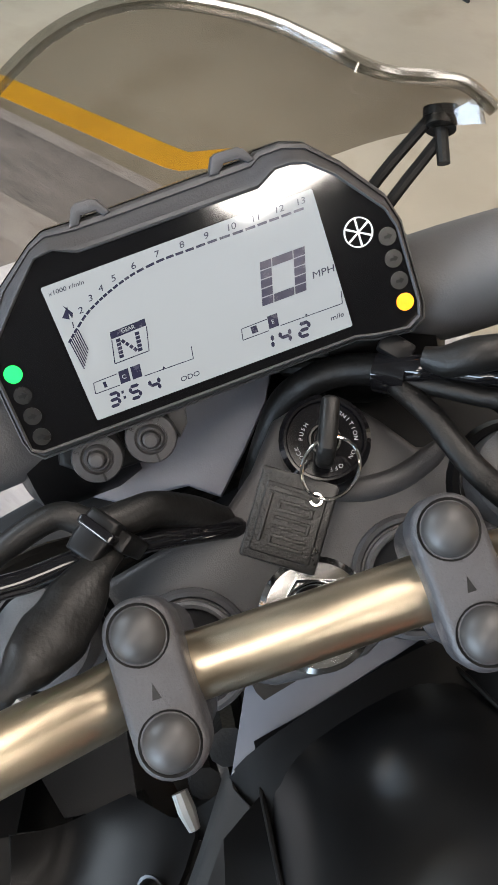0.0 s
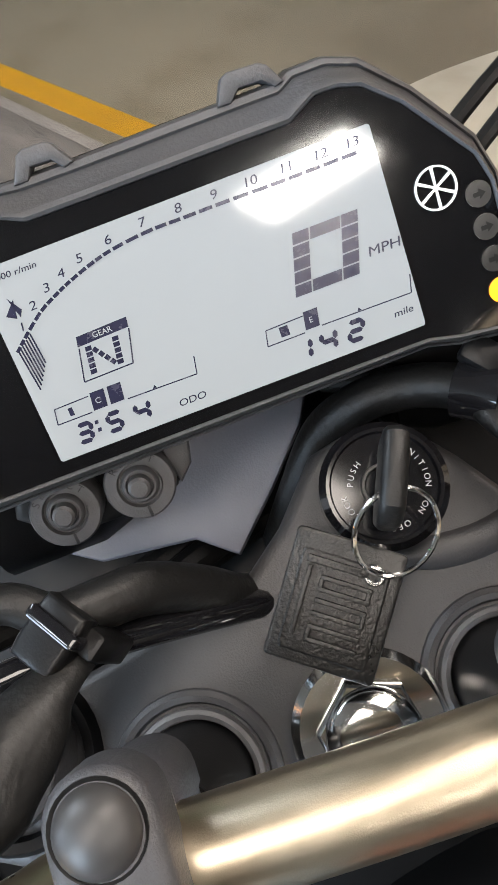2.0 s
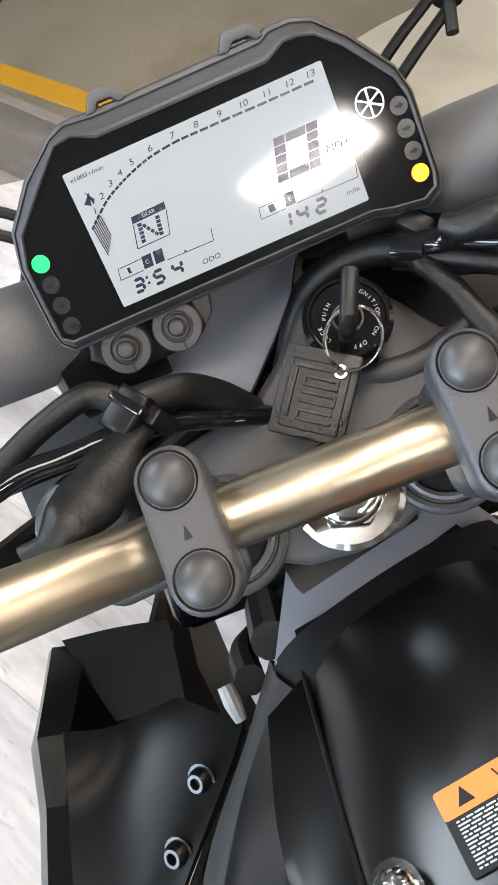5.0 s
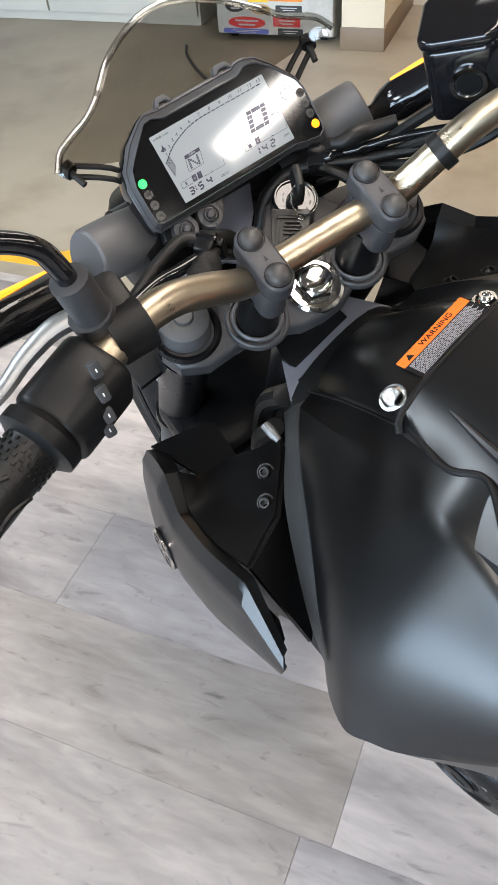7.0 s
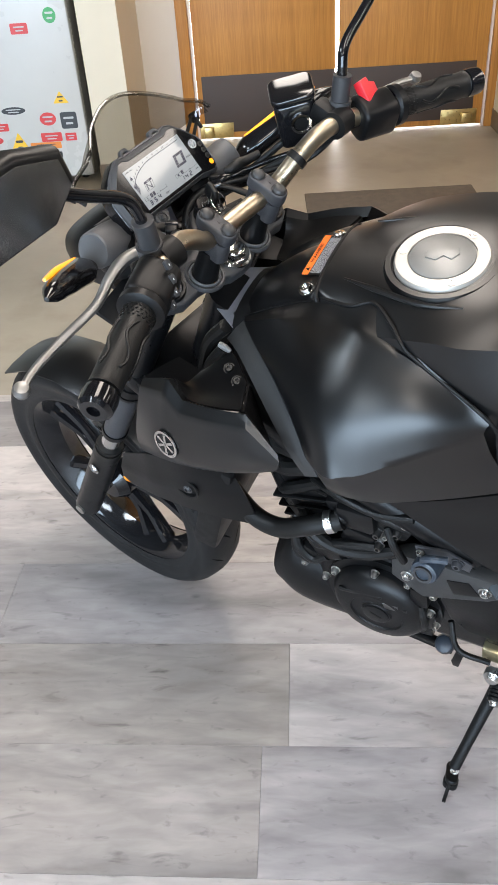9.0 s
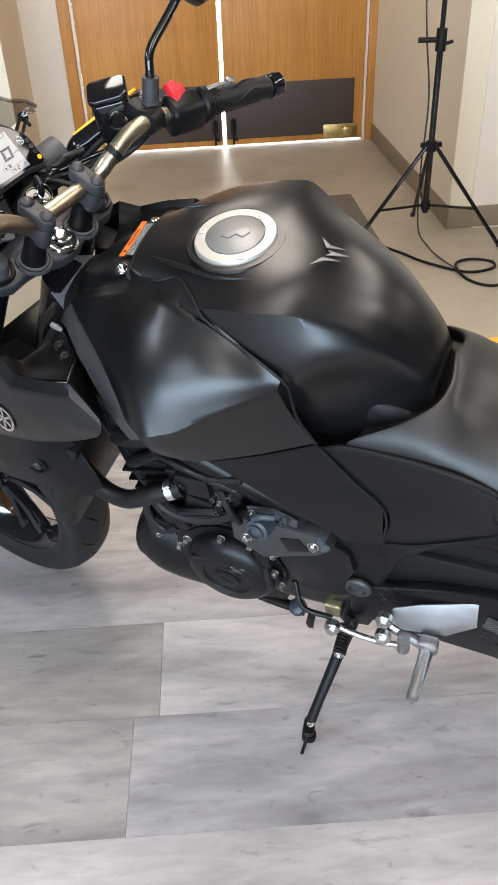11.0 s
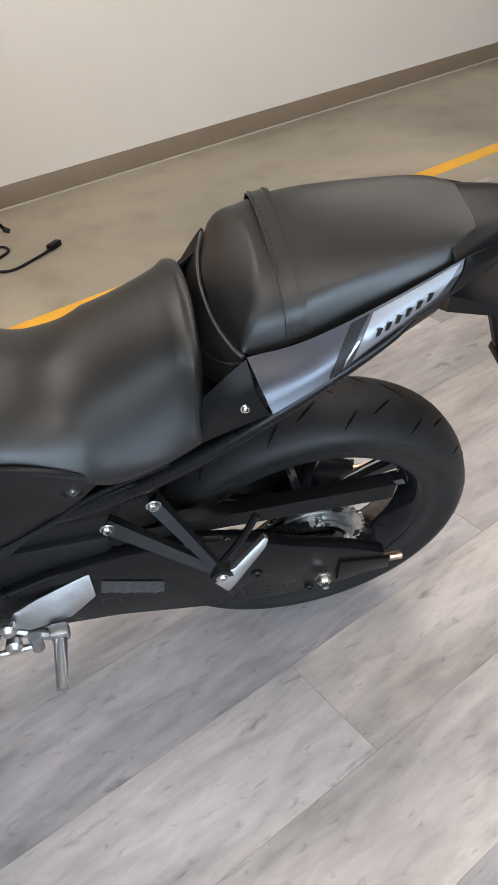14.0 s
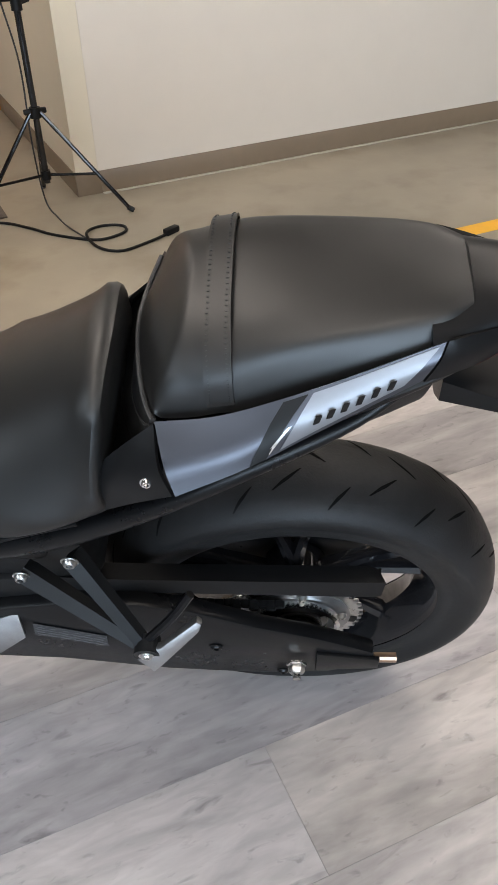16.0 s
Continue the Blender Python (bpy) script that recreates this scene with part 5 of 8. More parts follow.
tray.append([(-1.024, -0.118, 0.896), (-1.002, -0.100, 0.907), (-0.986, -0.090, 0.915), (-0.938, -0.142, 0.926)])
tray_wall = []
tray_wall.append([(-0.986, -0.090, 0.914), (-0.938, -0.142, 0.925), (-0.921, -0.187, 0.932)])
tray_wall.append([(-0.984, -0.090, 0.830), (-0.930, -0.142, 0.810), (-0.890, -0.186, 0.835)])
flange = [[(-1.082, -0.158, 0.912), (-1.074, -0.130, 0.906), (-1.064, -0.104, 0.900)], [(-1.030, -0.150, 0.903), (-1.026, -0.136, 0.899), (-1.020, -0.116, 0.894)]]
shroud = []
shroud.append([(-1.200, -0.150, 0.700), (-1.125, -0.172, 0.755), (-1.060, -0.174, 0.768), (-1.015, -0.135, 0.725)])
shroud.append([(-1.212, -0.156, 0.668), (-1.132, -0.177, 0.690), (-1.062, -0.174, 0.697), (-0.995, -0.142, 0.665)])
shroud.append([(-1.224, -0.153, 0.624), (-1.150, -0.167, 0.630), (-1.070, -0.165, 0.620), (-0.985, -0.143, 0.595)])
shroud.append([(-1.205, -0.134, 0.614), (-1.14, -0.140, 0.612), (-1.07, -0.138, 0.600), (-0.985, -0.124, 0.580)])
for s in BOTH:
    part("tank_shroud", patch(wing, 0.004, 6, 6, s, folds=(1, 4), relax=14), PAINT, bike, "satin black tank side shroud")
    part("shroud_trim", patch(strip, 0.005, 3, 5, s, ridges=(1,), relax=4), TRIM, bike, "dark grey trim strip along the shroud")
    part("lower_panel", patch(low, 0.004, 5, 5, s, folds=(2,)), PLASTIC, bike, "black plastic panel under the tank")
    part("side_cover", patch(side_cover if s > 0 else [[(x, y, z - 0.045) for x, y, z in side_cover[0]], *side_cover[1:]], 0.004, 5, 5, s), PLASTIC, bike, "black plastic side cover under the seat")
    part("cover_edge", tube([(p[0], p[1] * s, p[2] - (0 if s > 0 else 0.08)) for p in ((-0.606, -0.131, 0.833), (-0.585, -0.131, 0.840), (-0.545, -0.1315, 0.8435), (-0.45, -0.1375, 0.839), (-0.39, -0.1385, 0.818), (-0.335, -0.139, 0.791))], [0.002, 0.0042, 0.0045, 0.0045, 0.004, 0.002], 10, 5), PLASTIC, bike)
    part("cover_edge", tube([(p[0], p[1] * s, p[2]) for p in ((-0.530, -0.1255, 0.631), (-0.48, -0.1235, 0.646), (-0.42, -0.116, 0.672), (-0.36, -0.112, 0.712), (-0.25, -0.118, 0.765))], [0.003, 0.0045, 0.0045, 0.0045, 0.003], 10, 5), PLASTIC, bike)
    part("air_scoop", patch(scoop, 0.004, 5, 5, s, ridges=(2, 3, 5), folds=(1, 2, 5)), PAINT, bike, "satin black air scoop with a silver badge")
    part("scoop_tray", patch(tray, 0.003, 4, 4, s), PLASTIC, bike, "black plastic tray behind the scoop")
    part("tray_front", patch(flange, 0.003, 3, 3, s), PLASTIC, bike, "black inner wall of the scoop")
    part("tray_wall", patch(tray_wall, 0.003, 3, 3, s, ridges=(1,)), PLASTIC, bike)
    part("radiator_shroud", patch(shroud, 0.004, 5, 5, s, ridges=(1,), folds=(1, 2)), PLASTIC, bike, "black plastic radiator shroud")
    part("bolt_recess", lathe([(0.0, 0.001), (0.013, 0.001), (0.014, 0.0025), (0.0155, 0.0)], 24, m=facing((-0.378, -0.1215 * s, 0.748), (0, -s, 0))), BLACK, bike)
    bolt(bike, (-0.378, -0.122 * s, 0.748), (0, -s, 0), 0.007, DIM_STEEL, high=0.005)
    for p in ((-0.977, -0.117 * s, 0.9185), (-0.954, -0.138 * s, 0.9235)):
        bolt(bike, p, (0.3, -0.45 * s, 0.9), 0.006, BLACK_STEEL, high=0.006)
    gap = [Vector((p[0], p[1] * s, p[2])) for p in ((-0.862, -0.0650, 1.0130), (-0.822, -0.0795, 1.0230), (-0.795, -0.0755, 1.0297), (-0.768, -0.098, 1.0265), (-0.752, -0.1135, 1.0170), (-0.735, -0.1185, 1.002), (-0.653, -0.1305, 0.945), (-0.643, -0.1295, 0.91), (-0.638, -0.131, 0.88), (-0.617, -0.133, 0.840))]
    part("panel_gap", tube([p + Vector((0, 0.0, 0.0006)) for p in gap], 0.0023, 8, 6), BLACK, bike)
    part("panel_gap", tube([(p[0], p[1] * s, p[2]) for p in ((-0.613, -0.132, 0.833), (-0.571, -0.1275, 0.768), (-0.530, -0.128, 0.714), (-0.5345, -0.1255, 0.631))], 0.0022, 8, 4), BLACK, bike)
    part("panel_gap", tube([(x, y * s, z) for x, y, z in ((-0.984, -0.0495, 0.945), (-0.930, -0.0562, 0.9785), (-0.866, -0.0652, 1.0110))], 0.0012, 8, 5), BLACK, bike)
    f = facing((-1.036, -0.2078 * s, 0.856), (-0.24, -1.0 * s, 0.22))
    badge = part("badge", lathe([(0, 0), (0.020, 0), (0.020, 0.002), (0, 0.002)], 32, m=f), BLACK, bike, "round black and silver badge")
    part("badge_ring", lathe([(0.0165, 0.0015), (0.0165, 0.0035), (0.020, 0.0035), (0.020, 0.0015), (0.0165, 0.0015)], 32, m=f), CHROME, badge)
    for a in range(6):
        part("badge_ray", slab([(0.0, 0.0015), (0.0, -0.0015), (0.015, -0.0022), (0.015, 0.0022)], 0.0015, m=f @ Matrix.Translation((0, 0, 0.002)) @ Matrix.Rotation(radians(60 * a + 30), 4, "Z")), CHROME, badge)
    f = facing((-1.070, -0.1745 * s, 0.697), (-0.05, -1.0 * s, 0.1))
    part("shroud_recess", lathe([(0.020, 0.0), (0.0195, 0.002), (0.016, 0.002), (0.015, -0.006), (0, -0.006)], 24, m=f), BLACK, bike)
    bolt(bike, f @ Vector((0, 0, 0.0)), (-0.1, -1.0 * s, 0.1), 0.007, DARK)

part("front_reflector", slab(rounded(0.032, 0.013, 0.004), 0.006, 0.002, m=facing((-1.206, -0.150, 0.632), (-0.1, -1, 0.1)) @ Matrix.Rotation(radians(4), 4, "Z")), AMBER, bike, "amber reflector under the radiator shroud")

# filler cap, emblem, label on the tank
cap_f = facing((-0.742, -0.008, 1.0435), (-0.02, -0.04, 1), (1, 0, 0))
cap = part("fuel_cap", lathe([(0.0515, -0.006), (0.0515, 0.003), (0.0495, 0.006), (0.037, 0.0065), (0.0365, 0.0045), (0, 0.0045)], 56, m=cap_f), CAP_RING, bike, "round satin silver fuel cap")
part("cap_centre", lathe([(0, 0.0045), (0.0355, 0.0045), (0.0355, 0.0065), (0.034, 0.0075), (0, 0.008)], 48, m=cap_f), CAP_CENTRE, cap, "grey cap centre")
part("key_flap", slab([(0.004, -0.012), (0.012, -0.020), (0.024, -0.018), (0.026, -0.006), (0.018, 0.0), (0.022, 0.010), (0.012, 0.016), (0.002, 0.012), (-0.002, 0.0)], 0.0018, 0.0006, m=cap_f @ Matrix.Translation((-0.016, 0.002, 0.0075))), CAP_CENTRE, cap)
for a in (30, 150, 270):
    p = cap_f @ Vector((0.0435 * math.cos(radians(a)), 0.0435 * math.sin(radians(a)), 0.0062))
    bolt(cap, p, cap_f.to_3x3() @ Vector((0, 0, 1)), 0.004, STEEL, high=0.002)
part("cap_ledge", tube([(-0.838, -0.052, 1.0365), (-0.80, -0.062, 1.0375), (-0.745, -0.073, 1.0375), (-0.70, -0.071, 1.0395)], [0.001, 0.0035, 0.0035, 0.001], 8, 5), PAINT, bike)
part("cap_ledge", tube([(-0.838, 0.052, 1.0365), (-0.80, 0.062, 1.0375), (-0.745, 0.073, 1.0375), (-0.70, 0.071, 1.0395)], [0.001, 0.0035, 0.0035, 0.001], 8, 5), PAINT, bike)
part("cap_well", lathe([(0.0535, 0.0015), (0.055, 0.0030), (0.061, 0.0025), (0.064, -0.006), (0.0535, -0.008)], 56, m=cap_f), PAINT, bike)
emb = facing((-0.622, -0.014, 1.0430), (0.08, -0.05, 1), (-1, 0, 0))
for pts in ([(-0.025, 0.018), (-0.008, 0.007), (-0.010, -0.016), (-0.013, 0.003)], [(0.025, 0.018), (0.008, 0.007), (0.010, -0.016), (0.013, 0.003)], [(0.0, -0.024), (-0.0045, 0.004), (0.0, 0.0), (0.0045, 0.004)]):
    part("tank_emblem", slab(pts, 0.0012, 0.0003, m=emb), EMBLEM, fuel_tank, "silver winged emblem")
for s in BOTH:
    bolt(bike, (-0.888, -0.050 * s, 1.0095), (-0.15, -0.35 * s, 1), 0.008, CHROME, high=0.005)
lab = facing((-0.890, 0.0055, 1.0138), (-0.22, -0.10, 1), (-1, 0.06, 0))
label_base = part("warning_sticker", slab(rounded(0.066, 0.018, 0.001), 0.0006, m=lab @ Matrix.Translation((0, -0.003, 0))), BLACK, bike, "orange and black warning sticker")
part("orange_band", slab(rounded(0.066, 0.009, 0.001), 0.0006, m=lab @ Matrix.Translation((0, 0.0095, 0.0003))), ORANGE, label_base)
writing("WARNING", 0.0065, lab @ Matrix.Translation((0.003, 0.0095, 0.001)), label_base, BLACK)
part("triangle", slab([(-0.003, -0.0025), (0.003, -0.0025), (0, 0.003)], 0.0003, m=lab @ Matrix.Translation((-0.024, 0.0095, 0.0008))), BLACK, label_base)
lines = bmesh.new()
for k in range(13):
    x = -0.030
    while x < 0.028:
        w = 0.0012 + 0.0011 * ((k * 7 + int(x * 4000) * 3) % 4)
        slab(rounded(w, 0.0005, 0.0001, 1), 0.0003, m=lab @ Matrix.Translation((x + w / 2, 0.0036 - 0.00115 * k, 0.0005)), bm=lines)
        x += w + 0.0006
part("printed_lines", lines, PALE, label_base, kind="stuff")

# seats
seat = []
seat.append((-0.566, [(0, 0.884, 0.098), (-0.044, 0.880, 0.102), (-0.077, 0.873, 0.089), (-0.104, 0.858, 0.050), (-0.119, 0.842), (-0.116, 0.825)]))
seat.append((-0.573, [(0, 0.900, 0.098), (-0.046, 0.897, 0.102), (-0.081, 0.889, 0.089), (-0.109, 0.874, 0.050), (-0.126, 0.852), (-0.121, 0.828)]))
seat.append((-0.565, [(0, 0.901, 0.101), (-0.048, 0.898, 0.105), (-0.085, 0.890, 0.091), (-0.114, 0.875, 0.051), (-0.130, 0.848), (-0.124, 0.825)]))
seat.append((-0.480, [(0, 0.881, 0.050), (-0.052, 0.878, 0.050), (-0.088, 0.874, 0.040), (-0.121, 0.863, 0.012), (-0.132, 0.838), (-0.122, 0.812)]))
seat.append((-0.38, [(0, 0.857), (-0.053, 0.853), (-0.092, 0.843), (-0.122, 0.828), (-0.138, 0.806), (-0.125, 0.78)]))
seat.append((-0.33, [(0, 0.882), (-0.060, 0.877), (-0.102, 0.862), (-0.136, 0.826), (-0.148, 0.788), (-0.13, 0.765)]))
seat.append((-0.27, [(0, 0.926), (-0.065, 0.917), (-0.108, 0.889), (-0.140, 0.845), (-0.150, 0.806), (-0.13, 0.78)]))
seat.append((-0.216, [(0, 0.952, 0.015), (-0.065, 0.942, 0.012), (-0.108, 0.912, 0.007), (-0.134, 0.868, 0.001), (-0.143, 0.832), (-0.125, 0.80)]))
seat.append((-0.205, [(0, 0.915, 0.015), (-0.062, 0.906, 0.012), (-0.099, 0.880, 0.007), (-0.122, 0.850, 0.001), (-0.130, 0.825), (-0.11, 0.80)]))
seat_bm = hull_loft(seat, 5, 5)
for k in range(90):
    bmesh.ops.smooth_vert(seat_bm, verts=[v for v in seat_bm.verts if v.co.z > 0.82 and -0.452 < v.co.x < -0.217], factor=0.5, use_axis_x=False, use_axis_y=True, use_axis_z=True)
for v in seat_bm.verts:
    # the right side of the nose lies lower behind the tank
    if v.co.y > 0:
        v.co.z -= 0.30 * v.co.y * max(0.0, min(1.0, (-0.33 - v.co.x) / 0.09))
part("rider_seat", seat_bm, VINYL_SEAT, bike, "black vinyl rider seat, dished in the middle")
pillion = []
pillion.append((-0.166, [(0, 0.915), (-0.035, 0.914, 0.002), (-0.060, 0.914, 0.0075), (-0.090, 0.916, 0.0155), (-0.108, 0.922, 0.0235)]))
pillion.append((-0.1715, [(0, 0.937), (-0.035, 0.934, 0.002), (-0.060, 0.932, 0.0075), (-0.090, 0.932, 0.0155), (-0.113, 0.932, 0.0235)]))
pillion.append((-0.150, [(0, 0.967), (-0.038, 0.964, 0.000), (-0.068, 0.957, 0.001), (-0.097, 0.948, 0.001), (-0.113, 0.933, 0.003)]))
pillion.append((-0.119, [(0, 0.995), (-0.04, 0.992, -0.003), (-0.075, 0.981, -0.0095), (-0.103, 0.961, -0.0175), (-0.114, 0.928, -0.0205)]))
pillion.append((-0.108, [(0, 0.999), (-0.042, 0.996), (-0.078, 0.985, -0.002), (-0.104, 0.966, -0.004), (-0.116, 0.932, -0.004)]))
pillion.append((-0.085, [(0, 1.003), (-0.045, 1.000), (-0.080, 0.991), (-0.104, 0.975), (-0.117, 0.940)]))
pillion.append((-0.03, [(0, 1.014), (-0.044, 1.012), (-0.074, 1.005), (-0.094, 0.993), (-0.113, 0.947)]))
pillion.append((0.06, [(0, 1.025), (-0.037, 1.023), (-0.060, 1.020), (-0.077, 1.012), (-0.097, 0.978)]))
pillion.append((0.115, [(0, 1.029), (-0.032, 1.029), (-0.050, 1.027), (-0.063, 1.021), (-0.080, 0.996)]))
pillion.append((0.142, [(0, 1.030), (-0.027, 1.030), (-0.039, 1.027), (-0.046, 1.022), (-0.050, 1.009)]))
pillion.append((0.150, [(0, 1.020), (-0.024, 1.019), (-0.034, 1.016), (-0.040, 1.013), (-0.043, 1.006)]))


def settled(p):
    """The passenger seat and its strap sit a little to the right of the middle and roll with it."""
    return Vector((p[0], p[1] + 0.021 * min(1.0, max(0.0, (0.16 - p[0]) / 0.22)), p[2] + 0.05 * p[1]))


pillion_bm = hull_loft(pillion, 6, 5, folds=(1, 9), relax=4)
for v in pillion_bm.verts:
    v.co = settled(v.co)
pillion_seat = part("pillion_seat", pillion_bm, VINYL_SEAT, bike, "black vinyl pillion seat with a strap")
for run, r in (([(-0.168, 0.134, 0.905), (-0.1732, 0.1295, 0.887), (-0.1822, 0.081, 0.870), (-0.1862, 0.033, 0.865), (-0.1839, -0.014, 0.868), (-0.1745, -0.047, 0.875), (-0.160, -0.083, 0.899), (-0.152, -0.094, 0.912)], 0.0032), ([(-0.158, 0.118, 0.940), (-0.169, 0.085, 0.930), (-0.1745, 0.045, 0.928), (-0.1745, 0.010, 0.925), (-0.1705, -0.025, 0.920), (-0.163, -0.060, 0.921), (-0.155, -0.085, 0.923), (-0.149, -0.098, 0.925)], 0.0028)):
    part("panel_bead", tube(run, r, 8, 6), TRIM, bike)
strap = []
for x, shift in ((-0.0995, 0.001), (-0.0735, 0.001)):
    half = [(x + 0.004, 0.1168, 0.950), (x + 0.003, 0.1160, 0.958), (x + 0.002, 0.1078, 0.9802), (x + shift, 0.0828, 0.9970), (x, 0.046, 1.0060), (x, 0, 1.0090)]
    lift = 0.0026 if x > -0.08 else -0.0022
    strap.append([settled((a, k * b, c + lift)) for k, rows in ((1, half), (-1, half[-2::-1])) for a, b, c in rows])
strap_bm = sheet(smooth_grid(strap, 5, 2))
bmesh.ops.recalc_face_normals(strap_bm, faces=strap_bm.faces)
bmesh.ops.solidify(strap_bm, geom=strap_bm.faces[:], thickness=0.003)
part("strap", strap_bm, VINYL_SEAT, pillion_seat, "stitched black grab strap")
for x, lift in ((-0.0955, -0.0012), (-0.0775, 0.0018)):
    stitch = bmesh.new()
    half = [(x + 0.004, 0.1177, 0.954), (x + 0.003, 0.1167, 0.960), (x + 0.002, 0.1084, 0.9808), (x, 0.0830, 0.9975), (x, 0.046, 1.0065), (x, 0, 1.0095)]
    path = spline([settled((a, k * b, c + lift)) for k, rows in ((1, half), (-1, half[-2::-1])) for a, b, c in rows], 14)
    for a, b in zip(path[::2], path[1::2]):
        way = (b - a).normalized()
        block(((b - a).length * 0.8, 0.0007, 0.0007), 0, m=facing((a + b) / 2, way.cross(Vector((1, 0, 0))) * (1 if way.y < 0 else -1), (1, 0, 0)) @ Matrix.Rotation(radians(90), 4, "Z"), bm=stitch)
    part("stitching", stitch, DARK, pillion_seat, "grey thread stitching", kind="stuff")

# tail
tail = []
tail.append((0.105, [(0, 1.020), (-0.03, 1.020), (-0.06, 1.016), (-0.082, 1.006), (-0.086, 0.99)]))
tail.append((0.15, [(0, 1.026), (-0.03, 1.025), (-0.052, 1.019), (-0.064, 1.008), (-0.066, 0.99)]))
tail.append((0.20, [(0, 1.027), (-0.025, 1.026), (-0.040, 1.020), (-0.048, 1.010), (-0.048, 0.995)]))
tail.append((0.238, [(0, 1.027), (-0.014, 1.026), (-0.022, 1.022), (-0.028, 1.014), (-0.028, 1.003)]))
tail.append((0.252, [(0, 1.024), (-0.005, 1.024), (-0.008, 1.021), (-0.010, 1.016), (-0.010, 1.010)]))
part("tail_cover", hull_loft(tail, 4, 4), PLASTIC, bike, "black tail cover with a round badge")
f = facing((0.212, 0.0, 1.0275), (0.03, 0, 1), (1, 0, 0))
badge = part("badge", lathe([(0, -0.002), (0.0135, -0.002), (0.0135, 0.0015), (0, 0.0015)], 28, m=f), BLACK, bike, "round chrome badge on the tail")
part("badge_ring", lathe([(0.0118, 0.001), (0.0118, 0.003), (0.0135, 0.003), (0.0135, 0.001), (0.0118, 0.001)], 28, m=f), DIM_STEEL, badge)
for a in range(6):
    part("badge_ray", slab([(0.0, 0.0008), (0.0, -0.0008), (0.0115, -0.0012), (0.0115, 0.0012)], 0.0014, m=f @ Matrix.Translation((0, 0, 0.0014)) @ Matrix.Rotation(radians(60 * a + 30), 4, "Z")), DIM_STEEL, badge)
panel = []
panel.append([(-0.146, -0.104, 0.931), (-0.08, -0.109, 0.948), (0.01, -0.102, 0.981), (0.116, -0.078, 1.012)])
panel.append([(-0.136, -0.142, 0.913), (-0.07, -0.137, 0.930), (0.005, -0.121, 0.961), (0.110, -0.088, 0.999)])
panel.append([(-0.126, -0.160, 0.888), (-0.06, -0.146, 0.914), (0.0, -0.126, 0.939), (0.098, -0.095, 0.980)])
end = []
end.append([(0.118, -0.078, 1.013), (0.13, -0.075, 1.014), (0.17, -0.058, 1.012), (0.245, -0.018, 1.008)])
end.append([(0.112, -0.088, 0.998), (0.135, -0.080, 0.998), (0.17, -0.065, 0.998), (0.225, -0.035, 1.002)])
end.append([(0.100, -0.095, 0.978), (0.125, -0.085, 0.978), (0.155, -0.070, 0.978), (0.190, -0.050, 0.985)])
knee = []
knee.append([(-0.200, -0.114, 0.884), (-0.174, -0.112, 0.910), (-0.147, -0.106, 0.930)])
knee.append([(-0.215, -0.126, 0.850), (-0.180, -0.136, 0.880), (-0.142, -0.141, 0.908)])
knee.append([(-0.232, -0.128, 0.800), (-0.18, -0.138, 0.838), (-0.130, -0.157, 0.884)])
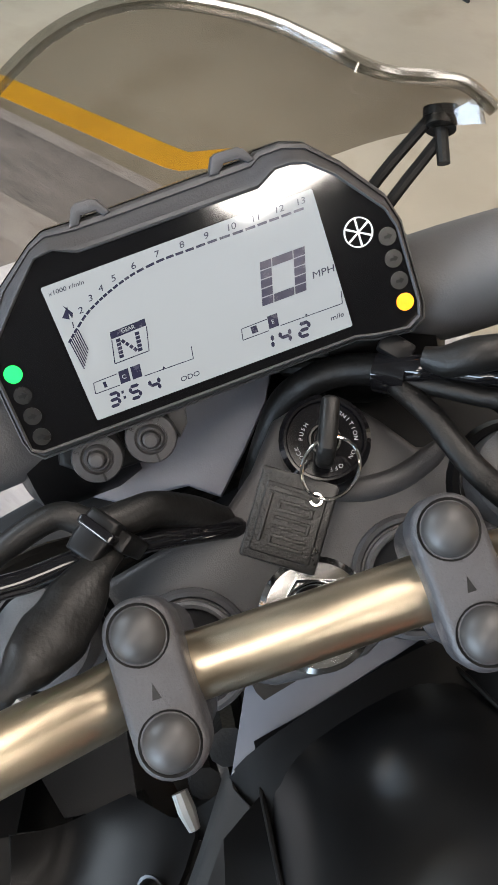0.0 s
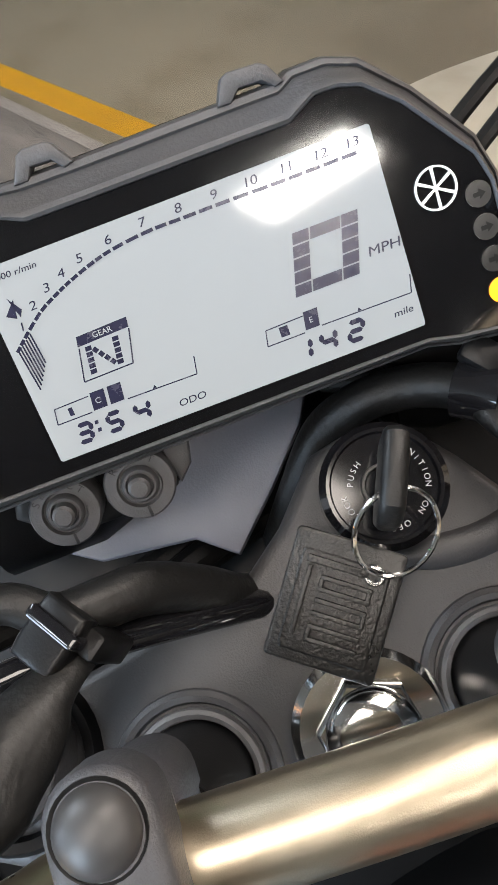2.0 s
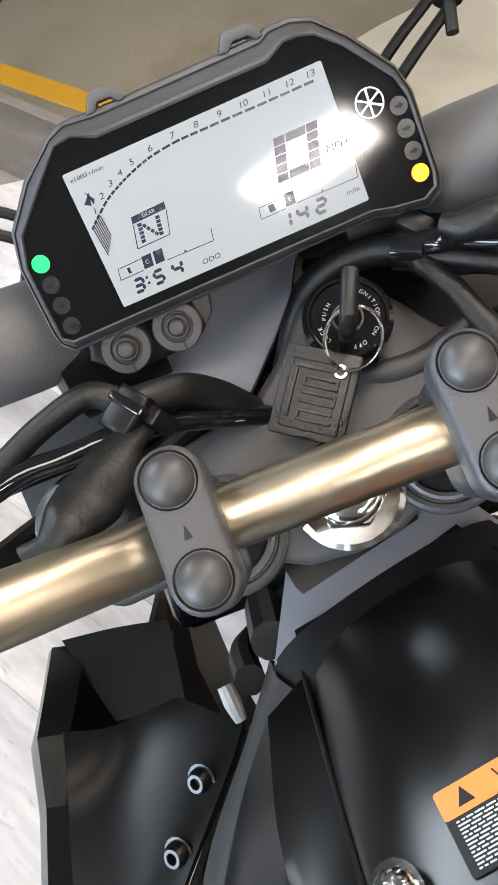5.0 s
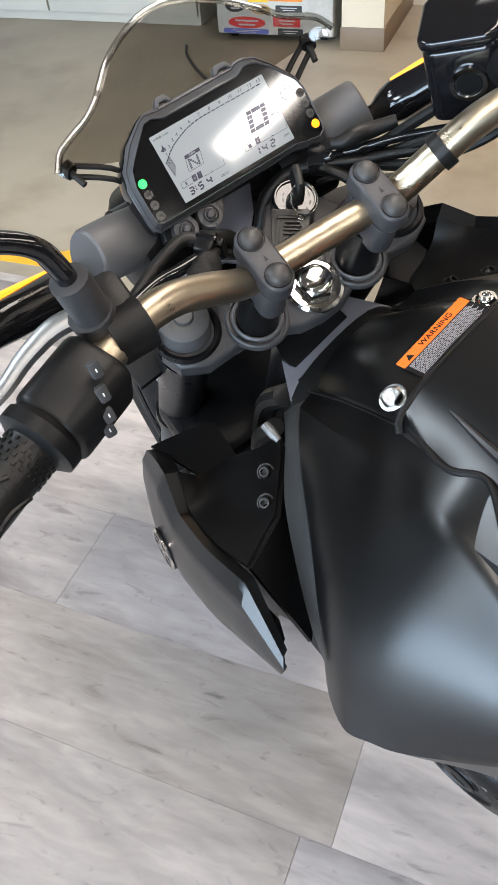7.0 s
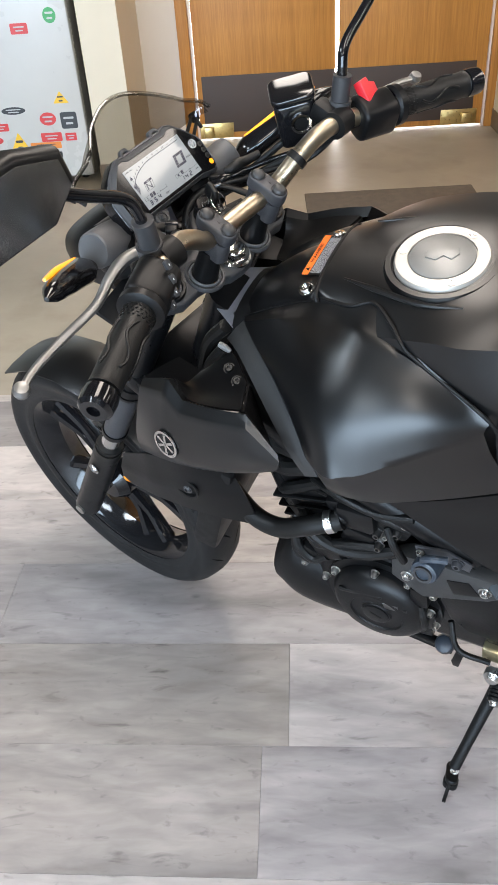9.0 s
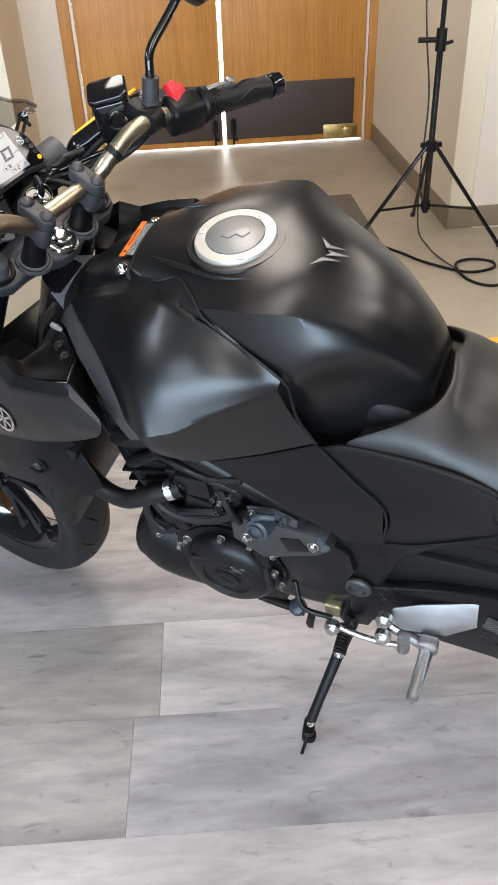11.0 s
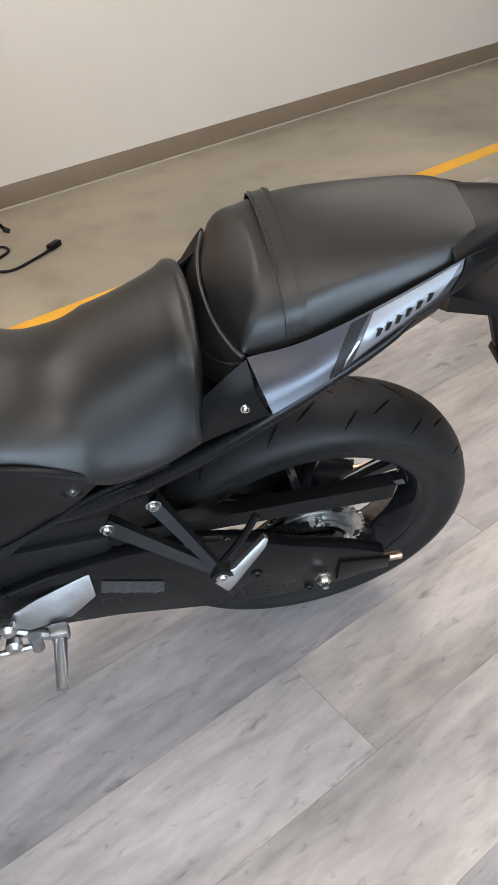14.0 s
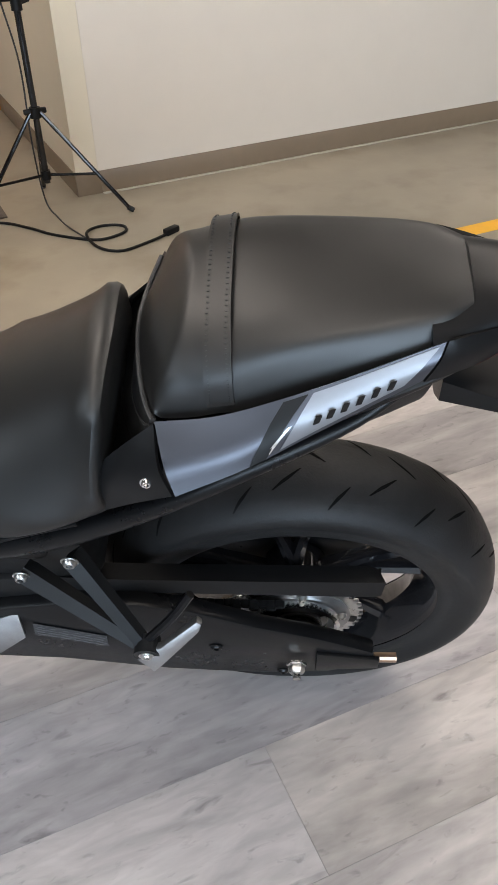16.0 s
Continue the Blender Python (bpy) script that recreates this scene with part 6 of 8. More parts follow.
for s in BOTH:
    tp = part("tail_panel", patch(panel, 0.004, 6, 5, s), surface("satin_grey_black_paint", (0.065, 0.067, 0.078), 0.29, 0.75, vary=0.03, scale=5), bike, "satin graphite tail side panel with a silver decal")
    d = [[Vector((p[0], p[1] * s, p[2])) for p in r] for r in panel]

    def on_panel(u, w):
        """A place on the tail panel: u along it, w from its top edge down."""
        def at(line, t):
            k = min(int(t * (len(line) - 1)), len(line) - 2)
            return line[k].lerp(line[k + 1], t * (len(line) - 1) - k)
        return at(spline([at(spline([r[i] for r in d], 10), w) for i in range(4)], 10), u)
    for name, mat, corners in (("black_decal", BLACK, ((0.545, 0.04), (0.625, 0.04), (0.45, 0.98), (0.36, 0.98))), ("silver_decal", CHROME, ((0.56, 0.45), (0.575, 0.45), (0.475, 0.9), (0.44, 0.9))), ("silver_decal", SILVER, ((0.64, 0.05), (0.985, 0.05), (0.93, 0.80), (0.53, 0.92)))):
        rows = []
        for k in range(5):
            w = k / 4
            a, b = (corners[0][0] * (1 - w) + corners[3][0] * w, corners[0][1] * (1 - w) + corners[3][1] * w), (corners[1][0] * (1 - w) + corners[2][0] * w, corners[1][1] * (1 - w) + corners[2][1] * w)
            rows.append([on_panel(a[0] + (b[0] - a[0]) * j / 8, a[1] + (b[1] - a[1]) * j / 8) + Vector((0, -0.0012 * s, 0.0004)) for j in range(9)])
        bm = sheet(rows)
        bmesh.ops.recalc_face_normals(bm, faces=bm.faces)
        bmesh.ops.solidify(bm, geom=bm.faces[:], thickness=0.0006)
        decal = part(name, bm, mat, tp)
    for k in range(6):
        p, q = on_panel(0.665 + 0.042 * k, 0.52), on_panel(0.70 + 0.042 * k, 0.52)
        across = (q - p).normalized() * s
        up = Vector((0, 0, 1))
        n = across.cross(up).normalized()
        part("black_bar", slab([(-0.0038, -0.0055), (0.0018, -0.0055), (0.0046, 0.0055), (-0.001, 0.0055)] if s > 0 else [(-0.0018, -0.0055), (0.0038, -0.0055), (0.001, 0.0055), (-0.0046, 0.0055)], 0.0006, m=facing(p + n * 0.0022, n, up)), BLACK, decal)
    part("tail_end", patch(end, 0.004, 5, 5, s), PLASTIC, bike, "dark tail end panel")
    part("tail_front", patch(knee, 0.004, 5, 5, s), PLASTIC, bike, "black panel between the seats")
    bolt(bike, (-0.155, -0.143 * s, 0.886), (0, -s, 0.2), 0.0055, CHROME)
    part("tail_light_side", tube([(0.15, -0.060 * s, 0.970), (0.185, -0.046 * s, 0.982), (0.21, -0.030 * s, 0.992)], 0.006, 8), RED_LENS, bike, "red tail light edge")
part("seat_hump", hull_loft([(-0.235, [(0, 0.845), (-0.045, 0.845), (-0.08, 0.84), (-0.105, 0.83), (-0.11, 0.81)]), (-0.186, [(0, 0.848), (-0.045, 0.848), (-0.08, 0.845), (-0.108, 0.845), (-0.115, 0.83)]), (-0.145, [(0, 0.895), (-0.04, 0.893), (-0.075, 0.890), (-0.108, 0.880), (-0.118, 0.86)])]), PLASTIC, bike)
cowl = [[(-0.156, 0.132, 0.936), (-0.154, 0.118, 0.940), (-0.163, 0.085, 0.934), (-0.1685, 0.045, 0.932), (-0.1685, 0.010, 0.929), (-0.1650, -0.025, 0.924), (-0.158, -0.060, 0.924), (-0.145, -0.098, 0.926)]]
cowl.append([(-0.168, 0.142, 0.908), (-0.1745, 0.126, 0.900), (-0.1795, 0.083, 0.897), (-0.1835, 0.042, 0.893), (-0.182, -0.002, 0.893), (-0.1755, -0.038, 0.894), (-0.164, -0.070, 0.905), (-0.152, -0.098, 0.915)])
cowl.append([(-0.184, 0.146, 0.876), (-0.184, 0.130, 0.876), (-0.1860, 0.082, 0.868), (-0.189, 0.036, 0.862), (-0.187, -0.014, 0.866), (-0.177, -0.048, 0.873), (-0.162, -0.083, 0.897), (-0.153, -0.098, 0.906)])
cowl.append([(-0.213, 0.142, 0.854), (-0.212, 0.125, 0.852), (-0.208, 0.08, 0.848), (-0.205, 0.036, 0.845), (-0.200, -0.014, 0.845), (-0.190, -0.048, 0.848), (-0.174, -0.088, 0.872), (-0.156, -0.104, 0.895)])
cowl_bm = sheet(smooth_grid(cowl, 4, 4, folds=(2,)))
bmesh.ops.solidify(cowl_bm, geom=cowl_bm.faces[:], thickness=0.003)
# black cowl in the trim's grey: its lit, reflecting look put into colour
part("seat_cowl", cowl_bm, TRIM, bike, "black cowl between the seats")
part("tail_underside", hull_loft([(-0.14, [(0, 0.90), (-0.06, 0.90), (-0.11, 0.89), (-0.12, 0.87), (-0.10, 0.84)]), (0.0, [(0, 0.94), (-0.06, 0.94), (-0.10, 0.94), (-0.11, 0.925), (-0.07, 0.895)]), (0.10, [(0, 0.975), (-0.05, 0.975), (-0.085, 0.975), (-0.088, 0.96), (-0.04, 0.925)]), (0.17, [(0, 0.985), (-0.03, 0.985), (-0.05, 0.98), (-0.05, 0.97), (-0.02, 0.955)])]), PLASTIC, bike)
part("lower_fin", patch([[(-0.02, -0.085, 0.905), (0.05, -0.078, 0.93), (0.12, -0.062, 0.945)], [(-0.01, -0.075, 0.865), (0.05, -0.072, 0.885), (0.11, -0.055, 0.905)], [(0.0, -0.05, 0.855), (0.05, -0.045, 0.87), (0.10, -0.04, 0.89)]], 0.004), PLASTIC, bike)
fender = []
fender.append((0.13, [(0, 0.935), (-0.035, 0.933), (-0.050, 0.926), (-0.052, 0.900), (-0.03, 0.885)]))
fender.append((0.20, [(0, 0.900), (-0.035, 0.900), (-0.050, 0.896), (-0.053, 0.880), (-0.03, 0.872)]))
fender.append((0.25, [(0, 0.892), (-0.035, 0.892), (-0.050, 0.888), (-0.053, 0.868), (-0.03, 0.860)]))
fender.append((0.285, [(0, 0.886), (-0.032, 0.886), (-0.046, 0.880), (-0.052, 0.835), (-0.03, 0.815)]))
fender.append((0.33, [(0, 0.870), (-0.028, 0.870), (-0.042, 0.862), (-0.047, 0.806), (-0.03, 0.785)]))
fender.append((0.362, [(0, 0.856), (-0.022, 0.855), (-0.032, 0.848), (-0.034, 0.815), (-0.02, 0.800)]))
fender.append((0.370, [(0, 0.848), (-0.018, 0.847), (-0.026, 0.842), (-0.027, 0.822), (-0.02, 0.812)]))
part("plate_bracket", hull_loft(fender, 3, 4, ridges=(2, 3)), PLASTIC, bike, "black plastic rear mudguard and plate bracket")
part("bracket_hood", hull_loft([(0.285, [(0, 0.888), (-0.022, 0.888), (-0.030, 0.884), (-0.032, 0.874)]), (0.32, [(0, 0.892), (-0.020, 0.892), (-0.026, 0.888), (-0.028, 0.872)]), (0.366, [(0, 0.874), (-0.018, 0.874), (-0.024, 0.868), (-0.025, 0.842)]), (0.378, [(0, 0.864), (-0.014, 0.863), (-0.019, 0.858), (-0.02, 0.842)])], 3, 4, ridges=(2,)), PLASTIC, bike, "rounded plate lamp hood")
for y in (-0.055, 0.055):
    part("plate_strut", tube([(0.236, y, 0.866), (0.275, y * 1.1, 0.775), (0.318, y * 1.2, 0.672)], [0.010, 0.008, 0.009], 8, 3, 1.3), PLASTIC, bike, "black plate holder strut")
    part("plate_strut", tube([(0.290, y * 0.8, 0.812), (0.325, y, 0.735), (0.350, y * 1.2, 0.668)], [0.009, 0.007, 0.008], 8, 3, 1.3), PLASTIC, bike, "black plate holder strut")
part("strut_bar", block((0.055, 0.15, 0.016), 0.004, m=Matrix.Translation((0.330, 0, 0.672)) @ Matrix.Rotation(radians(10), 4, "Y")), PLASTIC, bike)
part("signal_bar", block((0.03, 0.12, 0.026), 0.006, m=Matrix.Translation((0.305, 0, 0.815))), PLASTIC, bike)
for s in BOTH:
    side_reflector = s > 0 and part("rear_reflector", slab(rounded(0.100, 0.030, 0.004), 0.008, 0.002, m=facing((0.306, -0.084 * s, 0.700), (0, -s, 0.1)) @ Matrix.Rotation(radians(7 * s), 4, "Z")), RED_LENS, bike, "red rectangular side reflector")
    if s > 0:
        part("reflector_frame", slab(rounded(0.104, 0.034, 0.005), 0.006, 0.002, m=facing((0.306, -0.080 * s, 0.699), (0, -s, 0.1)) @ Matrix.Rotation(radians(7 * s), 4, "Z")), BLACK, side_reflector)
    a = Vector((0.300, -0.048 * s, 0.828))
    rs = part("rear_turn_signal", joined(tube([a, a + Vector((0.008, -0.022 * s, -0.010))], 0.010, 10, 1), tube([a + Vector((0.006, -0.018 * s, -0.008)), a + Vector((0.014, -0.038 * s, -0.022)), a + Vector((0.026, -0.068 * s, -0.045)), a + Vector((0.035, -0.092 * s, -0.068)), a + Vector((0.037, -0.099 * s, -0.076))], [0.009, 0.017, 0.0165, 0.010, 0.003], 14, 5)), GLOSSY, bike, "black stalked rear turn signal")
    part("lens", tube([a + Vector((0.026, -0.034 * s, -0.020)), a + Vector((0.040, -0.066 * s, -0.043)), a + Vector((0.045, -0.090 * s, -0.066))], [0.008, 0.0095, 0.005], 10, 4), SILVER, rs, "clear lens")
part("tail_lamp", block((0.03, 0.05, 0.03), 0.006, m=Matrix.Translation((0.215, 0, 0.985))), RED_LENS, bike, "red tail lamp")

# ---------------------------------------------------------------- steering: fork, yoke, bars
def steer(name, bm, mat, label="", parent=None):
    return part(name, bm, mat, parent or bike, label, m=STEER if parent is None else None)


def leg(t):
    """The fork leg's middle line, t from the yoke (0) to the axle (1)."""
    return Vector((-0.042 - 0.090 * t, 0, 0.0 - 0.765 * t))


for s in BOTH:
    side = Vector((0, 0.100 * s, 0))
    seg = lambda a, b: [leg(a) + side, leg(b) + side]
    steer("fork_upper", joined(tube(seg(0.02, 0.30), 0.0225, 20, 1), tube(seg(0.285, 0.31), 0.0255, 20, 1), tube(seg(0.32, 0.328), 0.024, 20, 1)), FRAME, "black upper fork leg")
    steer("fork_tube", tube(seg(0.30, 0.53), 0.0200, 20, 1), GREY, "grey fork tube")
    steer("fork_stanchion", tube(seg(0.52, 0.64), 0.0178, 20, 1), CHROME, "bright fork stanchion")
    steer("fork_ring", tube(seg(0.515, 0.53), 0.0225, 20, 1), FRAME)
    steer("dust_seal", joined(tube(seg(0.615, 0.66), 0.0255, 20, 1), tube(seg(0.60, 0.612), 0.0235, 20, 1)), SOFT, "black fork dust seal")
    steer("fork_slider", tube(seg(0.65, 1.02), [0.0255, 0.024, 0.027], 20, 1), FRAME, "black fork slider")
    steer("fork_cap", lathe([(0, 0.046), (0.007, 0.046), (0.008, 0.043), (0.016, 0.0425), (0.0195, 0.040), (0.0205, 0.034), (0.0205, 0.0)], 28, m=Matrix.Translation((-0.044, 0.100 * s, 0))), RIM_GREY, "grey fork cap")
steer("front_axle", tube([(-0.132, -0.13, -0.765), (-0.132, 0.13, -0.765)], 0.011, 14, 1), STEEL)
bolt(bike, leg(0.70) + Vector((0, -0.127, 0)), (0, -1, 0), 0.009, STEEL, m=STEER)
guard_rows = []
for k in range(7):
    a = radians(30 + 17 * k)
    c = Vector((-0.132 - 0.316 * math.cos(a), 0, -0.765 + 0.316 * math.sin(a)))
    guard_rows.append([(c.x, y, c.z - abs(y) ** 2 * 5) for y in (-0.062, -0.04, 0, 0.04, 0.062)])
gb = sheet(guard_rows)
bmesh.ops.recalc_face_normals(gb, faces=gb.faces)
bmesh.ops.solidify(gb, geom=gb.faces[:], thickness=0.003)
steer("front_mudguard", gb, PAINT, "satin black front mudguard")
steer("brake_caliper", block((0.06, 0.05, 0.09), 0.012, m=Matrix.Translation((-0.03, 0.085, -0.72))), BLACK)
yoke_o = [(-0.058, -0.075), (-0.064, -0.045), (-0.068, -0.02), (-0.082, -0.002), (-0.100, 0.014), (-0.104, 0.030), (-0.099, 0.046), (-0.086, 0.057), (-0.070, 0.068), (-0.062, 0.09), (-0.055, 0.118), (-0.036, 0.126), (-0.018, 0.120), (-0.008, 0.10), (-0.010, 0.07), (-0.006, 0.04), (0.004, 0.02), (0.006, 0), (0.004, -0.02), (-0.006, -0.04), (-0.010, -0.07), (-0.008, -0.10), (-0.018, -0.120), (-0.036, -0.126), (-0.052, -0.115)]
yoke = steer("top_yoke", slab(yoke_o, 0.020, 0.004, 3, m=Matrix.Translation((0, 0, 0.002))), DARK, "graphite cast top yoke")
for s in BOTH:
    part("yoke_ring", lathe([(0.0215, 0.02), (0.023, 0.025), (0.026, 0.0255), (0.028, 0.022)], 36, m=Matrix.Translation((-0.042, 0.100 * s, 0))), FRAME, yoke)
    part("riser_boss", lathe([(0.0262, 0.020), (0.0255, 0.0238), (0.0240, 0.0250), (0.0222, 0.0246), (0.0214, 0.0226), (0.0, 0.0226)], 40, m=Matrix.Translation((-0.020, 0.048 * s, 0))), DARK, yoke, "round collar under the riser")
    part("rubber_ring", lathe([(0.0172, 0.022), (0.0176, 0.0262), (0.0190, 0.0270), (0.0202, 0.0260), (0.0206, 0.022)], 36, m=Matrix.Translation((-0.020, 0.048 * s, 0))), RIM_GREY, yoke, "pale grey damper ring")
    part("riser", lathe([(0.0168, 0.022), (0.0160, 0.036), (0.0140, 0.060), (0.0130, 0.072), (0.0, 0.072)], 32, m=Matrix.Translation((-0.020, 0.048 * s, 0))), PLASTIC, yoke, "black riser post")
part("yoke_rib", tube([(-0.064, 0.022, 0.0205), (-0.0600, 0.040, 0.0215), (-0.0595, 0.056, 0.0215), (-0.0640, 0.072, 0.0215), (-0.0690, 0.082, 0.020)], [0.003, 0.0055, 0.0055, 0.005, 0.003], 12, 6, 0.6), DARK, yoke)
steer("lower_yoke", block((0.09, 0.25, 0.035), 0.012, m=Matrix.Translation((-0.03, 0, -0.19))), FRAME)
steer("stem_washer", lathe([(0.0, 0.022), (0.0235, 0.022), (0.0235, 0.025), (0.021, 0.027), (0, 0.027)], 36, m=Matrix.Translation((-0.018, 0.005, 0))), CHROME, "polished stem washer")
steer("stem_nut", joined(lathe([(0.0162, 0.026), (0.0162, 0.0325), (0.0150, 0.0340), (0.0, 0.0340)], 6, m=Matrix.Translation((-0.018, 0.005, 0)) @ Matrix.Rotation(radians(12), 4, "Z")), lathe([(0.0138, 0.0338), (0.0134, 0.0352), (0.0118, 0.0366), (0.0080, 0.0376), (0.0040, 0.0380), (0.0, 0.0381)], 36, m=Matrix.Translation((-0.018, 0.005, 0)))), CHROME, "chrome hex stem nut with a domed top")

half = [(-0.020, 0.0, 0.095), (-0.020, 0.055, 0.095), (-0.0185, 0.072, 0.103), (-0.0165, 0.095, 0.124), (-0.0135, 0.125, 0.146), (-0.006, 0.155, 0.157), (0.008, 0.19, 0.160), (0.045, 0.275, 0.169), (0.070, 0.335, 0.1755)]
steer("handlebar", tube([(x, -y, z) for x, y, z in reversed(half[1:])] + half, 0.0111, 24, 8), BAR, "champagne anodised tubular handlebar")
for s in BOTH:
    pf = Matrix.Translation((-0.0195, 0.0485 * s, 0.0))
    cl = steer("bar_clamp", joined(slab(rounded(0.054, 0.0225, 0.0105, 6), 0.018, 0.003, 3, m=pf @ Matrix.Translation((0, 0, 0.0985))), slab(rounded(0.046, 0.021, 0.0095, 6), 0.030, 0.002, 2, m=pf @ Matrix.Translation((0, 0, 0.066)))), GREY, "graphite handlebar clamp")
    for x in (-0.016, 0.016):
        part("bolt_cap", lathe([(0.0085, 0.1155), (0.0082, 0.1182), (0.0066, 0.1202), (0.0046, 0.1214), (0.0024, 0.1221), (0.0, 0.1224)], 28, m=pf @ Matrix.Translation((x, 0, 0))), surface("dark_bolt_cap", (0.030, 0.029, 0.029), 0.45, 0.0, vary=0.1, scale=50), cl, "domed dark bolt cap")
        part("cap_gap", lathe([(0.0083, 0.1162), (0.0095, 0.1168), (0.0095, 0.1160)], 28, m=pf @ Matrix.Translation((x, 0, 0))), BLACK, cl)
    part("arrow_mark", slab([(0.0022, 0.0), (-0.0026, 0.0014), (-0.0026, -0.0014)], 0.0004, m=pf @ Matrix.Translation((0.0005, 0, 0.1163)) @ Matrix.Rotation(radians(180), 4, "Z")), BLACK, cl)

    # grip, switchgear, lever, mirror
    def bar(t):
        """A place on the outer handlebar, t from the bend to the end."""
        return Vector((0.008 + 0.062 * t, (0.19 + 0.145 * t) * s, 0.160 + 0.0155 * t))
    g0, g1 = bar(0.30), bar(0.98)
    way = (g1 - g0).normalized()
    grip = steer("grip", tube([g0, g0 + way * 0.004, g0 + way * 0.012, g0 + (g1 - g0) * 0.5, g1 - way * 0.006, g1], [0.019, 0.0185, 0.0160, 0.0163, 0.0160, 0.0168], 20, 3), SOFT, "black rubber grip with waved ribs")
    fr = facing((0, 0, 0), way)
    nub = bmesh.new()
    for k in range(4):
        for j in range(20):
            a = 2 * math.pi * (j + 0.5 * (k % 2)) / 20
            block((0.0022, 0.0022, 0.0014), 0, m=Matrix.Translation(g0 + way * (0.010 + 0.0042 * k)) @ fr @ Matrix.Translation((0.0164 * math.cos(a), 0.0164 * math.sin(a), 0)) @ Matrix.Rotation(a, 4, "Z") @ Matrix.Rotation(radians(90), 4, "Y"), bm=nub)
    part("grip_studs", nub, SOFT, grip, kind="stuff")
    for k in range(5):
        a0 = 2 * math.pi * k / 5
        pts = [g0 + way * (0.030 + 0.058 * t / 8) + fr.to_3x3() @ Vector((0.0164 * math.cos(a0 + 0.35 * math.sin(t * 0.75)), 0.0164 * math.sin(a0 + 0.35 * math.sin(t * 0.75)), 0)) for t in range(9)]
        part("grip_rib", tube(pts, 0.0016, 6, 2), SOFT, grip)
    steer("bar_end", lathe([(0.012, 0), (0.0165, 0.002), (0.0175, 0.008), (0.0165, 0.020), (0.013, 0.024), (0.0065, 0.024), (0.006, 0.018), (0, 0.018)], 24, m=facing(bar(0.985), way)), GLOSSY, "black bar-end weight")
    hub = bar(0.10)
    hf = facing(hub, way, (0, 0, 1))
    sw = steer("switch_housing", joined(slab(rounded(0.046, 0.048, 0.014), 0.052, 0.006, 3, m=hf @ Matrix.Translation((0, -0.004, -0.026))), lathe([(0.021, 0.024), (0.0245, 0.028), (0.0245, 0.036), (0.019, 0.039), (0.012, 0.039)], 28, m=hf)), PLASTIC, "black plastic switch housing")
    bolt(sw, hf @ Vector((0.012 * s, -0.012, -0.026)), -way, 0.005, BLACK)
    lev = bar(-0.22)
    lever_pts = [Vector((x, y * s, z)) for x, y, z in ((-0.030, 0.165, 0.150), (-0.036, 0.190, 0.146), (-0.032, 0.215, 0.140), (-0.022, 0.245, 0.132), (-0.020, 0.290, 0.124), (-0.014, 0.335, 0.122), (-0.004, 0.362, 0.124))]
    steer("clutch_lever" if s < 0 else "brake_lever", joined(tube(lever_pts, [0.007, 0.0075, 0.0065, 0.0055, 0.005, 0.0045, 0.0045], 10, 5, 0.8), lathe([(0, -0.008), (0.007, -0.006), (0.009, 0), (0.007, 0.006), (0, 0.008)], 14, m=Matrix.Translation(lever_pts[-1]))), LEVER, "bare alloy lever with a ball end")
    steer("lever_perch", joined(block((0.045, 0.026, 0.026), 0.008, m=Matrix.Translation(lev + Vector((-0.015, 0, 0)))), tube([lev + Vector((0, -0.012 * s, 0)), lev + Vector((0, 0.012 * s, 0))], 0.017, 16, 1)), BLACK)
    st = Vector((-0.016, 0.171 * s, 0.160))
    mir = steer("mirror", tube([st, st + Vector((-0.004, 0.002 * s, 0.012))], 0.014, 14, 1), DARK, "black mirror on a bent stalk")
    stalk = [Vector((x, y * s, z)) for x, y, z in ((-0.027, 0.175, 0.192), (-0.034, 0.178, 0.208), (-0.041, 0.183, 0.220), (-0.047, 0.196, 0.230), (-0.053, 0.225, 0.246), (-0.060, 0.257, 0.264), (-0.064, 0.275, 0.274))]
    part("stalk", tube(stalk, 0.0062, 12, 6), GLOSSY, mir, "gloss black stalk")
    part("sleeve", tube([st + Vector((-0.002, 0, 0.006)), st + Vector((-0.013, 0.005 * s, 0.040))], 0.0115, 16, 1), DARK, mir, "grey rubber sleeve")
    hm = Matrix.Translation(stalk[-1] + Vector((-0.006, 0.05 * s, 0.012))) @ Matrix.Rotation(radians(70), 4, "Y") @ Matrix.Rotation(radians(90), 4, "Z")
    part("mirror_head", slab([(x * 0.075, y * 0.04) for x, y in ((-1, -0.5), (-0.6, -1), (0.6, -0.9), (1, -0.2), (0.9, 0.6), (0.3, 1), (-0.6, 0.9), (-1, 0.3))], 0.025, 0.009, 3, m=hm), PLASTIC, mir, "black mirror head")
    part("mirror_glass", slab([(x * 0.066, y * 0.033) for x, y in ((-1, -0.5), (-0.6, -1), (0.6, -0.9), (1, -0.2), (0.9, 0.6), (0.3, 1), (-0.6, 0.9), (-1, 0.3))], 0.001, m=hm @ Matrix.Translation((0, 0, 0.0252))), CHROME, mir)
    # front turn signal
    ear = steer("signal_mount", lathe([(0, 0), (0.034, 0), (0.038, 0.012), (0.038, 0.045), (0.03, 0.050), (0, 0.050)], 28, m=facing((-0.137, 0.050 * s, -0.006), (0.05, s, 0.1))), PLASTIC, "round black headlight bracket")
    part("signal_base", tube([(-0.140, 0.060 * s, 0.004), (-0.132, 0.105 * s, 0.026), (-0.129, 0.130 * s, 0.034), (-0.1285, 0.134 * s, 0.0355)], [0.024, 0.024, 0.023, 0.019], 24, 2), RIM_GREY, ear, "thick grey signal base")
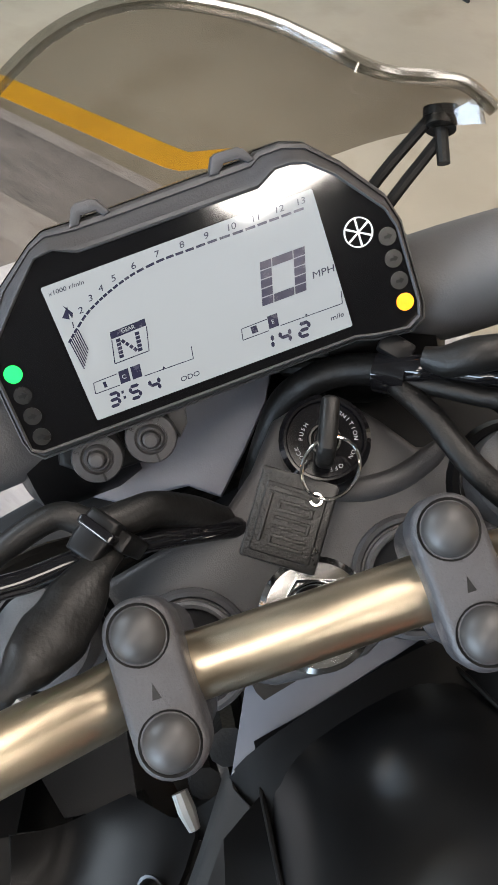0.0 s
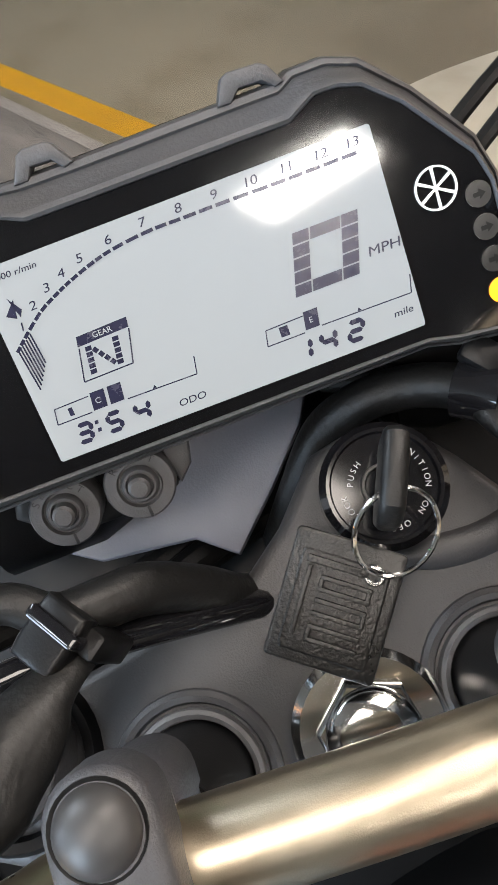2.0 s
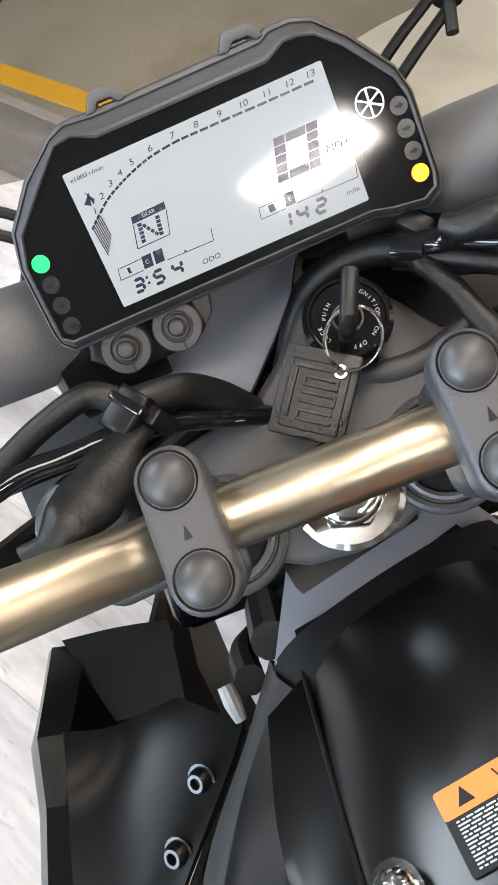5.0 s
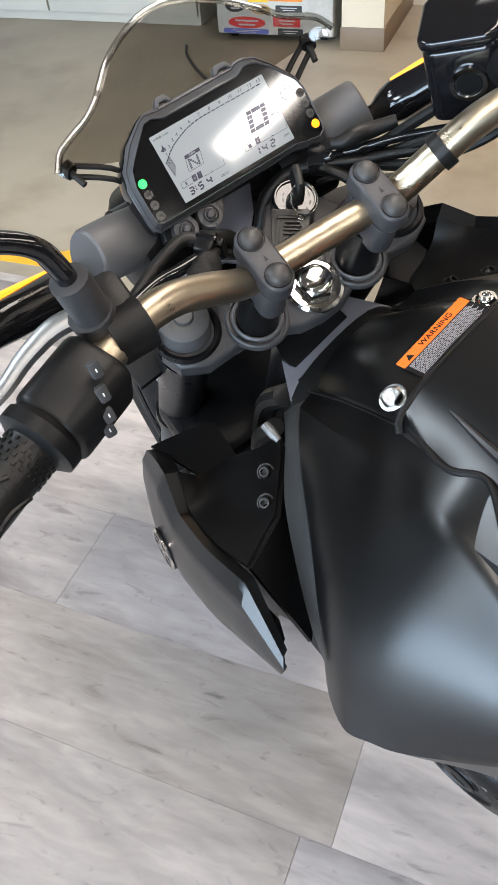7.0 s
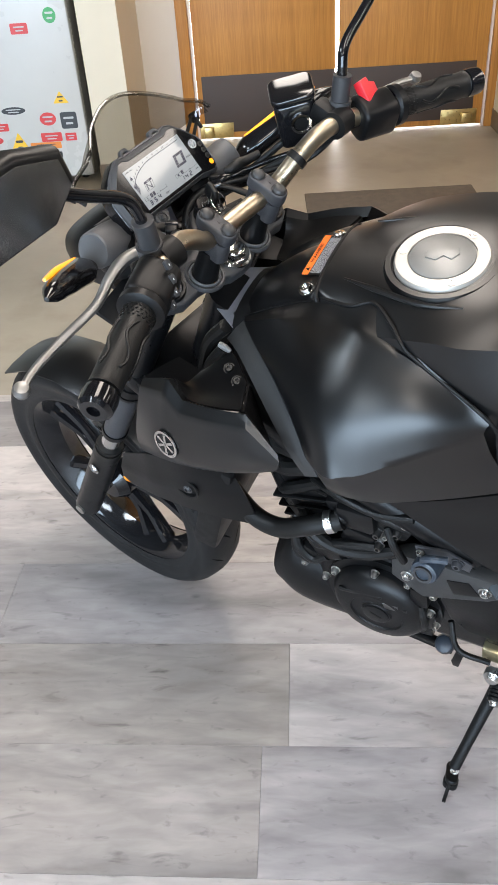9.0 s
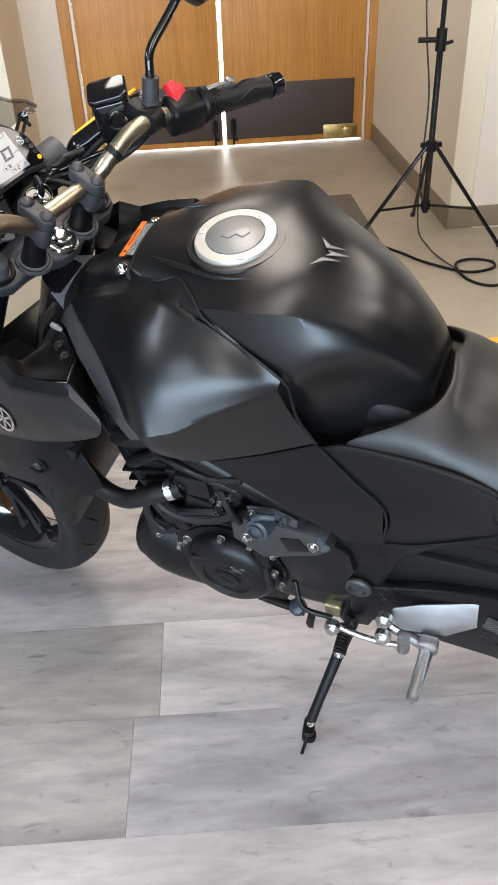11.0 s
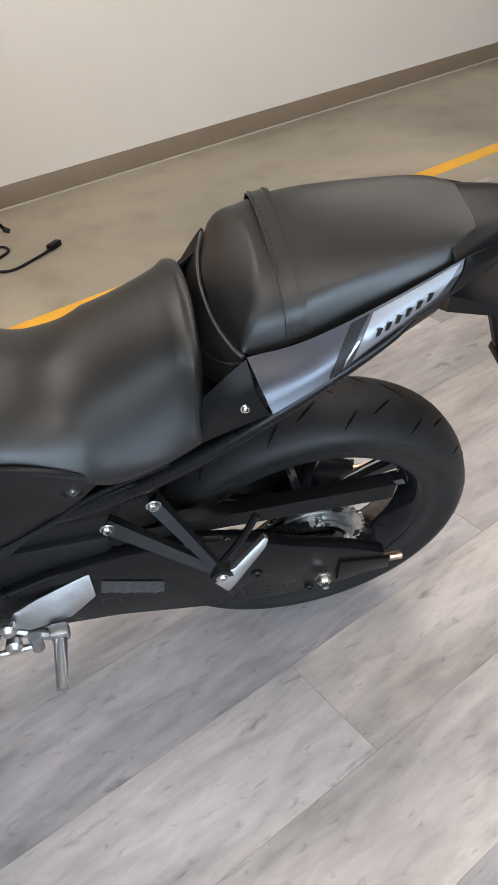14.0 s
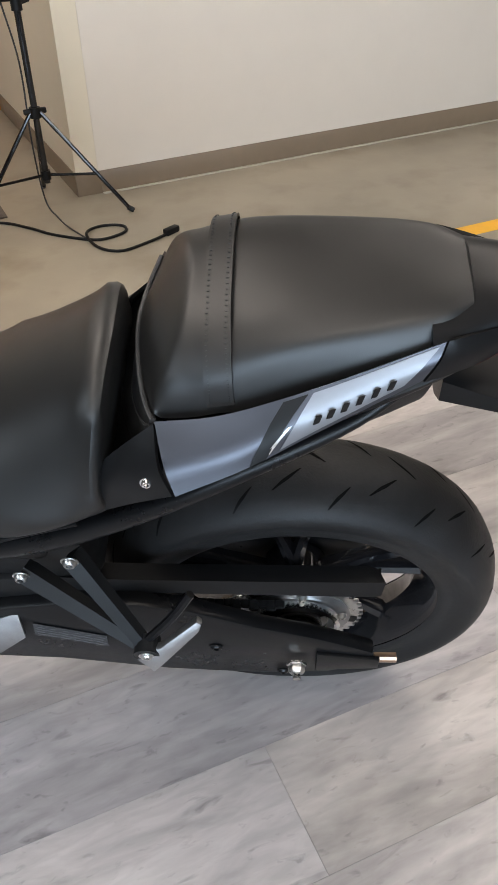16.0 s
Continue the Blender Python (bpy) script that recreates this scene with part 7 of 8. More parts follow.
    steer("headlight_stay", slab([(-0.125, 0.045 * s), (-0.105, 0.150 * s), (-0.045, 0.145 * s), (-0.055, 0.060 * s)], 0.008, 0.002, m=Matrix.Translation((0, 0, -0.05))), BLACK)
    path = [Vector((x, y * s, z)) for x, y, z in ((-0.137, 0.085, 0.0), (-0.130, 0.125, 0.012), (-0.122, 0.145, 0.022), (-0.117, 0.163, 0.034), (-0.096, 0.212, 0.074), (-0.080, 0.246, 0.100), (-0.071, 0.264, 0.112))]
    fs = steer("front_turn_signal", tube(path, [0.008, 0.008, 0.010, 0.0185, 0.0165, 0.012, 0.003], 14, 4, 0.85), GLOSSY, "black stalked front turn signal, lit amber")
    part("lens", tube([p + Vector((-0.0125, 0, 0.009)) for p in path[3:6]], [0.003, 0.004, 0.002], 10, 4), glowing("amber_running_light", (1.0, 0.34, 0.015), 0.8), fs, "glowing amber lens")

# right: start switch and brake reservoir; left: button cluster
sr = Vector((-0.004, 0.203, 0.174))
steer("kill_switch", slab([(-0.018, -0.012), (0.008, -0.014), (0.012, -0.005), (0.018, -0.004), (0.018, 0.013), (-0.008, 0.015), (-0.012, 0.005), (-0.018, 0.004)], 0.012, 0.002, m=facing(sr, (0.55, 0.1, 0.85), (0, 1, 0))), RED, "red engine stop switch")
part("white_marks", joined(*[slab(rounded(0.004, 0.0012, 0.0004), 0.0004, m=facing(Vector((0.034, 0.195 + 0.006 * k, 0.160 - 0.004 * (k % 2))), (1, 0, 0.2), (0, 0.3, 1))) for k in range(3)]), WHITE, bike, m=STEER)
rf = Matrix.Translation((-0.066, 0.156, 0.135)) @ Matrix.Rotation(radians(-24), 4, "Y") @ Matrix.Rotation(radians(10), 4, "X") @ Matrix.Rotation(radians(42), 4, "Z")
res = steer("brake_reservoir", slab(rounded(0.052, 0.050, 0.010), 0.058, 0.004, 3, m=rf @ Matrix.Translation((0, 0, -0.036))), GLOSSY, "black brake fluid reservoir")
part("lid", slab(rounded(0.056, 0.054, 0.011), 0.009, 0.003, 3, m=rf @ Matrix.Translation((0, 0, 0.0225))), GLOSSY, res, "glossy reservoir lid")
part("sight_glass", lathe([(0.013, 0), (0.013, 0.003), (0.010, 0.003), (0.009, 0.001), (0, 0.001)], 24, m=rf @ facing((0.004, -0.0255, -0.004), (0, -1, 0))), CHROME, res, "round sight glass with a bright rim")
part("sight_window", lathe([(0, 0.0015), (0.0088, 0.0015), (0.0085, 0.0022), (0, 0.0022)], 20, m=rf @ facing((0.004, -0.0255, -0.004), (0, -1, 0))), BLACK, res)
for pts in ([(-0.050, 0.145, 0.120), (-0.066, 0.125, 0.085), (-0.085, 0.105, 0.045), (-0.110, 0.085, 0.010), (-0.135, 0.055, -0.02)], [(0.0, 0.185, 0.140), (-0.02, 0.15, 0.115), (-0.05, 0.125, 0.080), (-0.085, 0.10, 0.035), (-0.112, 0.060, 0.008), (-0.13, 0.03, -0.02)], [(-0.01, 0.18, 0.132), (-0.015, 0.14, 0.110), (-0.045, 0.112, 0.068), (-0.080, 0.098, 0.036), (-0.10, 0.070, 0.012)]):
    steer("control_cable", tube(pts, 0.0045, 10, 6), SOFT, "black control cable")
steer("cable_sleeve", tube([(-0.080, -0.004, -0.030), (-0.0938, 0.0084, -0.004), (-0.1070, 0.0214, 0.013), (-0.1105, 0.035, 0.023), (-0.1091, 0.0491, 0.029), (-0.1039, 0.0603, 0.035), (-0.0983, 0.069, 0.040)], 0.0068, 14, 6), SOFT, "black cable sleeve")
right_clip = steer("cable_clip", tube([(-0.1030, 0.0610, 0.0365), (-0.0955, 0.0710, 0.0415)], 0.0090, 18, 1), GLOSSY, "shiny black cable clip")
part("clip_tab", block((0.014, 0.009, 0.007), 0.0018, m=Matrix.Translation((-0.1075, 0.0690, 0.0450)) @ Matrix.Rotation(radians(40), 4, "Z")), PLASTIC, right_clip)
steer("bar_clip", tube([(-0.0165, 0.094, 0.123), (-0.0160, 0.101, 0.1285)], 0.0135, 20, 1), SOFT, "black cable tie on the bar")
for k, (x, z) in enumerate(((0.016, 0.186), (0.026, 0.176), (0.034, 0.166), (0.036, 0.150))):
    steer("button", slab(rounded(0.010, 0.007, 0.002), 0.005, 0.001, m=facing((x, -0.19 - 0.003 * k, z), (0.7, 0, 0.7), (0, 1, 0))), DARK, "small switch button with white marks")
    steer("button_mark", slab(rounded(0.0022, 0.0008, 0.0002), 0.0004, m=facing((x + 0.0036, -0.19 - 0.003 * k, z + 0.0036), (0.7, 0, 0.7), (0, 1, 0))), WHITE)
for pts, r, flat in (([(-0.01, -0.18, 0.135), (-0.03, -0.15, 0.07), (-0.055, -0.118, 0.012), (-0.066, -0.076, -0.010), (-0.082, -0.036, -0.022), (-0.092, -0.006, -0.04)], 0.0065, 1), ([(-0.04, -0.165, 0.13), (-0.06, -0.14, 0.08), (-0.078, -0.105, 0.01), (-0.080, -0.07, -0.018), (-0.095, -0.03, -0.03), (-0.11, 0.0, -0.05)], 0.005, 1), ([(0.03, -0.052, -0.03), (0.015, -0.055, -0.08), (0.02, -0.06, -0.14)], 0.010, 1), ([(0.035, -0.03, -0.03), (0.02, -0.04, -0.09), (0.03, -0.05, -0.15)], 0.012, 1), ([(0.045, -0.070, -0.045), (0.035, -0.075, -0.09), (0.03, -0.07, -0.15)], 0.008, 1)):
    steer("control_cable", tube(pts, r, 10, 6, flat), SOFT, "black cable bundle")
steer("cable_sleeve", tube([(-0.050, -0.150, 0.075), (-0.0718, -0.1107, 0.070), (-0.0794, -0.0908, 0.072), (-0.0835, -0.0726, 0.071), (-0.0765, -0.0610, 0.068), (-0.0760, -0.0500, 0.062), (-0.0763, -0.0403, 0.054), (-0.0722, -0.0289, 0.038), (-0.066, -0.0174, 0.014), (-0.070, -0.004, -0.02)], [0.0050, 0.0050, 0.0050, 0.0052, 0.0058, 0.0068, 0.0072, 0.0070, 0.0065, 0.006], 14, 6), SOFT, "black cable sleeve bent over the yoke")
steer("control_cable", tube([(-0.045, -0.160, 0.085), (-0.0636, -0.1122, 0.072), (-0.065, -0.0872, 0.070), (-0.0663, -0.066, 0.067), (-0.0663, -0.0508, 0.056), (-0.0646, -0.033, 0.040), (-0.062, -0.0127, 0.018)], 0.0046, 12, 6), GLOSSY, "shiny black clutch cable")
sack = tube([(-0.066, -0.058, 0.070), (-0.060, -0.0655, 0.076), (-0.0527, -0.0712, 0.080), (-0.0437, -0.0806, 0.088), (-0.0369, -0.0888, 0.096), (-0.0329, -0.0957, 0.100), (-0.030, -0.104, 0.098)], [0.0055, 0.0070, 0.0100, 0.0118, 0.0100, 0.0050, 0.0060], 20, 8, 0.55)
for v in sack.verts:
    v.co += 0.0016 * noise.noise_vector(v.co * 70)
steer("cable_sack", sack, SOFT, "wrinkled soft black cable sleeve")
clip_m = Matrix.Translation((-0.0716, -0.0610, 0.0725)) @ Matrix.Rotation(radians(38), 4, "Z") @ Matrix.Rotation(radians(-14), 4, "Y") @ Matrix.Scale(0.76, 4)
clip_o = [(-0.0095, -0.006), (-0.0085, -0.0115), (0.0085, -0.0115), (0.0095, -0.006), (0.0095, 0.006), (0.0085, 0.0115), (-0.0085, 0.0115), (-0.0095, 0.006)]
cable_clip = steer("cable_clip", slab(clip_o, 0.011, 0.0025, 3, m=clip_m @ Matrix.Translation((0, 0, -0.0055))), PLASTIC, "moulded black cable clip")
part("clip_strap", slab(rounded(0.0215, 0.0055, 0.002), 0.0135, 0.0016, 2, m=clip_m @ Matrix.Translation((0, 0.0035, -0.0065))), GLOSSY, cable_clip)
part("clip_foot", slab(rounded(0.009, 0.010, 0.002), 0.024, 0.002, 2, m=clip_m @ Matrix.Translation((0.011, 0.005, -0.024))), PLASTIC, cable_clip)
# right: sleeve along the display, clip, and cables to the right bar
steer("flat_cable", tube([(-0.0975, 0.0640, 0.036), (-0.091, 0.0655, 0.044), (-0.078, 0.072, 0.046), (-0.0631, 0.0764, 0.048), (-0.0496, 0.0809, 0.050), (-0.0355, 0.089, 0.050), (-0.020, 0.098, 0.046)], [0.004, 0.0046, 0.0050, 0.0052, 0.0056, 0.0058, 0.005], 14, 6, 0.75), SOFT, "flat black cable")
steer("control_cable", tube([(-0.1010, 0.0655, 0.042), (-0.0960, 0.0750, 0.047), (-0.0918, 0.0831, 0.050), (-0.0851, 0.0932, 0.055), (-0.0795, 0.1032, 0.060), (-0.060, 0.125, 0.078), (-0.030, 0.150, 0.104)], [0.0058, 0.0058, 0.0036, 0.0036, 0.0036, 0.0036, 0.0036], 12, 6), GLOSSY, "shiny black throttle cable")
steer("control_cable", tube([(-0.0985, 0.0640, 0.040), (-0.094, 0.0694, 0.042), (-0.0855, 0.0814, 0.047), (-0.0779, 0.0918, 0.050), (-0.0711, 0.1014, 0.055), (-0.050, 0.122, 0.072), (-0.020, 0.145, 0.100)], 0.0042, 12, 6), SOFT, "black control cable")
steer("cable_boot", tube([(-0.098, 0.074, 0.060), (-0.0931, 0.081, 0.062), (-0.0912, 0.0907, 0.065), (-0.088, 0.105, 0.066), (-0.080, 0.122, 0.074)], [0.004, 0.0062, 0.0072, 0.0066, 0.005], 14, 6), SOFT, "black rubber cable boot")
part("connector", tube([(-1.006, -0.087, 0.925), (-0.998, -0.088, 0.922), (-0.990, -0.089, 0.918)], [0.004, 0.0045, 0.003], 10, 3), surface("translucent_white_plastic", (0.16, 0.16, 0.155), 0.35), bike, "pale plastic connector")
# pale blue-grey base colour stands in for light reflected off the bracket
gusset = surface("bracket_painted_reflection", (0.12, 0.123, 0.14), 0.42, 0.1)
part("head_gusset", plate([(-0.9985, -0.0610, 0.936), (-1.0050, -0.0080, 0.9335), (-1.0060, 0.0260, 0.9335), (-0.9960, 0.0620, 0.936), (-1.060, 0.045, 0.928), (-1.065, -0.015, 0.928), (-1.042, -0.029, 0.930)], 0.003, (0, 0, 1), 0.0008), gusset, bike, "bracket behind the yoke, its reflected light painted pale grey")

# ---------------------------------------------------------------- instrument cluster
def dash(name, bm, mat, parent=None, label=""):
    return part(name, bm, mat, parent or bike, label, m=DASH if parent is None else None)


mm = 0.001
EDGES = [((-82, -32), (-79, -28)), ((-78, -36), (-75.5, -30.3)), ((-40, -36), (-40, -30.4)), ((20, -35.5), (20, -30.4)), ((53, -35), (52, -30.5)), ((61, -37.5), (60, -32.5)), ((76, -39.5), (72.5, -34.3)), ((82, -36), (77.5, -31.5)), ((83.5, -30), (78.7, -26)), ((83, 4), (78, 3)), ((79.5, 15), (75.5, 10.5)), ((67, 31), (61, 28)), ((55.5, 42), (52.5, 35)), ((47, 45), (47, 36.6)), ((37.5, 45), (41.5, 36.8)), ((34.5, 43.4), (33.5, 32.7)), ((19, 43.4), (19, 32.9)), ((-19, 43.4), (-19, 33)), ((-33, 43.6), (-35, 33.2)), ((-45, 44), (-43, 37)), ((-51.5, 41), (-50, 36.3)), ((-67, 30.5), (-61, 26)), ((-80, 15.5), (-75, 12.5)), ((-83.5, 2), (-79, 1)), ((-83.5, -26), (-79, -25))]
window_o = [b for a, b in EDGES]
steer("headlight_stay", slab([(-0.135, -0.055), (-0.135, 0.055), (-0.045, 0.062), (-0.045, -0.062)], 0.006, 0.002, m=Matrix.Translation((0, 0, -0.052))), BLACK)
cluster = dash("instrument_panel", slab([(a[0] * 1.012 * mm, a[1] * 1.012 * mm) for a, b in EDGES], 0.022, 0.003, 3, m=Matrix.Translation((0, 0, -0.032))), GLOSSY, label="digital instrument cluster, switched on")
rim = bmesh.new()
a = [[rim.verts.new(((p[0] * k + q[0] * (1 - k)) * mm, (p[1] * k + q[1] * (1 - k)) * mm, z)) for p, q in EDGES] for k, z in ((0, -0.0015), (0.03, 0.0006), (0.12, 0.0012), (0.24, 0.0004), (0.34, -0.0022), (0.70, -0.0060), (0.76, -0.0050), (0.92, -0.0058), (1.0, -0.0075), (1.0, -0.0125))]
for r0, r1 in zip(a, a[1:]):
    for k in range(len(r0)):
        j = (k + 1) % len(r0)
        rim.faces.new((r0[k], r0[j], r1[j], r1[k]))
part("bezel_rim", rim, CASE_GREY, cluster, "grey raised bezel rim")
part("window", slab([(x * mm, y * mm) for x, y in window_o], 0.0015, m=Matrix.Translation((0, 0, -0.0016))), BEZEL, cluster, "glossy black window")
for pts in ([(-35.0, 42.0), (-31.6, 48.4), (-29.6, 49.3), (-24.2, 49.2), (-22.4, 48.3), (-19.0, 42.6), (-21.6, 42.0), (-24.0, 44.6), (-29.2, 44.8), (-31.0, 42.0)], [(18.6, 42.2), (21.6, 48.2), (23.4, 49.0), (31.4, 48.6), (33.4, 47.4), (36.4, 42.6), (33.8, 42.0), (31.0, 44.4), (25.2, 44.6), (22.2, 42.0)]):
    part("hook", slab([(x * mm, y * mm) for x, y in pts], 0.008, 0.0008, 2, m=Matrix.Translation((0, 0, -0.0125))), CASE_GREY, cluster, "grey moulded hook")
lcd = part("display", slab(rounded(0.104, 0.053, 0.0008), 0.0006, m=Matrix.Translation((0, 0, 0.0))), LCD_GLASS, cluster, "pale backlit liquid crystal display")
INK_Z = 0.0007


def ink(points, name="segment"):
    return part(name, slab([(x * mm, y * mm) for x, y in points], 0.00012, m=Matrix.Translation((0, 0, INK_Z))), LCD_INK, lcd)


def seg_bar(x0, y0, x1, y1, w):
    d = Vector((x1 - x0, y1 - y0))
    n = Vector((-d.y, d.x)).normalized() * w / 2
    return [(x0 + n.x, y0 + n.y), (x0 - n.x, y0 - n.y), (x1 - n.x, y1 - n.y), (x1 + n.x, y1 + n.y)]


def digit(ch, x, y, w, h, thick, slant=0.12):
    """A seven-segment figure with its lower left corner at x, y."""
    on = {"0": "abcdef", "1": "bc", "2": "abged", "3": "abgcd", "4": "fgbc", "5": "afgcd", "8": "abcdefg"}[ch]
    g = thick * 0.35
    ends = {"a": (g, h, w - g, h), "b": (w, h - g, w, h / 2 + g), "c": (w, h / 2 - g, w, g), "d": (g, 0, w - g, 0), "e": (0, g, 0, h / 2 - g), "f": (0, h / 2 + g, 0, h - g), "g": (g, h / 2, w - g, h / 2)}
    for k in on:
        x0, y0, x1, y1 = ends[k]
        a, b = Vector((x + x0 + slant * y0, y + y0)), Vector((x + x1 + slant * y1, y + y1))
        way = (b - a).normalized()
        n = Vector((-way.y, way.x)) * thick * 0.55
        ink([tuple(q) for q in (a - way * thick * 0.3, a + way * thick * 0.25 - n, b - way * thick * 0.25 - n, b + way * thick * 0.3, b - way * thick * 0.25 + n, a + way * thick * 0.25 + n)])


# speed: a large zero made of split bars
zx, zy, zw, zh = 21.4, -7.6, 17.6, 16.2
for y0, y1 in ((0.2, 3.0), (3.4, 6.2), (6.6, 9.4), (9.8, 12.6), (13.0, 15.8)):
    for x0 in (0.0, zw - 4.4):
        ink([(zx + x0 + 0.27 * y0, zy + y0), (zx + x0 + 4.4 + 0.27 * y0, zy + y0), (zx + x0 + 4.4 + 0.27 * y1, zy + y1), (zx + x0 + 0.27 * y1, zy + y1)])
for y0 in (0.2, 12.9):
    ink([(zx + 4.8 + 0.27 * y0, zy + y0), (zx + zw - 4.8 + 0.27 * y0, zy + y0), (zx + zw - 4.8 + 0.27 * (y0 + 2.9), zy + y0 + 2.9), (zx + 4.8 + 0.27 * (y0 + 2.9), zy + y0 + 2.9)])


def lcd_text(text, size, x, y, mat=None):
    return writing(text, size * mm, Matrix.Translation((x * mm, y * mm, INK_Z)), lcd, mat or LCD_INK, shear=0.15, squash=1.25, depth=0.0001)


lcd_text("MPH", 3.6, 47.0, -3.2)
lcd_text("mile", 2.6, 47.2, -20.9)
lcd_text("ODO", 2.6, -13.2, -22.9)
lcd_text("x1000 r/min", 2.2, -43.5, 23.4)
for text, x, y in (("1", -46.5, 10.2), ("2", -41.8, 14.2), ("3", -36.9, 17.1), ("4", -32.1, 19.1), ("5", -26.5, 20.9), ("6", -18.2, 22.6), ("7", -8.8, 23.6), ("8", 0.8, 23.7), ("9", 10.2, 23.7), ("10", 19.7, 23.6), ("11", 29.2, 23.6), ("12", 38.2, 23.6), ("13", 46.5, 23.6)):
    lcd_text(text, 3.2, x, y)
arc = spline([(-50.2, 4.8, 0), (-46.0, 8.2, 0), (-40.3, 12.3, 0), (-35.0, 14.9, 0), (-30.2, 16.8, 0), (-24.0, 18.8, 0), (-17.7, 20.2, 0), (-7.9, 21.2, 0), (1.4, 21.2, 0), (12.2, 21.2, 0), (24.5, 21.0, 0), (36, 21.0, 0), (48, 21.0, 0)], 5)
for a, b in zip(arc[::2], arc[1::2]):
    b = a + (b - a) * 1.6
    ink(seg_bar(a.x, a.y, b.x, b.y, 0.9), "scale_dash")
for k in range(7):
    ink(seg_bar(-49.8 + 0.75 * k, 4.9 + 0.55 * k - 0.1, -48.8 + 0.75 * k - 0.5 * k / 7, -6.2 + 1.0 * k, 0.42), "revolution_bar")
# gear box
ink([(-35.0, 3.2), (-21.2, 3.6), (-21.5, 1.0), (-35.6, 0.6)])
writing("GEAR", 2.1 * mm, Matrix.Translation((-28.3 * mm, 2.1 * mm, INK_Z + 0.0002)), lcd, LCD_GLASS, depth=0.0001)
for a in ((-35.4, 0.2, -37.6, -8.4), (-37.6, -8.4, -24.0, -8.2), (-24.0, -8.2, -21.6, 0.6)):
    ink(seg_bar(*a, 0.35))
for x in (-34.6, -27.2):
    for k in range(5):
        ink([(x + 0.22 * 1.5 * k * 0.8 - 0.6, -7.2 + 1.5 * k), (x + 1.7 + 0.22 * 1.5 * k * 0.8 - 0.6, -7.2 + 1.5 * k), (x + 1.7 + 0.22 * 1.5 * k * 0.8 - 0.4, -6.0 + 1.5 * k), (x + 0.22 * 1.5 * k * 0.8 - 0.4, -6.0 + 1.5 * k)])
for k in range(4):
    ink(seg_bar(-32.0 + 1.05 * k, -1.0 - 1.45 * k, -31.3 + 1.05 * k, -2.2 - 1.45 * k, 1.3))
# temperature, fuel and their frames
for x, y, w in ((-48.6, -16.6, 9.6), (10.4, -16.9, 10.4)):
    for a in ((x, y, x + w, y), (x, y, x + 0.8, y + 4.2), (x + 0.8, y + 4.2, x + w + 0.8, y + 4.4)):
        ink(seg_bar(*a, 0.3))
for x, t in ((-38.4, "C"), (21.2, "E")):
    ink([(x, -16.4), (x + 3.9, -16.4), (x + 4.6, -11.6), (x + 0.7, -11.6)])
    writing(t, 2.2 * mm, Matrix.Translation(((x + 2.1) * mm, -14.2 * mm, INK_Z + 0.0002)), lcd, LCD_GLASS, depth=0.0001)
ink([(-33.6, -16.4), (-29.8, -16.4), (-29.1, -11.6), (-32.9, -11.6)])
for x0, x1 in ((-29, -9.6), (25.6, 50.6)):
    ink(seg_bar(x0, -16.6, x1, -16.9, 0.3))
    ink(seg_bar(x1, -16.9, x1 + 0.9, -12.2, 0.3))
    ink([((x0 + x1) / 2 - 2.5, -16.5), ((x0 + x1) / 2 - 1.3, -16.5), ((x0 + x1) / 2 - 1.9, -15.6)])
ink([(-44.6, -15.6), (-43.4, -15.6), (-43.4, -13.4), (-44.6, -13.4)])
ink([(14.6, -15.9), (17.0, -15.9), (17.0, -13.2), (14.6, -13.2)])
digit("3", -45.2, -23.4, 3.6, 4.6, 1.15, 0.22)
digit("5", -36.8, -23.4, 3.6, 4.6, 1.15, 0.22)
digit("4", -29.0, -23.4, 3.6, 4.6, 1.15, 0.22)
for y in (-22.2, -20.0):
    ink([(-39.6, y), (-38.6, y), (-38.4, y + 1), (-39.4, y + 1)])
digit("1", 16.6, -23.6, 3.8, 4.8, 1.2, 0.22)
digit("4", 23.6, -23.6, 3.8, 4.8, 1.2, 0.22)
digit("2", 31.4, -23.6, 3.8, 4.8, 1.2, 0.22)
ink([(-49.0, 14.0), (-45.6, 17.4), (-46.6, 12.6)], "wing_mark")
ink([(-47.0, 18.2), (-44.6, 14.4), (-45.6, 12.6)], "wing_mark")
# warning lamps and badge
for x, mats in ((-73.8, (LED_GREEN, LED_OFF, LED_OFF, LED_OFF)), (74.1, (LED_OFF, LED_OFF, LED_OFF, LED_AMBER))):
    for k, mat in enumerate(mats):
        part("warning_lamp", lathe([(0, 0.0), (0.0034, 0.0), (0.0034, 0.0005), (0, 0.0006)], 24, m=Matrix.Translation((x * mm, (0.9 - 8.6 * k) * mm, 0))), mat, cluster, {LED_GREEN: "green lamp, lit", LED_AMBER: "amber lamp, lit"}.get(mat, ""))
        if mat is LED_OFF:
            part("lamp_symbol", slab([(-0.0016, 0.0006), (0.0, 0.0006), (0.0, 0.0014), (0.0018, 0), (0.0, -0.0014), (0.0, -0.0006), (-0.0016, -0.0006)], 0.0002, m=Matrix.Translation((x * mm, (0.9 - 8.6 * k) * mm, 0.0006))), BLACK, cluster)
bf = Matrix.Translation((64.0 * mm, 6.0 * mm, 0))
part("badge_ring", lathe([(0.0051, 0), (0.0051, 0.0006), (0.0056, 0.0006), (0.0056, 0)], 32, m=bf), WHITE, cluster, "white printed round badge")
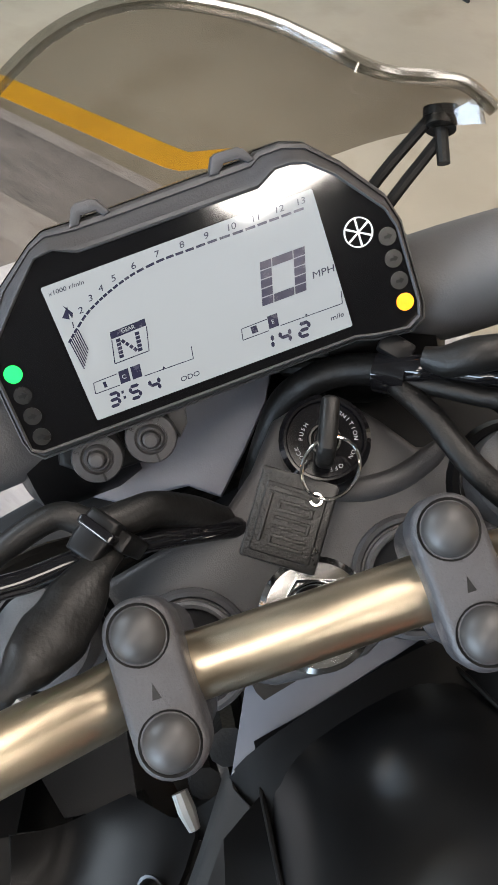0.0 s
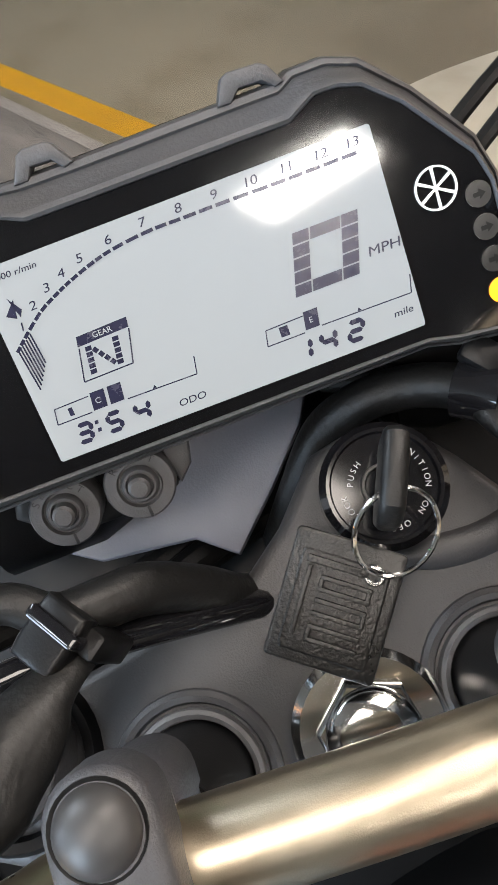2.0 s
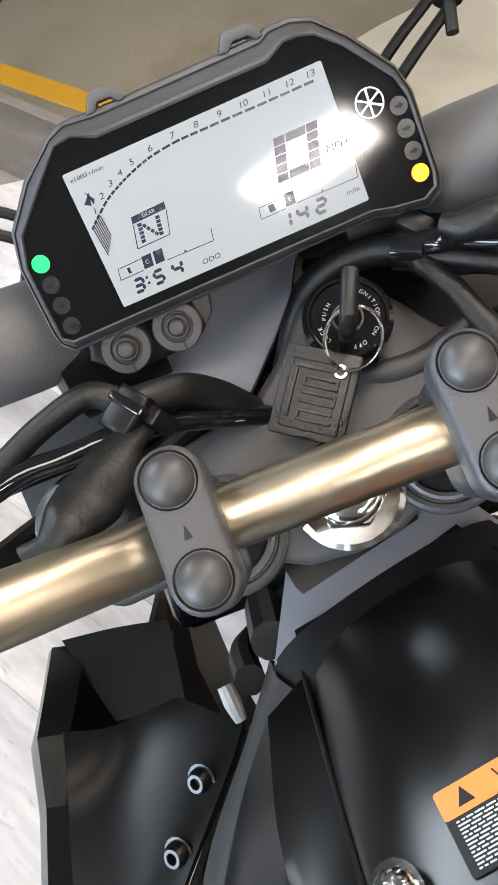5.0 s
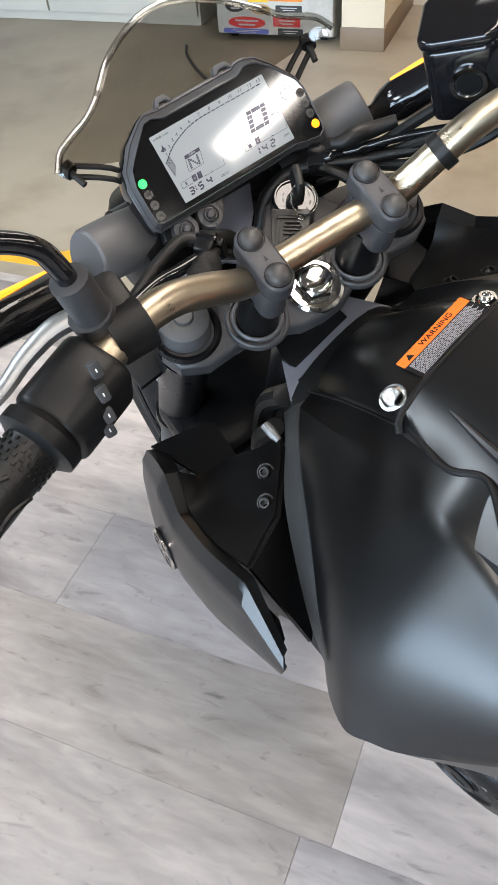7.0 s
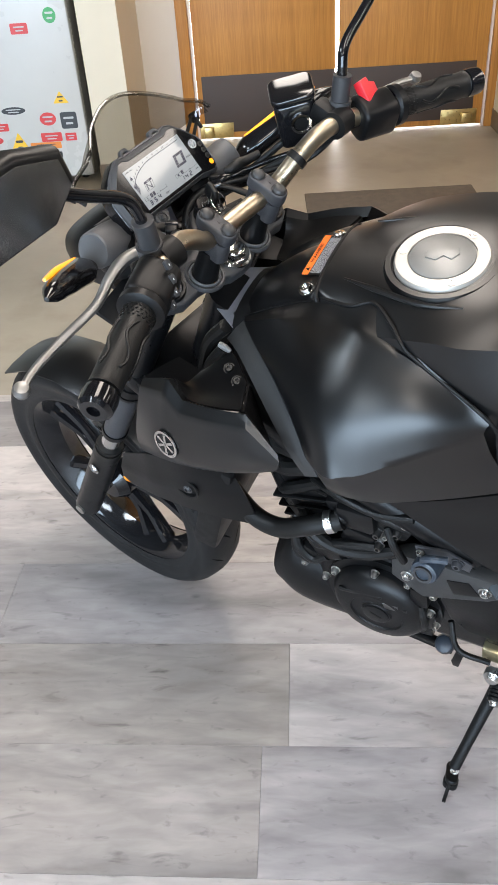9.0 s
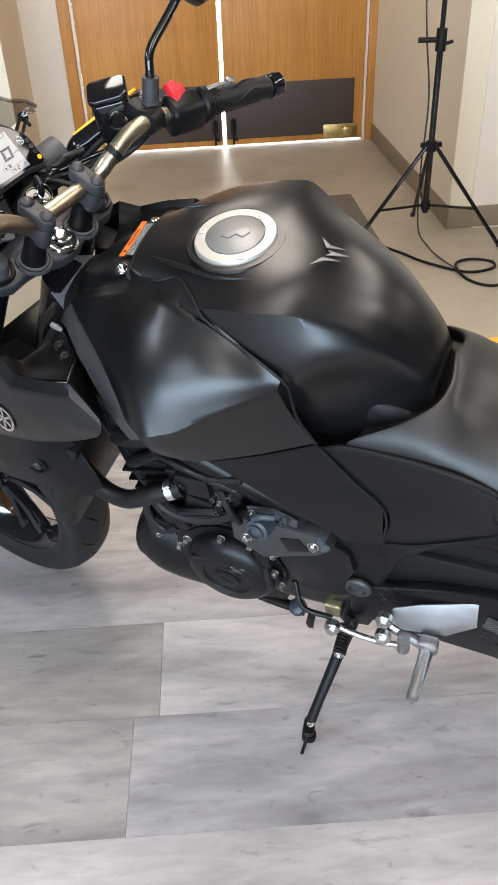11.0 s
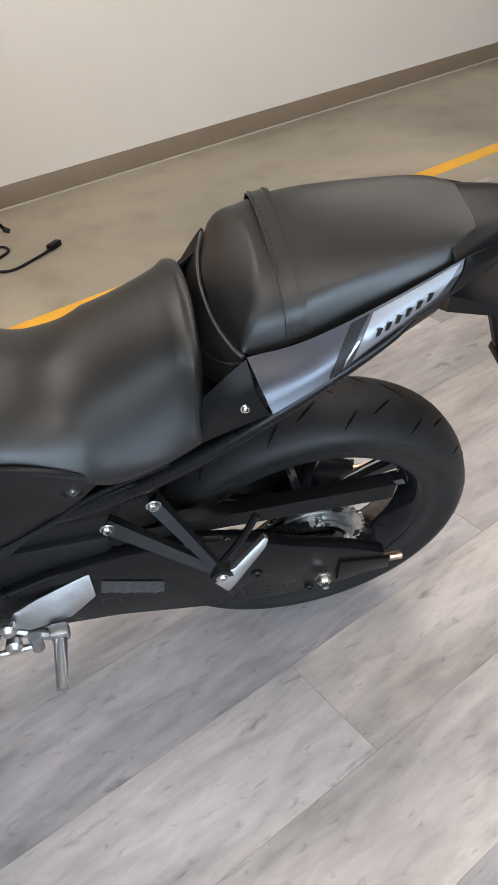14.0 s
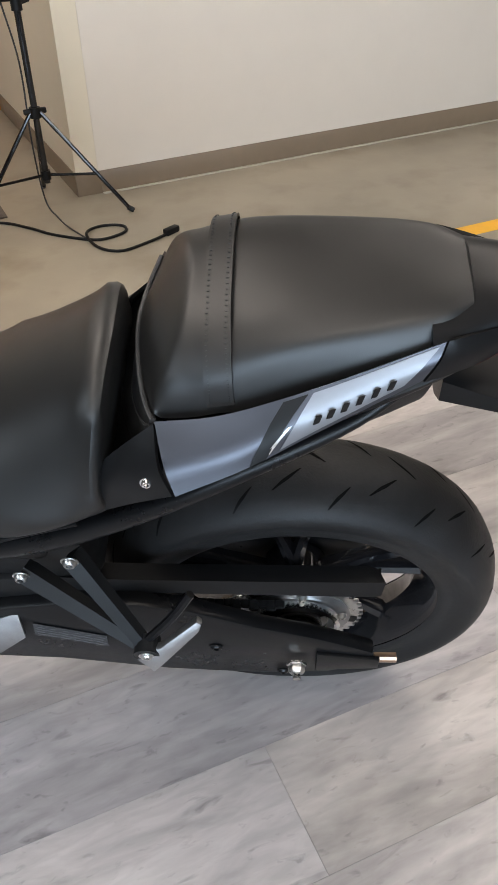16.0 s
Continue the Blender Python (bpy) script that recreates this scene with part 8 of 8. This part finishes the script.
for k in range(6):
    part("badge_ray", slab([(0.0, 0.0003), (0.0, -0.0003), (0.0050, -0.0004), (0.0050, 0.0004)], 0.0003, m=bf @ Matrix.Rotation(radians(60 * k + 30), 4, "Z")), WHITE, cluster)
# buttons below the display
for x, word in ((-59.3, "SELECT"), (-36.6, "RESET")):
    kf = Matrix.Translation((x * mm, -43.6 * mm, -0.0145)) @ Matrix.Rotation(radians(-4), 4, "X")
    knob = part("button", lathe([(0.0104, -0.010), (0.0104, 0.0062), (0.0098, 0.0072), (0.0066, 0.0074), (0.0062, 0.0058), (0.0056, 0.0058), (0.0052, 0.0074), (0.0046, 0.0080), (0.0040, 0.0080), (0.0037, 0.0068), (0.0033, 0.0068), (0.0032, 0.0104), (0.0024, 0.0112), (0.0, 0.0114)], 36, m=kf), BUTTON_GREY, cluster, "round dark grey push button")
    for k, ch in enumerate(word):
        a = radians(90 - (k - (len(word) - 1) / 2) * 21)
        writing(ch, 0.0032, kf @ Matrix.Translation((0.0083 * math.cos(a), 0.0083 * math.sin(a), 0.0073)) @ Matrix.Rotation(a - radians(90), 4, "Z"), knob, BLACK, depth=0.0001)
    part("button_slit", slab(rounded(0.0008, 0.0036, 0.0003, 1), 0.0004, m=kf @ Matrix.Translation((0.0, -0.0083, 0.0071))), BLACK, knob)
part("button_mount", slab([(-0.074, -0.034), (-0.018, -0.034), (-0.022, -0.044), (-0.028, -0.052), (-0.038, -0.0555), (-0.060, -0.055), (-0.068, -0.052), (-0.077, -0.044)], 0.012, 0.003, 3, m=Matrix.Translation((0, 0, -0.030))), BLACK, cluster)
part("mount_ear", slab([(-0.028, -0.036), (-0.019, -0.036), (-0.021, -0.044), (-0.026, -0.049)], 0.008, 0.002, 2, m=Matrix.Translation((0, 0, -0.019))), BUTTON_GREY, cluster)
part("lower_shell", slab([(-0.066, -0.03), (0.06, -0.03), (0.05, 0.03), (-0.05, 0.03)], 0.03, 0.008, 3, m=Matrix.Translation((0, 0, -0.06))), PLASTIC, cluster)
steer("headlight_shell", hull_loft([(-0.245, [(0, -0.07), (-0.04, -0.075), (-0.06, -0.09), (-0.055, -0.13), (-0.03, -0.15)]), (-0.20, [(0, -0.02), (-0.05, -0.025), (-0.08, -0.05), (-0.075, -0.12), (-0.04, -0.15)]), (-0.14, [(0, 0.0), (-0.05, -0.005), (-0.08, -0.03), (-0.07, -0.10), (-0.04, -0.12)])]), PLASTIC, "black headlight housing")
steer("inner_cowl", slab([(-0.118, -0.096), (-0.104, -0.084), (-0.092, -0.064), (-0.089, -0.031), (-0.079, -0.018), (-0.097, 0.0), (-0.115, 0.016), (-0.150, 0.035), (-0.160, -0.09)], 0.006, 0.002, m=Matrix.Translation((0, 0, -0.012))), surface("blue_grey_cowl_plastic", (0.17, 0.172, 0.20), 0.42, vary=0.08, scale=12, bump=0.06, bump_scale=1200), "grey cowl panel below the display")

# ignition lock, key and tag
ig = Matrix.Translation((-0.0825, 0.0305, 0.0)) @ Matrix.Rotation(radians(90), 4, "Z")
lock = steer("ignition_lock", joined(lathe([(0.0185, 0.015), (0.0185, 0.040), (0.0165, 0.0425), (0.0155, 0.0425), (0.0150, 0.0410), (0.0, 0.0410)], 40, m=ig)), GLOSSY, "round black ignition lock")
part("lock_ring", lathe([(0.0052, 0.0411), (0.0056, 0.0418), (0.0064, 0.0418), (0.0066, 0.0411)], 24, m=ig), BLACK_STEEL, lock)
for text, ang, r in (("IGNITION", -52, 0.0122), ("ON", -118, 0.0122), ("OFF", -158, 0.0122), ("LOCK", 125, 0.0118), ("PUSH", 72, 0.0095)):
    size = 0.0024
    n = len(text)
    for k, ch in enumerate(text):
        a = radians(ang + 70 - (k - (n - 1) / 2) * 10 * (0.0118 / r))
        writing(ch, size, ig @ Matrix.Translation((r * math.cos(a), r * math.sin(a), 0.0411)) @ Matrix.Rotation(a - radians(90), 4, "Z"), lock, PALE, depth=0.0001)
kf = ig @ Matrix.Rotation(radians(66), 4, "Z")
key = thing("ignition_key", "black-headed key in the ignition lock", "key")
key.parent = None
KEYM = LEAN @ STEER
part("key_blade", slab(rounded(0.008, 0.002, 0.0008), 0.014, m=kf @ Matrix.Translation((0, 0, 0.038))), STEEL, key, m=KEYM)
part("key_head", slab([(-0.0125, 0.0), (-0.0135, 0.006), (-0.0125, 0.016), (-0.008, 0.021), (0.004, 0.0215), (0.0115, 0.019), (0.0135, 0.013), (0.0125, 0.004), (0.010, 0.0)], 0.0068, 0.0024, 3, m=kf @ Matrix.Translation((0, 0.0034, 0.050)) @ Matrix.Rotation(radians(90), 4, "X")), SOFT, key, "ribbed black rubber key head", m=KEYM)
tag_thing = thing("key_tag", "embossed black leather key tag on a wire ring", "key tag")
tl, tr_, br_, bl_ = (Vector(p) for p in ((-0.0765, 0.0045, 0.051), (-0.0630, 0.0300, 0.053), (-0.0325, 0.0070, 0.049), (-0.0535, -0.0160, 0.0475)))
cx = (tl + tr_ + br_ + bl_) / 4
xa = ((tr_ - tl) + (br_ - bl_)).normalized()
na = xa.cross(((tl - bl_) + (tr_ - br_)).normalized()).normalized()
ya = na.cross(xa)
tf = Matrix(((xa.x, ya.x, na.x, cx.x), (xa.y, ya.y, na.y, cx.y), (xa.z, ya.z, na.z, cx.z), (0, 0, 0, 1)))
part("leather", slab(rounded(0.0300, 0.0355, 0.0012, 3), 0.0032, 0.0008, 2, m=tf @ Matrix.Translation((0, 0, -0.0016))), LEATHER, tag_thing, m=KEYM)
emboss = bmesh.new()
e = 0.0018
fr_ = [rounded(0.0240, 0.0275, 0.001, 2), rounded(0.0230, 0.0265, 0.001, 2)]
ro, ri = ([emboss.verts.new((x, y - 0.001, z)) for x, y in fr_[k]] for k, z in ((0, 0.0017), (1, 0.0021)))
for k in range(len(ro)):
    emboss.faces.new((ro[k], ro[(k + 1) % len(ro)], ri[(k + 1) % len(ri)], ri[k]))
bmesh.ops.transform(emboss, matrix=tf, verts=emboss.verts)
for x, y, w, h in ((-0.0090, 0.0, 0.0012, 0.019), (0.0015, -0.0095, 0.014, 0.0012), (0.0015, -0.0060, 0.014, 0.0012), (-0.005, -0.0078, 0.0012, 0.0036), (0.0015, -0.0025, 0.014, 0.0012), (0.0015, 0.0010, 0.014, 0.0012), (0.0080, -0.0008, 0.0012, 0.0036), (0.0015, 0.0040, 0.014, 0.0012), (-0.005, 0.0054, 0.0012, 0.0030), (0.0015, 0.0072, 0.014, 0.0012), (0.0078, 0.0058, 0.0012, 0.0030), (-0.002, 0.0112, 0.0165, 0.0020)):
    slab(rounded(w, h, 0.0004, 2), e, 0.0002, m=tf @ Matrix.Translation((x, y - 0.001, 0.0015)), bm=emboss)
part("embossing", emboss, LEATHER, tag_thing, "embossed bars and frame", m=KEYM, kind="stuff")
eye_p = tf @ Vector((0.0078, 0.0105, 0.0))
part("eyelet", lathe([(0.0014, 0.0018), (0.0018, 0.0026), (0.0026, 0.0026), (0.0031, 0.0018), (0.0031, -0.0018)], 24, m=Matrix.Translation(eye_p) @ tf.to_3x3().to_4x4()), CHROME, tag_thing, "bright eyelet", m=KEYM)
ring_pts = []
rc = Vector((-0.0690, 0.0270, 0.0605))
for k in range(33):
    a = 2 * math.pi * k / 32
    ring_pts.append(rc + 0.0118 * (math.cos(a) * Vector((-0.30, 0.90, 0.05)).normalized() + math.sin(a) * Vector((0.82, 0.22, -0.50)).normalized()))
part("wire_ring", tube(ring_pts, 0.00075, 8, 1), CHROME, tag_thing, "thin wire ring", m=KEYM)

# windscreen
edge_half = [(-0.232, 0.0, 0.119), (-0.229, 0.020, 0.118), (-0.221, 0.040, 0.1145), (-0.2125, 0.054, 0.112), (-0.2015, 0.0655, 0.1108), (-0.194, 0.073, 0.1096), (-0.189, 0.081, 0.1062), (-0.186, 0.090, 0.1020), (-0.1835, 0.1015, 0.098), (-0.180, 0.1145, 0.0925), (-0.170, 0.1235, 0.0870)]
foot_half = [(-0.236, 0.0, -0.030), (-0.235, 0.015, -0.029), (-0.232, 0.030, -0.025), (-0.226, 0.045, -0.016), (-0.220, 0.058, -0.004), (-0.212, 0.070, 0.012), (-0.204, 0.081, 0.028), (-0.196, 0.091, 0.044), (-0.187, 0.102, 0.059), (-0.178, 0.112, 0.071), (-0.169, 0.1215, 0.0800)]
both = lambda half: [(x, -y, z) for x, y, z in reversed(half[1:])] + half
top_edge, low_edge = spline(both(edge_half), 5), spline(both(foot_half), 5)
grid = [[t + (b - t) * k / 6 + Vector((-0.008 * math.sin(math.pi * k / 6), 0, 0)) for k in range(7)] for t, b in zip(top_edge, low_edge)]
wb = sheet(grid)
bmesh.ops.recalc_face_normals(wb, faces=wb.faces)
bmesh.ops.solidify(wb, geom=wb.faces[:], thickness=0.003)
screen = steer("windscreen", wb, SCREEN, "smoked clear windscreen")
part("polished_edge", tube(top_edge, 0.0026, 10, 1), SCREEN_EDGE, screen, "bright polished edge")
for s in BOTH:
    b = Vector((-0.181, 0.111 * s, 0.067))
    arms = [tube([Vector((x, y * s, z)) for x, y, z in pts], 0.0024, 8, 3, 0.8) for pts in (((-0.184, 0.107, 0.067), (-0.170, 0.082, 0.062), (-0.158, 0.062, 0.045)), ((-0.176, 0.109, 0.065), (-0.161, 0.085, 0.061), (-0.150, 0.066, 0.043)), ((-0.186, 0.108, 0.067), (-0.181, 0.112, 0.066), (-0.175, 0.109, 0.065)))]
    br = part("bracket", joined(*arms), BLACK, screen, "black windscreen bracket")
    part("screw", joined(tube([b, b + Vector((0.015, -0.004 * s, -0.002))], 0.0026, 10, 1), tube([b + Vector((-0.006, 0.002 * s, 0.001)), b + Vector((-0.003, 0.001 * s, 0.0))], 0.0068, 16, 1), tube([b + Vector((-0.002, 0.001 * s, 0.0)), b + Vector((0.002, -0.001 * s, 0.0))], 0.0062, 16, 1)), SOFT, screen, "screw with a rubber washer")


# ---------------------------------------------------------------- loose things in the room
light_stand(0.20, 2.50)
cord = thing("extension_cable", "black power cable looped on the floor", "cable", m=ROOM)
part("cable", tube([(-0.5, 2.62, 0.006), (-0.3, 2.60, 0.006), (-0.04, 2.52, 0.006), (0.07, 2.40, 0.006), (0.14, 2.285, 0.006), (0.25, 2.17, 0.006), (0.32, 2.14, 0.006), (0.41, 2.17, 0.006), (0.42, 2.235, 0.006), (0.34, 2.27, 0.007), (0.262, 2.215, 0.012), (0.266, 2.08, 0.006), (0.335, 2.0, 0.006), (0.45, 2.025, 0.006), (0.55, 2.06, 0.008)], 0.006, 8, 6), BLACK, cord)
part("plug", block((0.07, 0.03, 0.026), 0.006, m=Matrix.Translation((0.575, 2.075, 0.014)) @ Matrix.Rotation(radians(24), 4, "Z")), BLACK, cord, "black plug")
wire = thing("lamp_wire", "thin grey wire hanging from the light stand", "wire", m=ROOM)
part("wire", tube([(0.10, 2.49, 1.6), (0.12, 2.50, 1.1), (0.14, 2.50, 0.85), (0.175, 2.51, 0.6), (0.17, 2.52, 0.3), (0.185, 2.53, 0.06), (0.21, 2.45, 0.005), (0.22, 2.33, 0.005), (0.245, 2.17, 0.014)], 0.0035, 8, 8), DARK, wire)
mat_thing = thing("door_mat", "flat brown floor mat on the concrete", "mat", m=ROOM)
part("sheet", slab_box(-0.80, 0.02, 2.56, 3.20, 0, 0.009, 0.003), MAT, mat_thing)

fridge = thing("refrigerator", "white refrigerator covered with colourful stickers", "refrigerator", m=ROOM)
part("body", slab_box(-2.49, -1.91, 3.66, 4.24, 0.02, 1.55, 0.01), FRIDGE_SIDE, fridge, "refrigerator body, darker grey than its door")
fd = part("door", slab_box(-2.49, -1.91, 3.60, 3.655, 0.035, 1.53, 0.012), FRIDGE, fridge, "white refrigerator door")
for u in (-2.44, -1.98):
    for v in (3.7, 4.2):
        part("foot", lathe([(0, 0), (0.02, 0), (0.02, 0.022), (0, 0.022)], 14, m=Matrix.Translation((u, v, 0))), BLACK, fridge)
STICKER = {k: surface(k + "_sticker", c, 0.4, vary=0.05, scale=30) for k, c in (("red", (0.55, 0.03, 0.03)), ("black", (0.02, 0.02, 0.022)), ("yellow", (0.75, 0.45, 0.02)), ("blue", (0.10, 0.12, 0.40)), ("green", (0.03, 0.28, 0.07)), ("pale", (0.45, 0.44, 0.42)), ("tan", (0.42, 0.27, 0.12)), ("orange", (0.70, 0.22, 0.03)))}
for u, z, w, h, c, shape in ((-2.018, 0.437, 0.079, 0.058, "yellow", 2), (-2.272, 0.384, 0.125, 0.037, "black", 1), (-2.102, 0.335, 0.086, 0.065, "red", 1), (-1.994, 0.323, 0.086, 0.082, "black", 0), (-2.364, 0.305, 0.098, 0.038, "red", 0), (-2.401, 0.24, 0.087, 0.039, "red", 1), (-2.274, 0.228, 0.105, 0.096, "yellow", 2), (-2.1, 0.244, 0.11, 0.045, "red", 0), (-1.998, 0.241, 0.058, 0.039, "red", 0), (-2.138, 0.203, 0.163, 0.034, "orange", 0), (-2.391, 0.16, 0.1, 0.052, "black", 1), (-2.262, 0.15, 0.1, 0.046, "tan", 1), (-2.124, 0.154, 0.129, 0.03, "black", 0), (-2.336, 0.09, 0.19, 0.053, "red", 1), (-2.136, 0.097, 0.136, 0.041, "red", 0), (-2.119, 0.054, 0.125, 0.03, "black", 0), (-2.342, 0.052, 0.228, 0.022, "blue", 0), (-2.157, 0.759, 0.086, 0.048, "red", 0), (-1.998, 0.809, 0.064, 0.07, "green", 1), (-2.43, 0.62, 0.06, 0.09, "black", 0), (-2.43, 0.575, 0.09, 0.03, "yellow", 0), (-2.43, 0.78, 0.05, 0.05, "yellow", 0)):
    o = rounded(w, h, min(w, h) * 0.12, 2) if shape == 0 else circle(w / 2, 18, ry=h / 2) if shape == 1 else [(-w / 2, -h / 2), (w / 2, -h / 2), (0, h / 2)]
    st = part("sticker", slab(o, 0.001, m=facing((u, 3.5995, z), (0, -1, 0))), STICKER[c], fd, c + " sticker")
    for k, wide in ((0.15, 0.62), (-0.18, 0.45)):
        part("sticker_print", slab(rounded(w * wide * (0.6 if shape == 2 else 1), h * 0.13, h * 0.04, 1), 0.0005, m=facing((u, 3.5988, z + h * (k - (0.12 if shape == 2 else 0))), (0, -1, 0))), STICKER["pale"] if c in ("red", "black", "blue", "green") else STICKER["black"], st)
lead = thing("power_lead", "grey power lead trailing from the refrigerator", "cable", m=ROOM)
part("lead", tube([(-2.62, 3.50, 0.006), (-2.56, 3.37, 0.006), (-2.40, 3.15, 0.006), (-2.25, 3.02, 0.006), (-2.05, 2.93, 0.006)], 0.007, 8, 6), DARK, lead)
cup = thing("storage_cabinet", "tall pale grey cabinet with plain doors", "cabinet", m=ROOM)
part("body", slab_box(-4.4, -2.66, 3.80, 4.28, 0.0, 2.1, 0.006), CUPBOARD, cup)
for a, b in ((-4.39, -3.54), (-3.53, -2.67)):
    part("door", slab_box(a, b, 3.778, 3.798, 0.05, 2.08, 0.004), CUPBOARD, cup)
stain = bmesh.new()
rng = random.Random(4)
for k in range(7):
    cx_, cy_ = 4.15 + rng.uniform(-0.28, 0.28), 2.02 + rng.uniform(-0.10, 0.10)
    r0 = rng.uniform(0.06, 0.15)
    pts = [(cx_ + r0 * rng.uniform(0.6, 1.3) * math.cos(a), cy_ + 0.7 * r0 * rng.uniform(0.6, 1.3) * math.sin(a)) for a in (2 * math.pi * j / 14 for j in range(14))]
    slab(pts, 0.0008 + 0.0001 * k, bm=stain)
structure("floor_stain", stain, STAIN)

# ---------------------------------------------------------------- vinyl planks
rng = random.Random(11)
for row in range(-13, 7):
    v0 = -0.127 + WIDE * row
    v1 = min(v0 + WIDE, 1.373)
    if v0 >= 1.36:
        continue
    u = SEAMS.get(row, rng.uniform(-1.2, 0.3))
    while u > -4.6:
        u -= LONG
    while u < 2.376:
        a, b = max(u, -4.6), min(u + LONG, 2.376)
        if b - a > 0.02:
            ob = new("plank", plank_piece(b - a, v1 - v0))
            ob.parent = vinyl
            ob.location = ((a + b) / 2, (v0 + v1) / 2, 0.0035)
        u += LONG
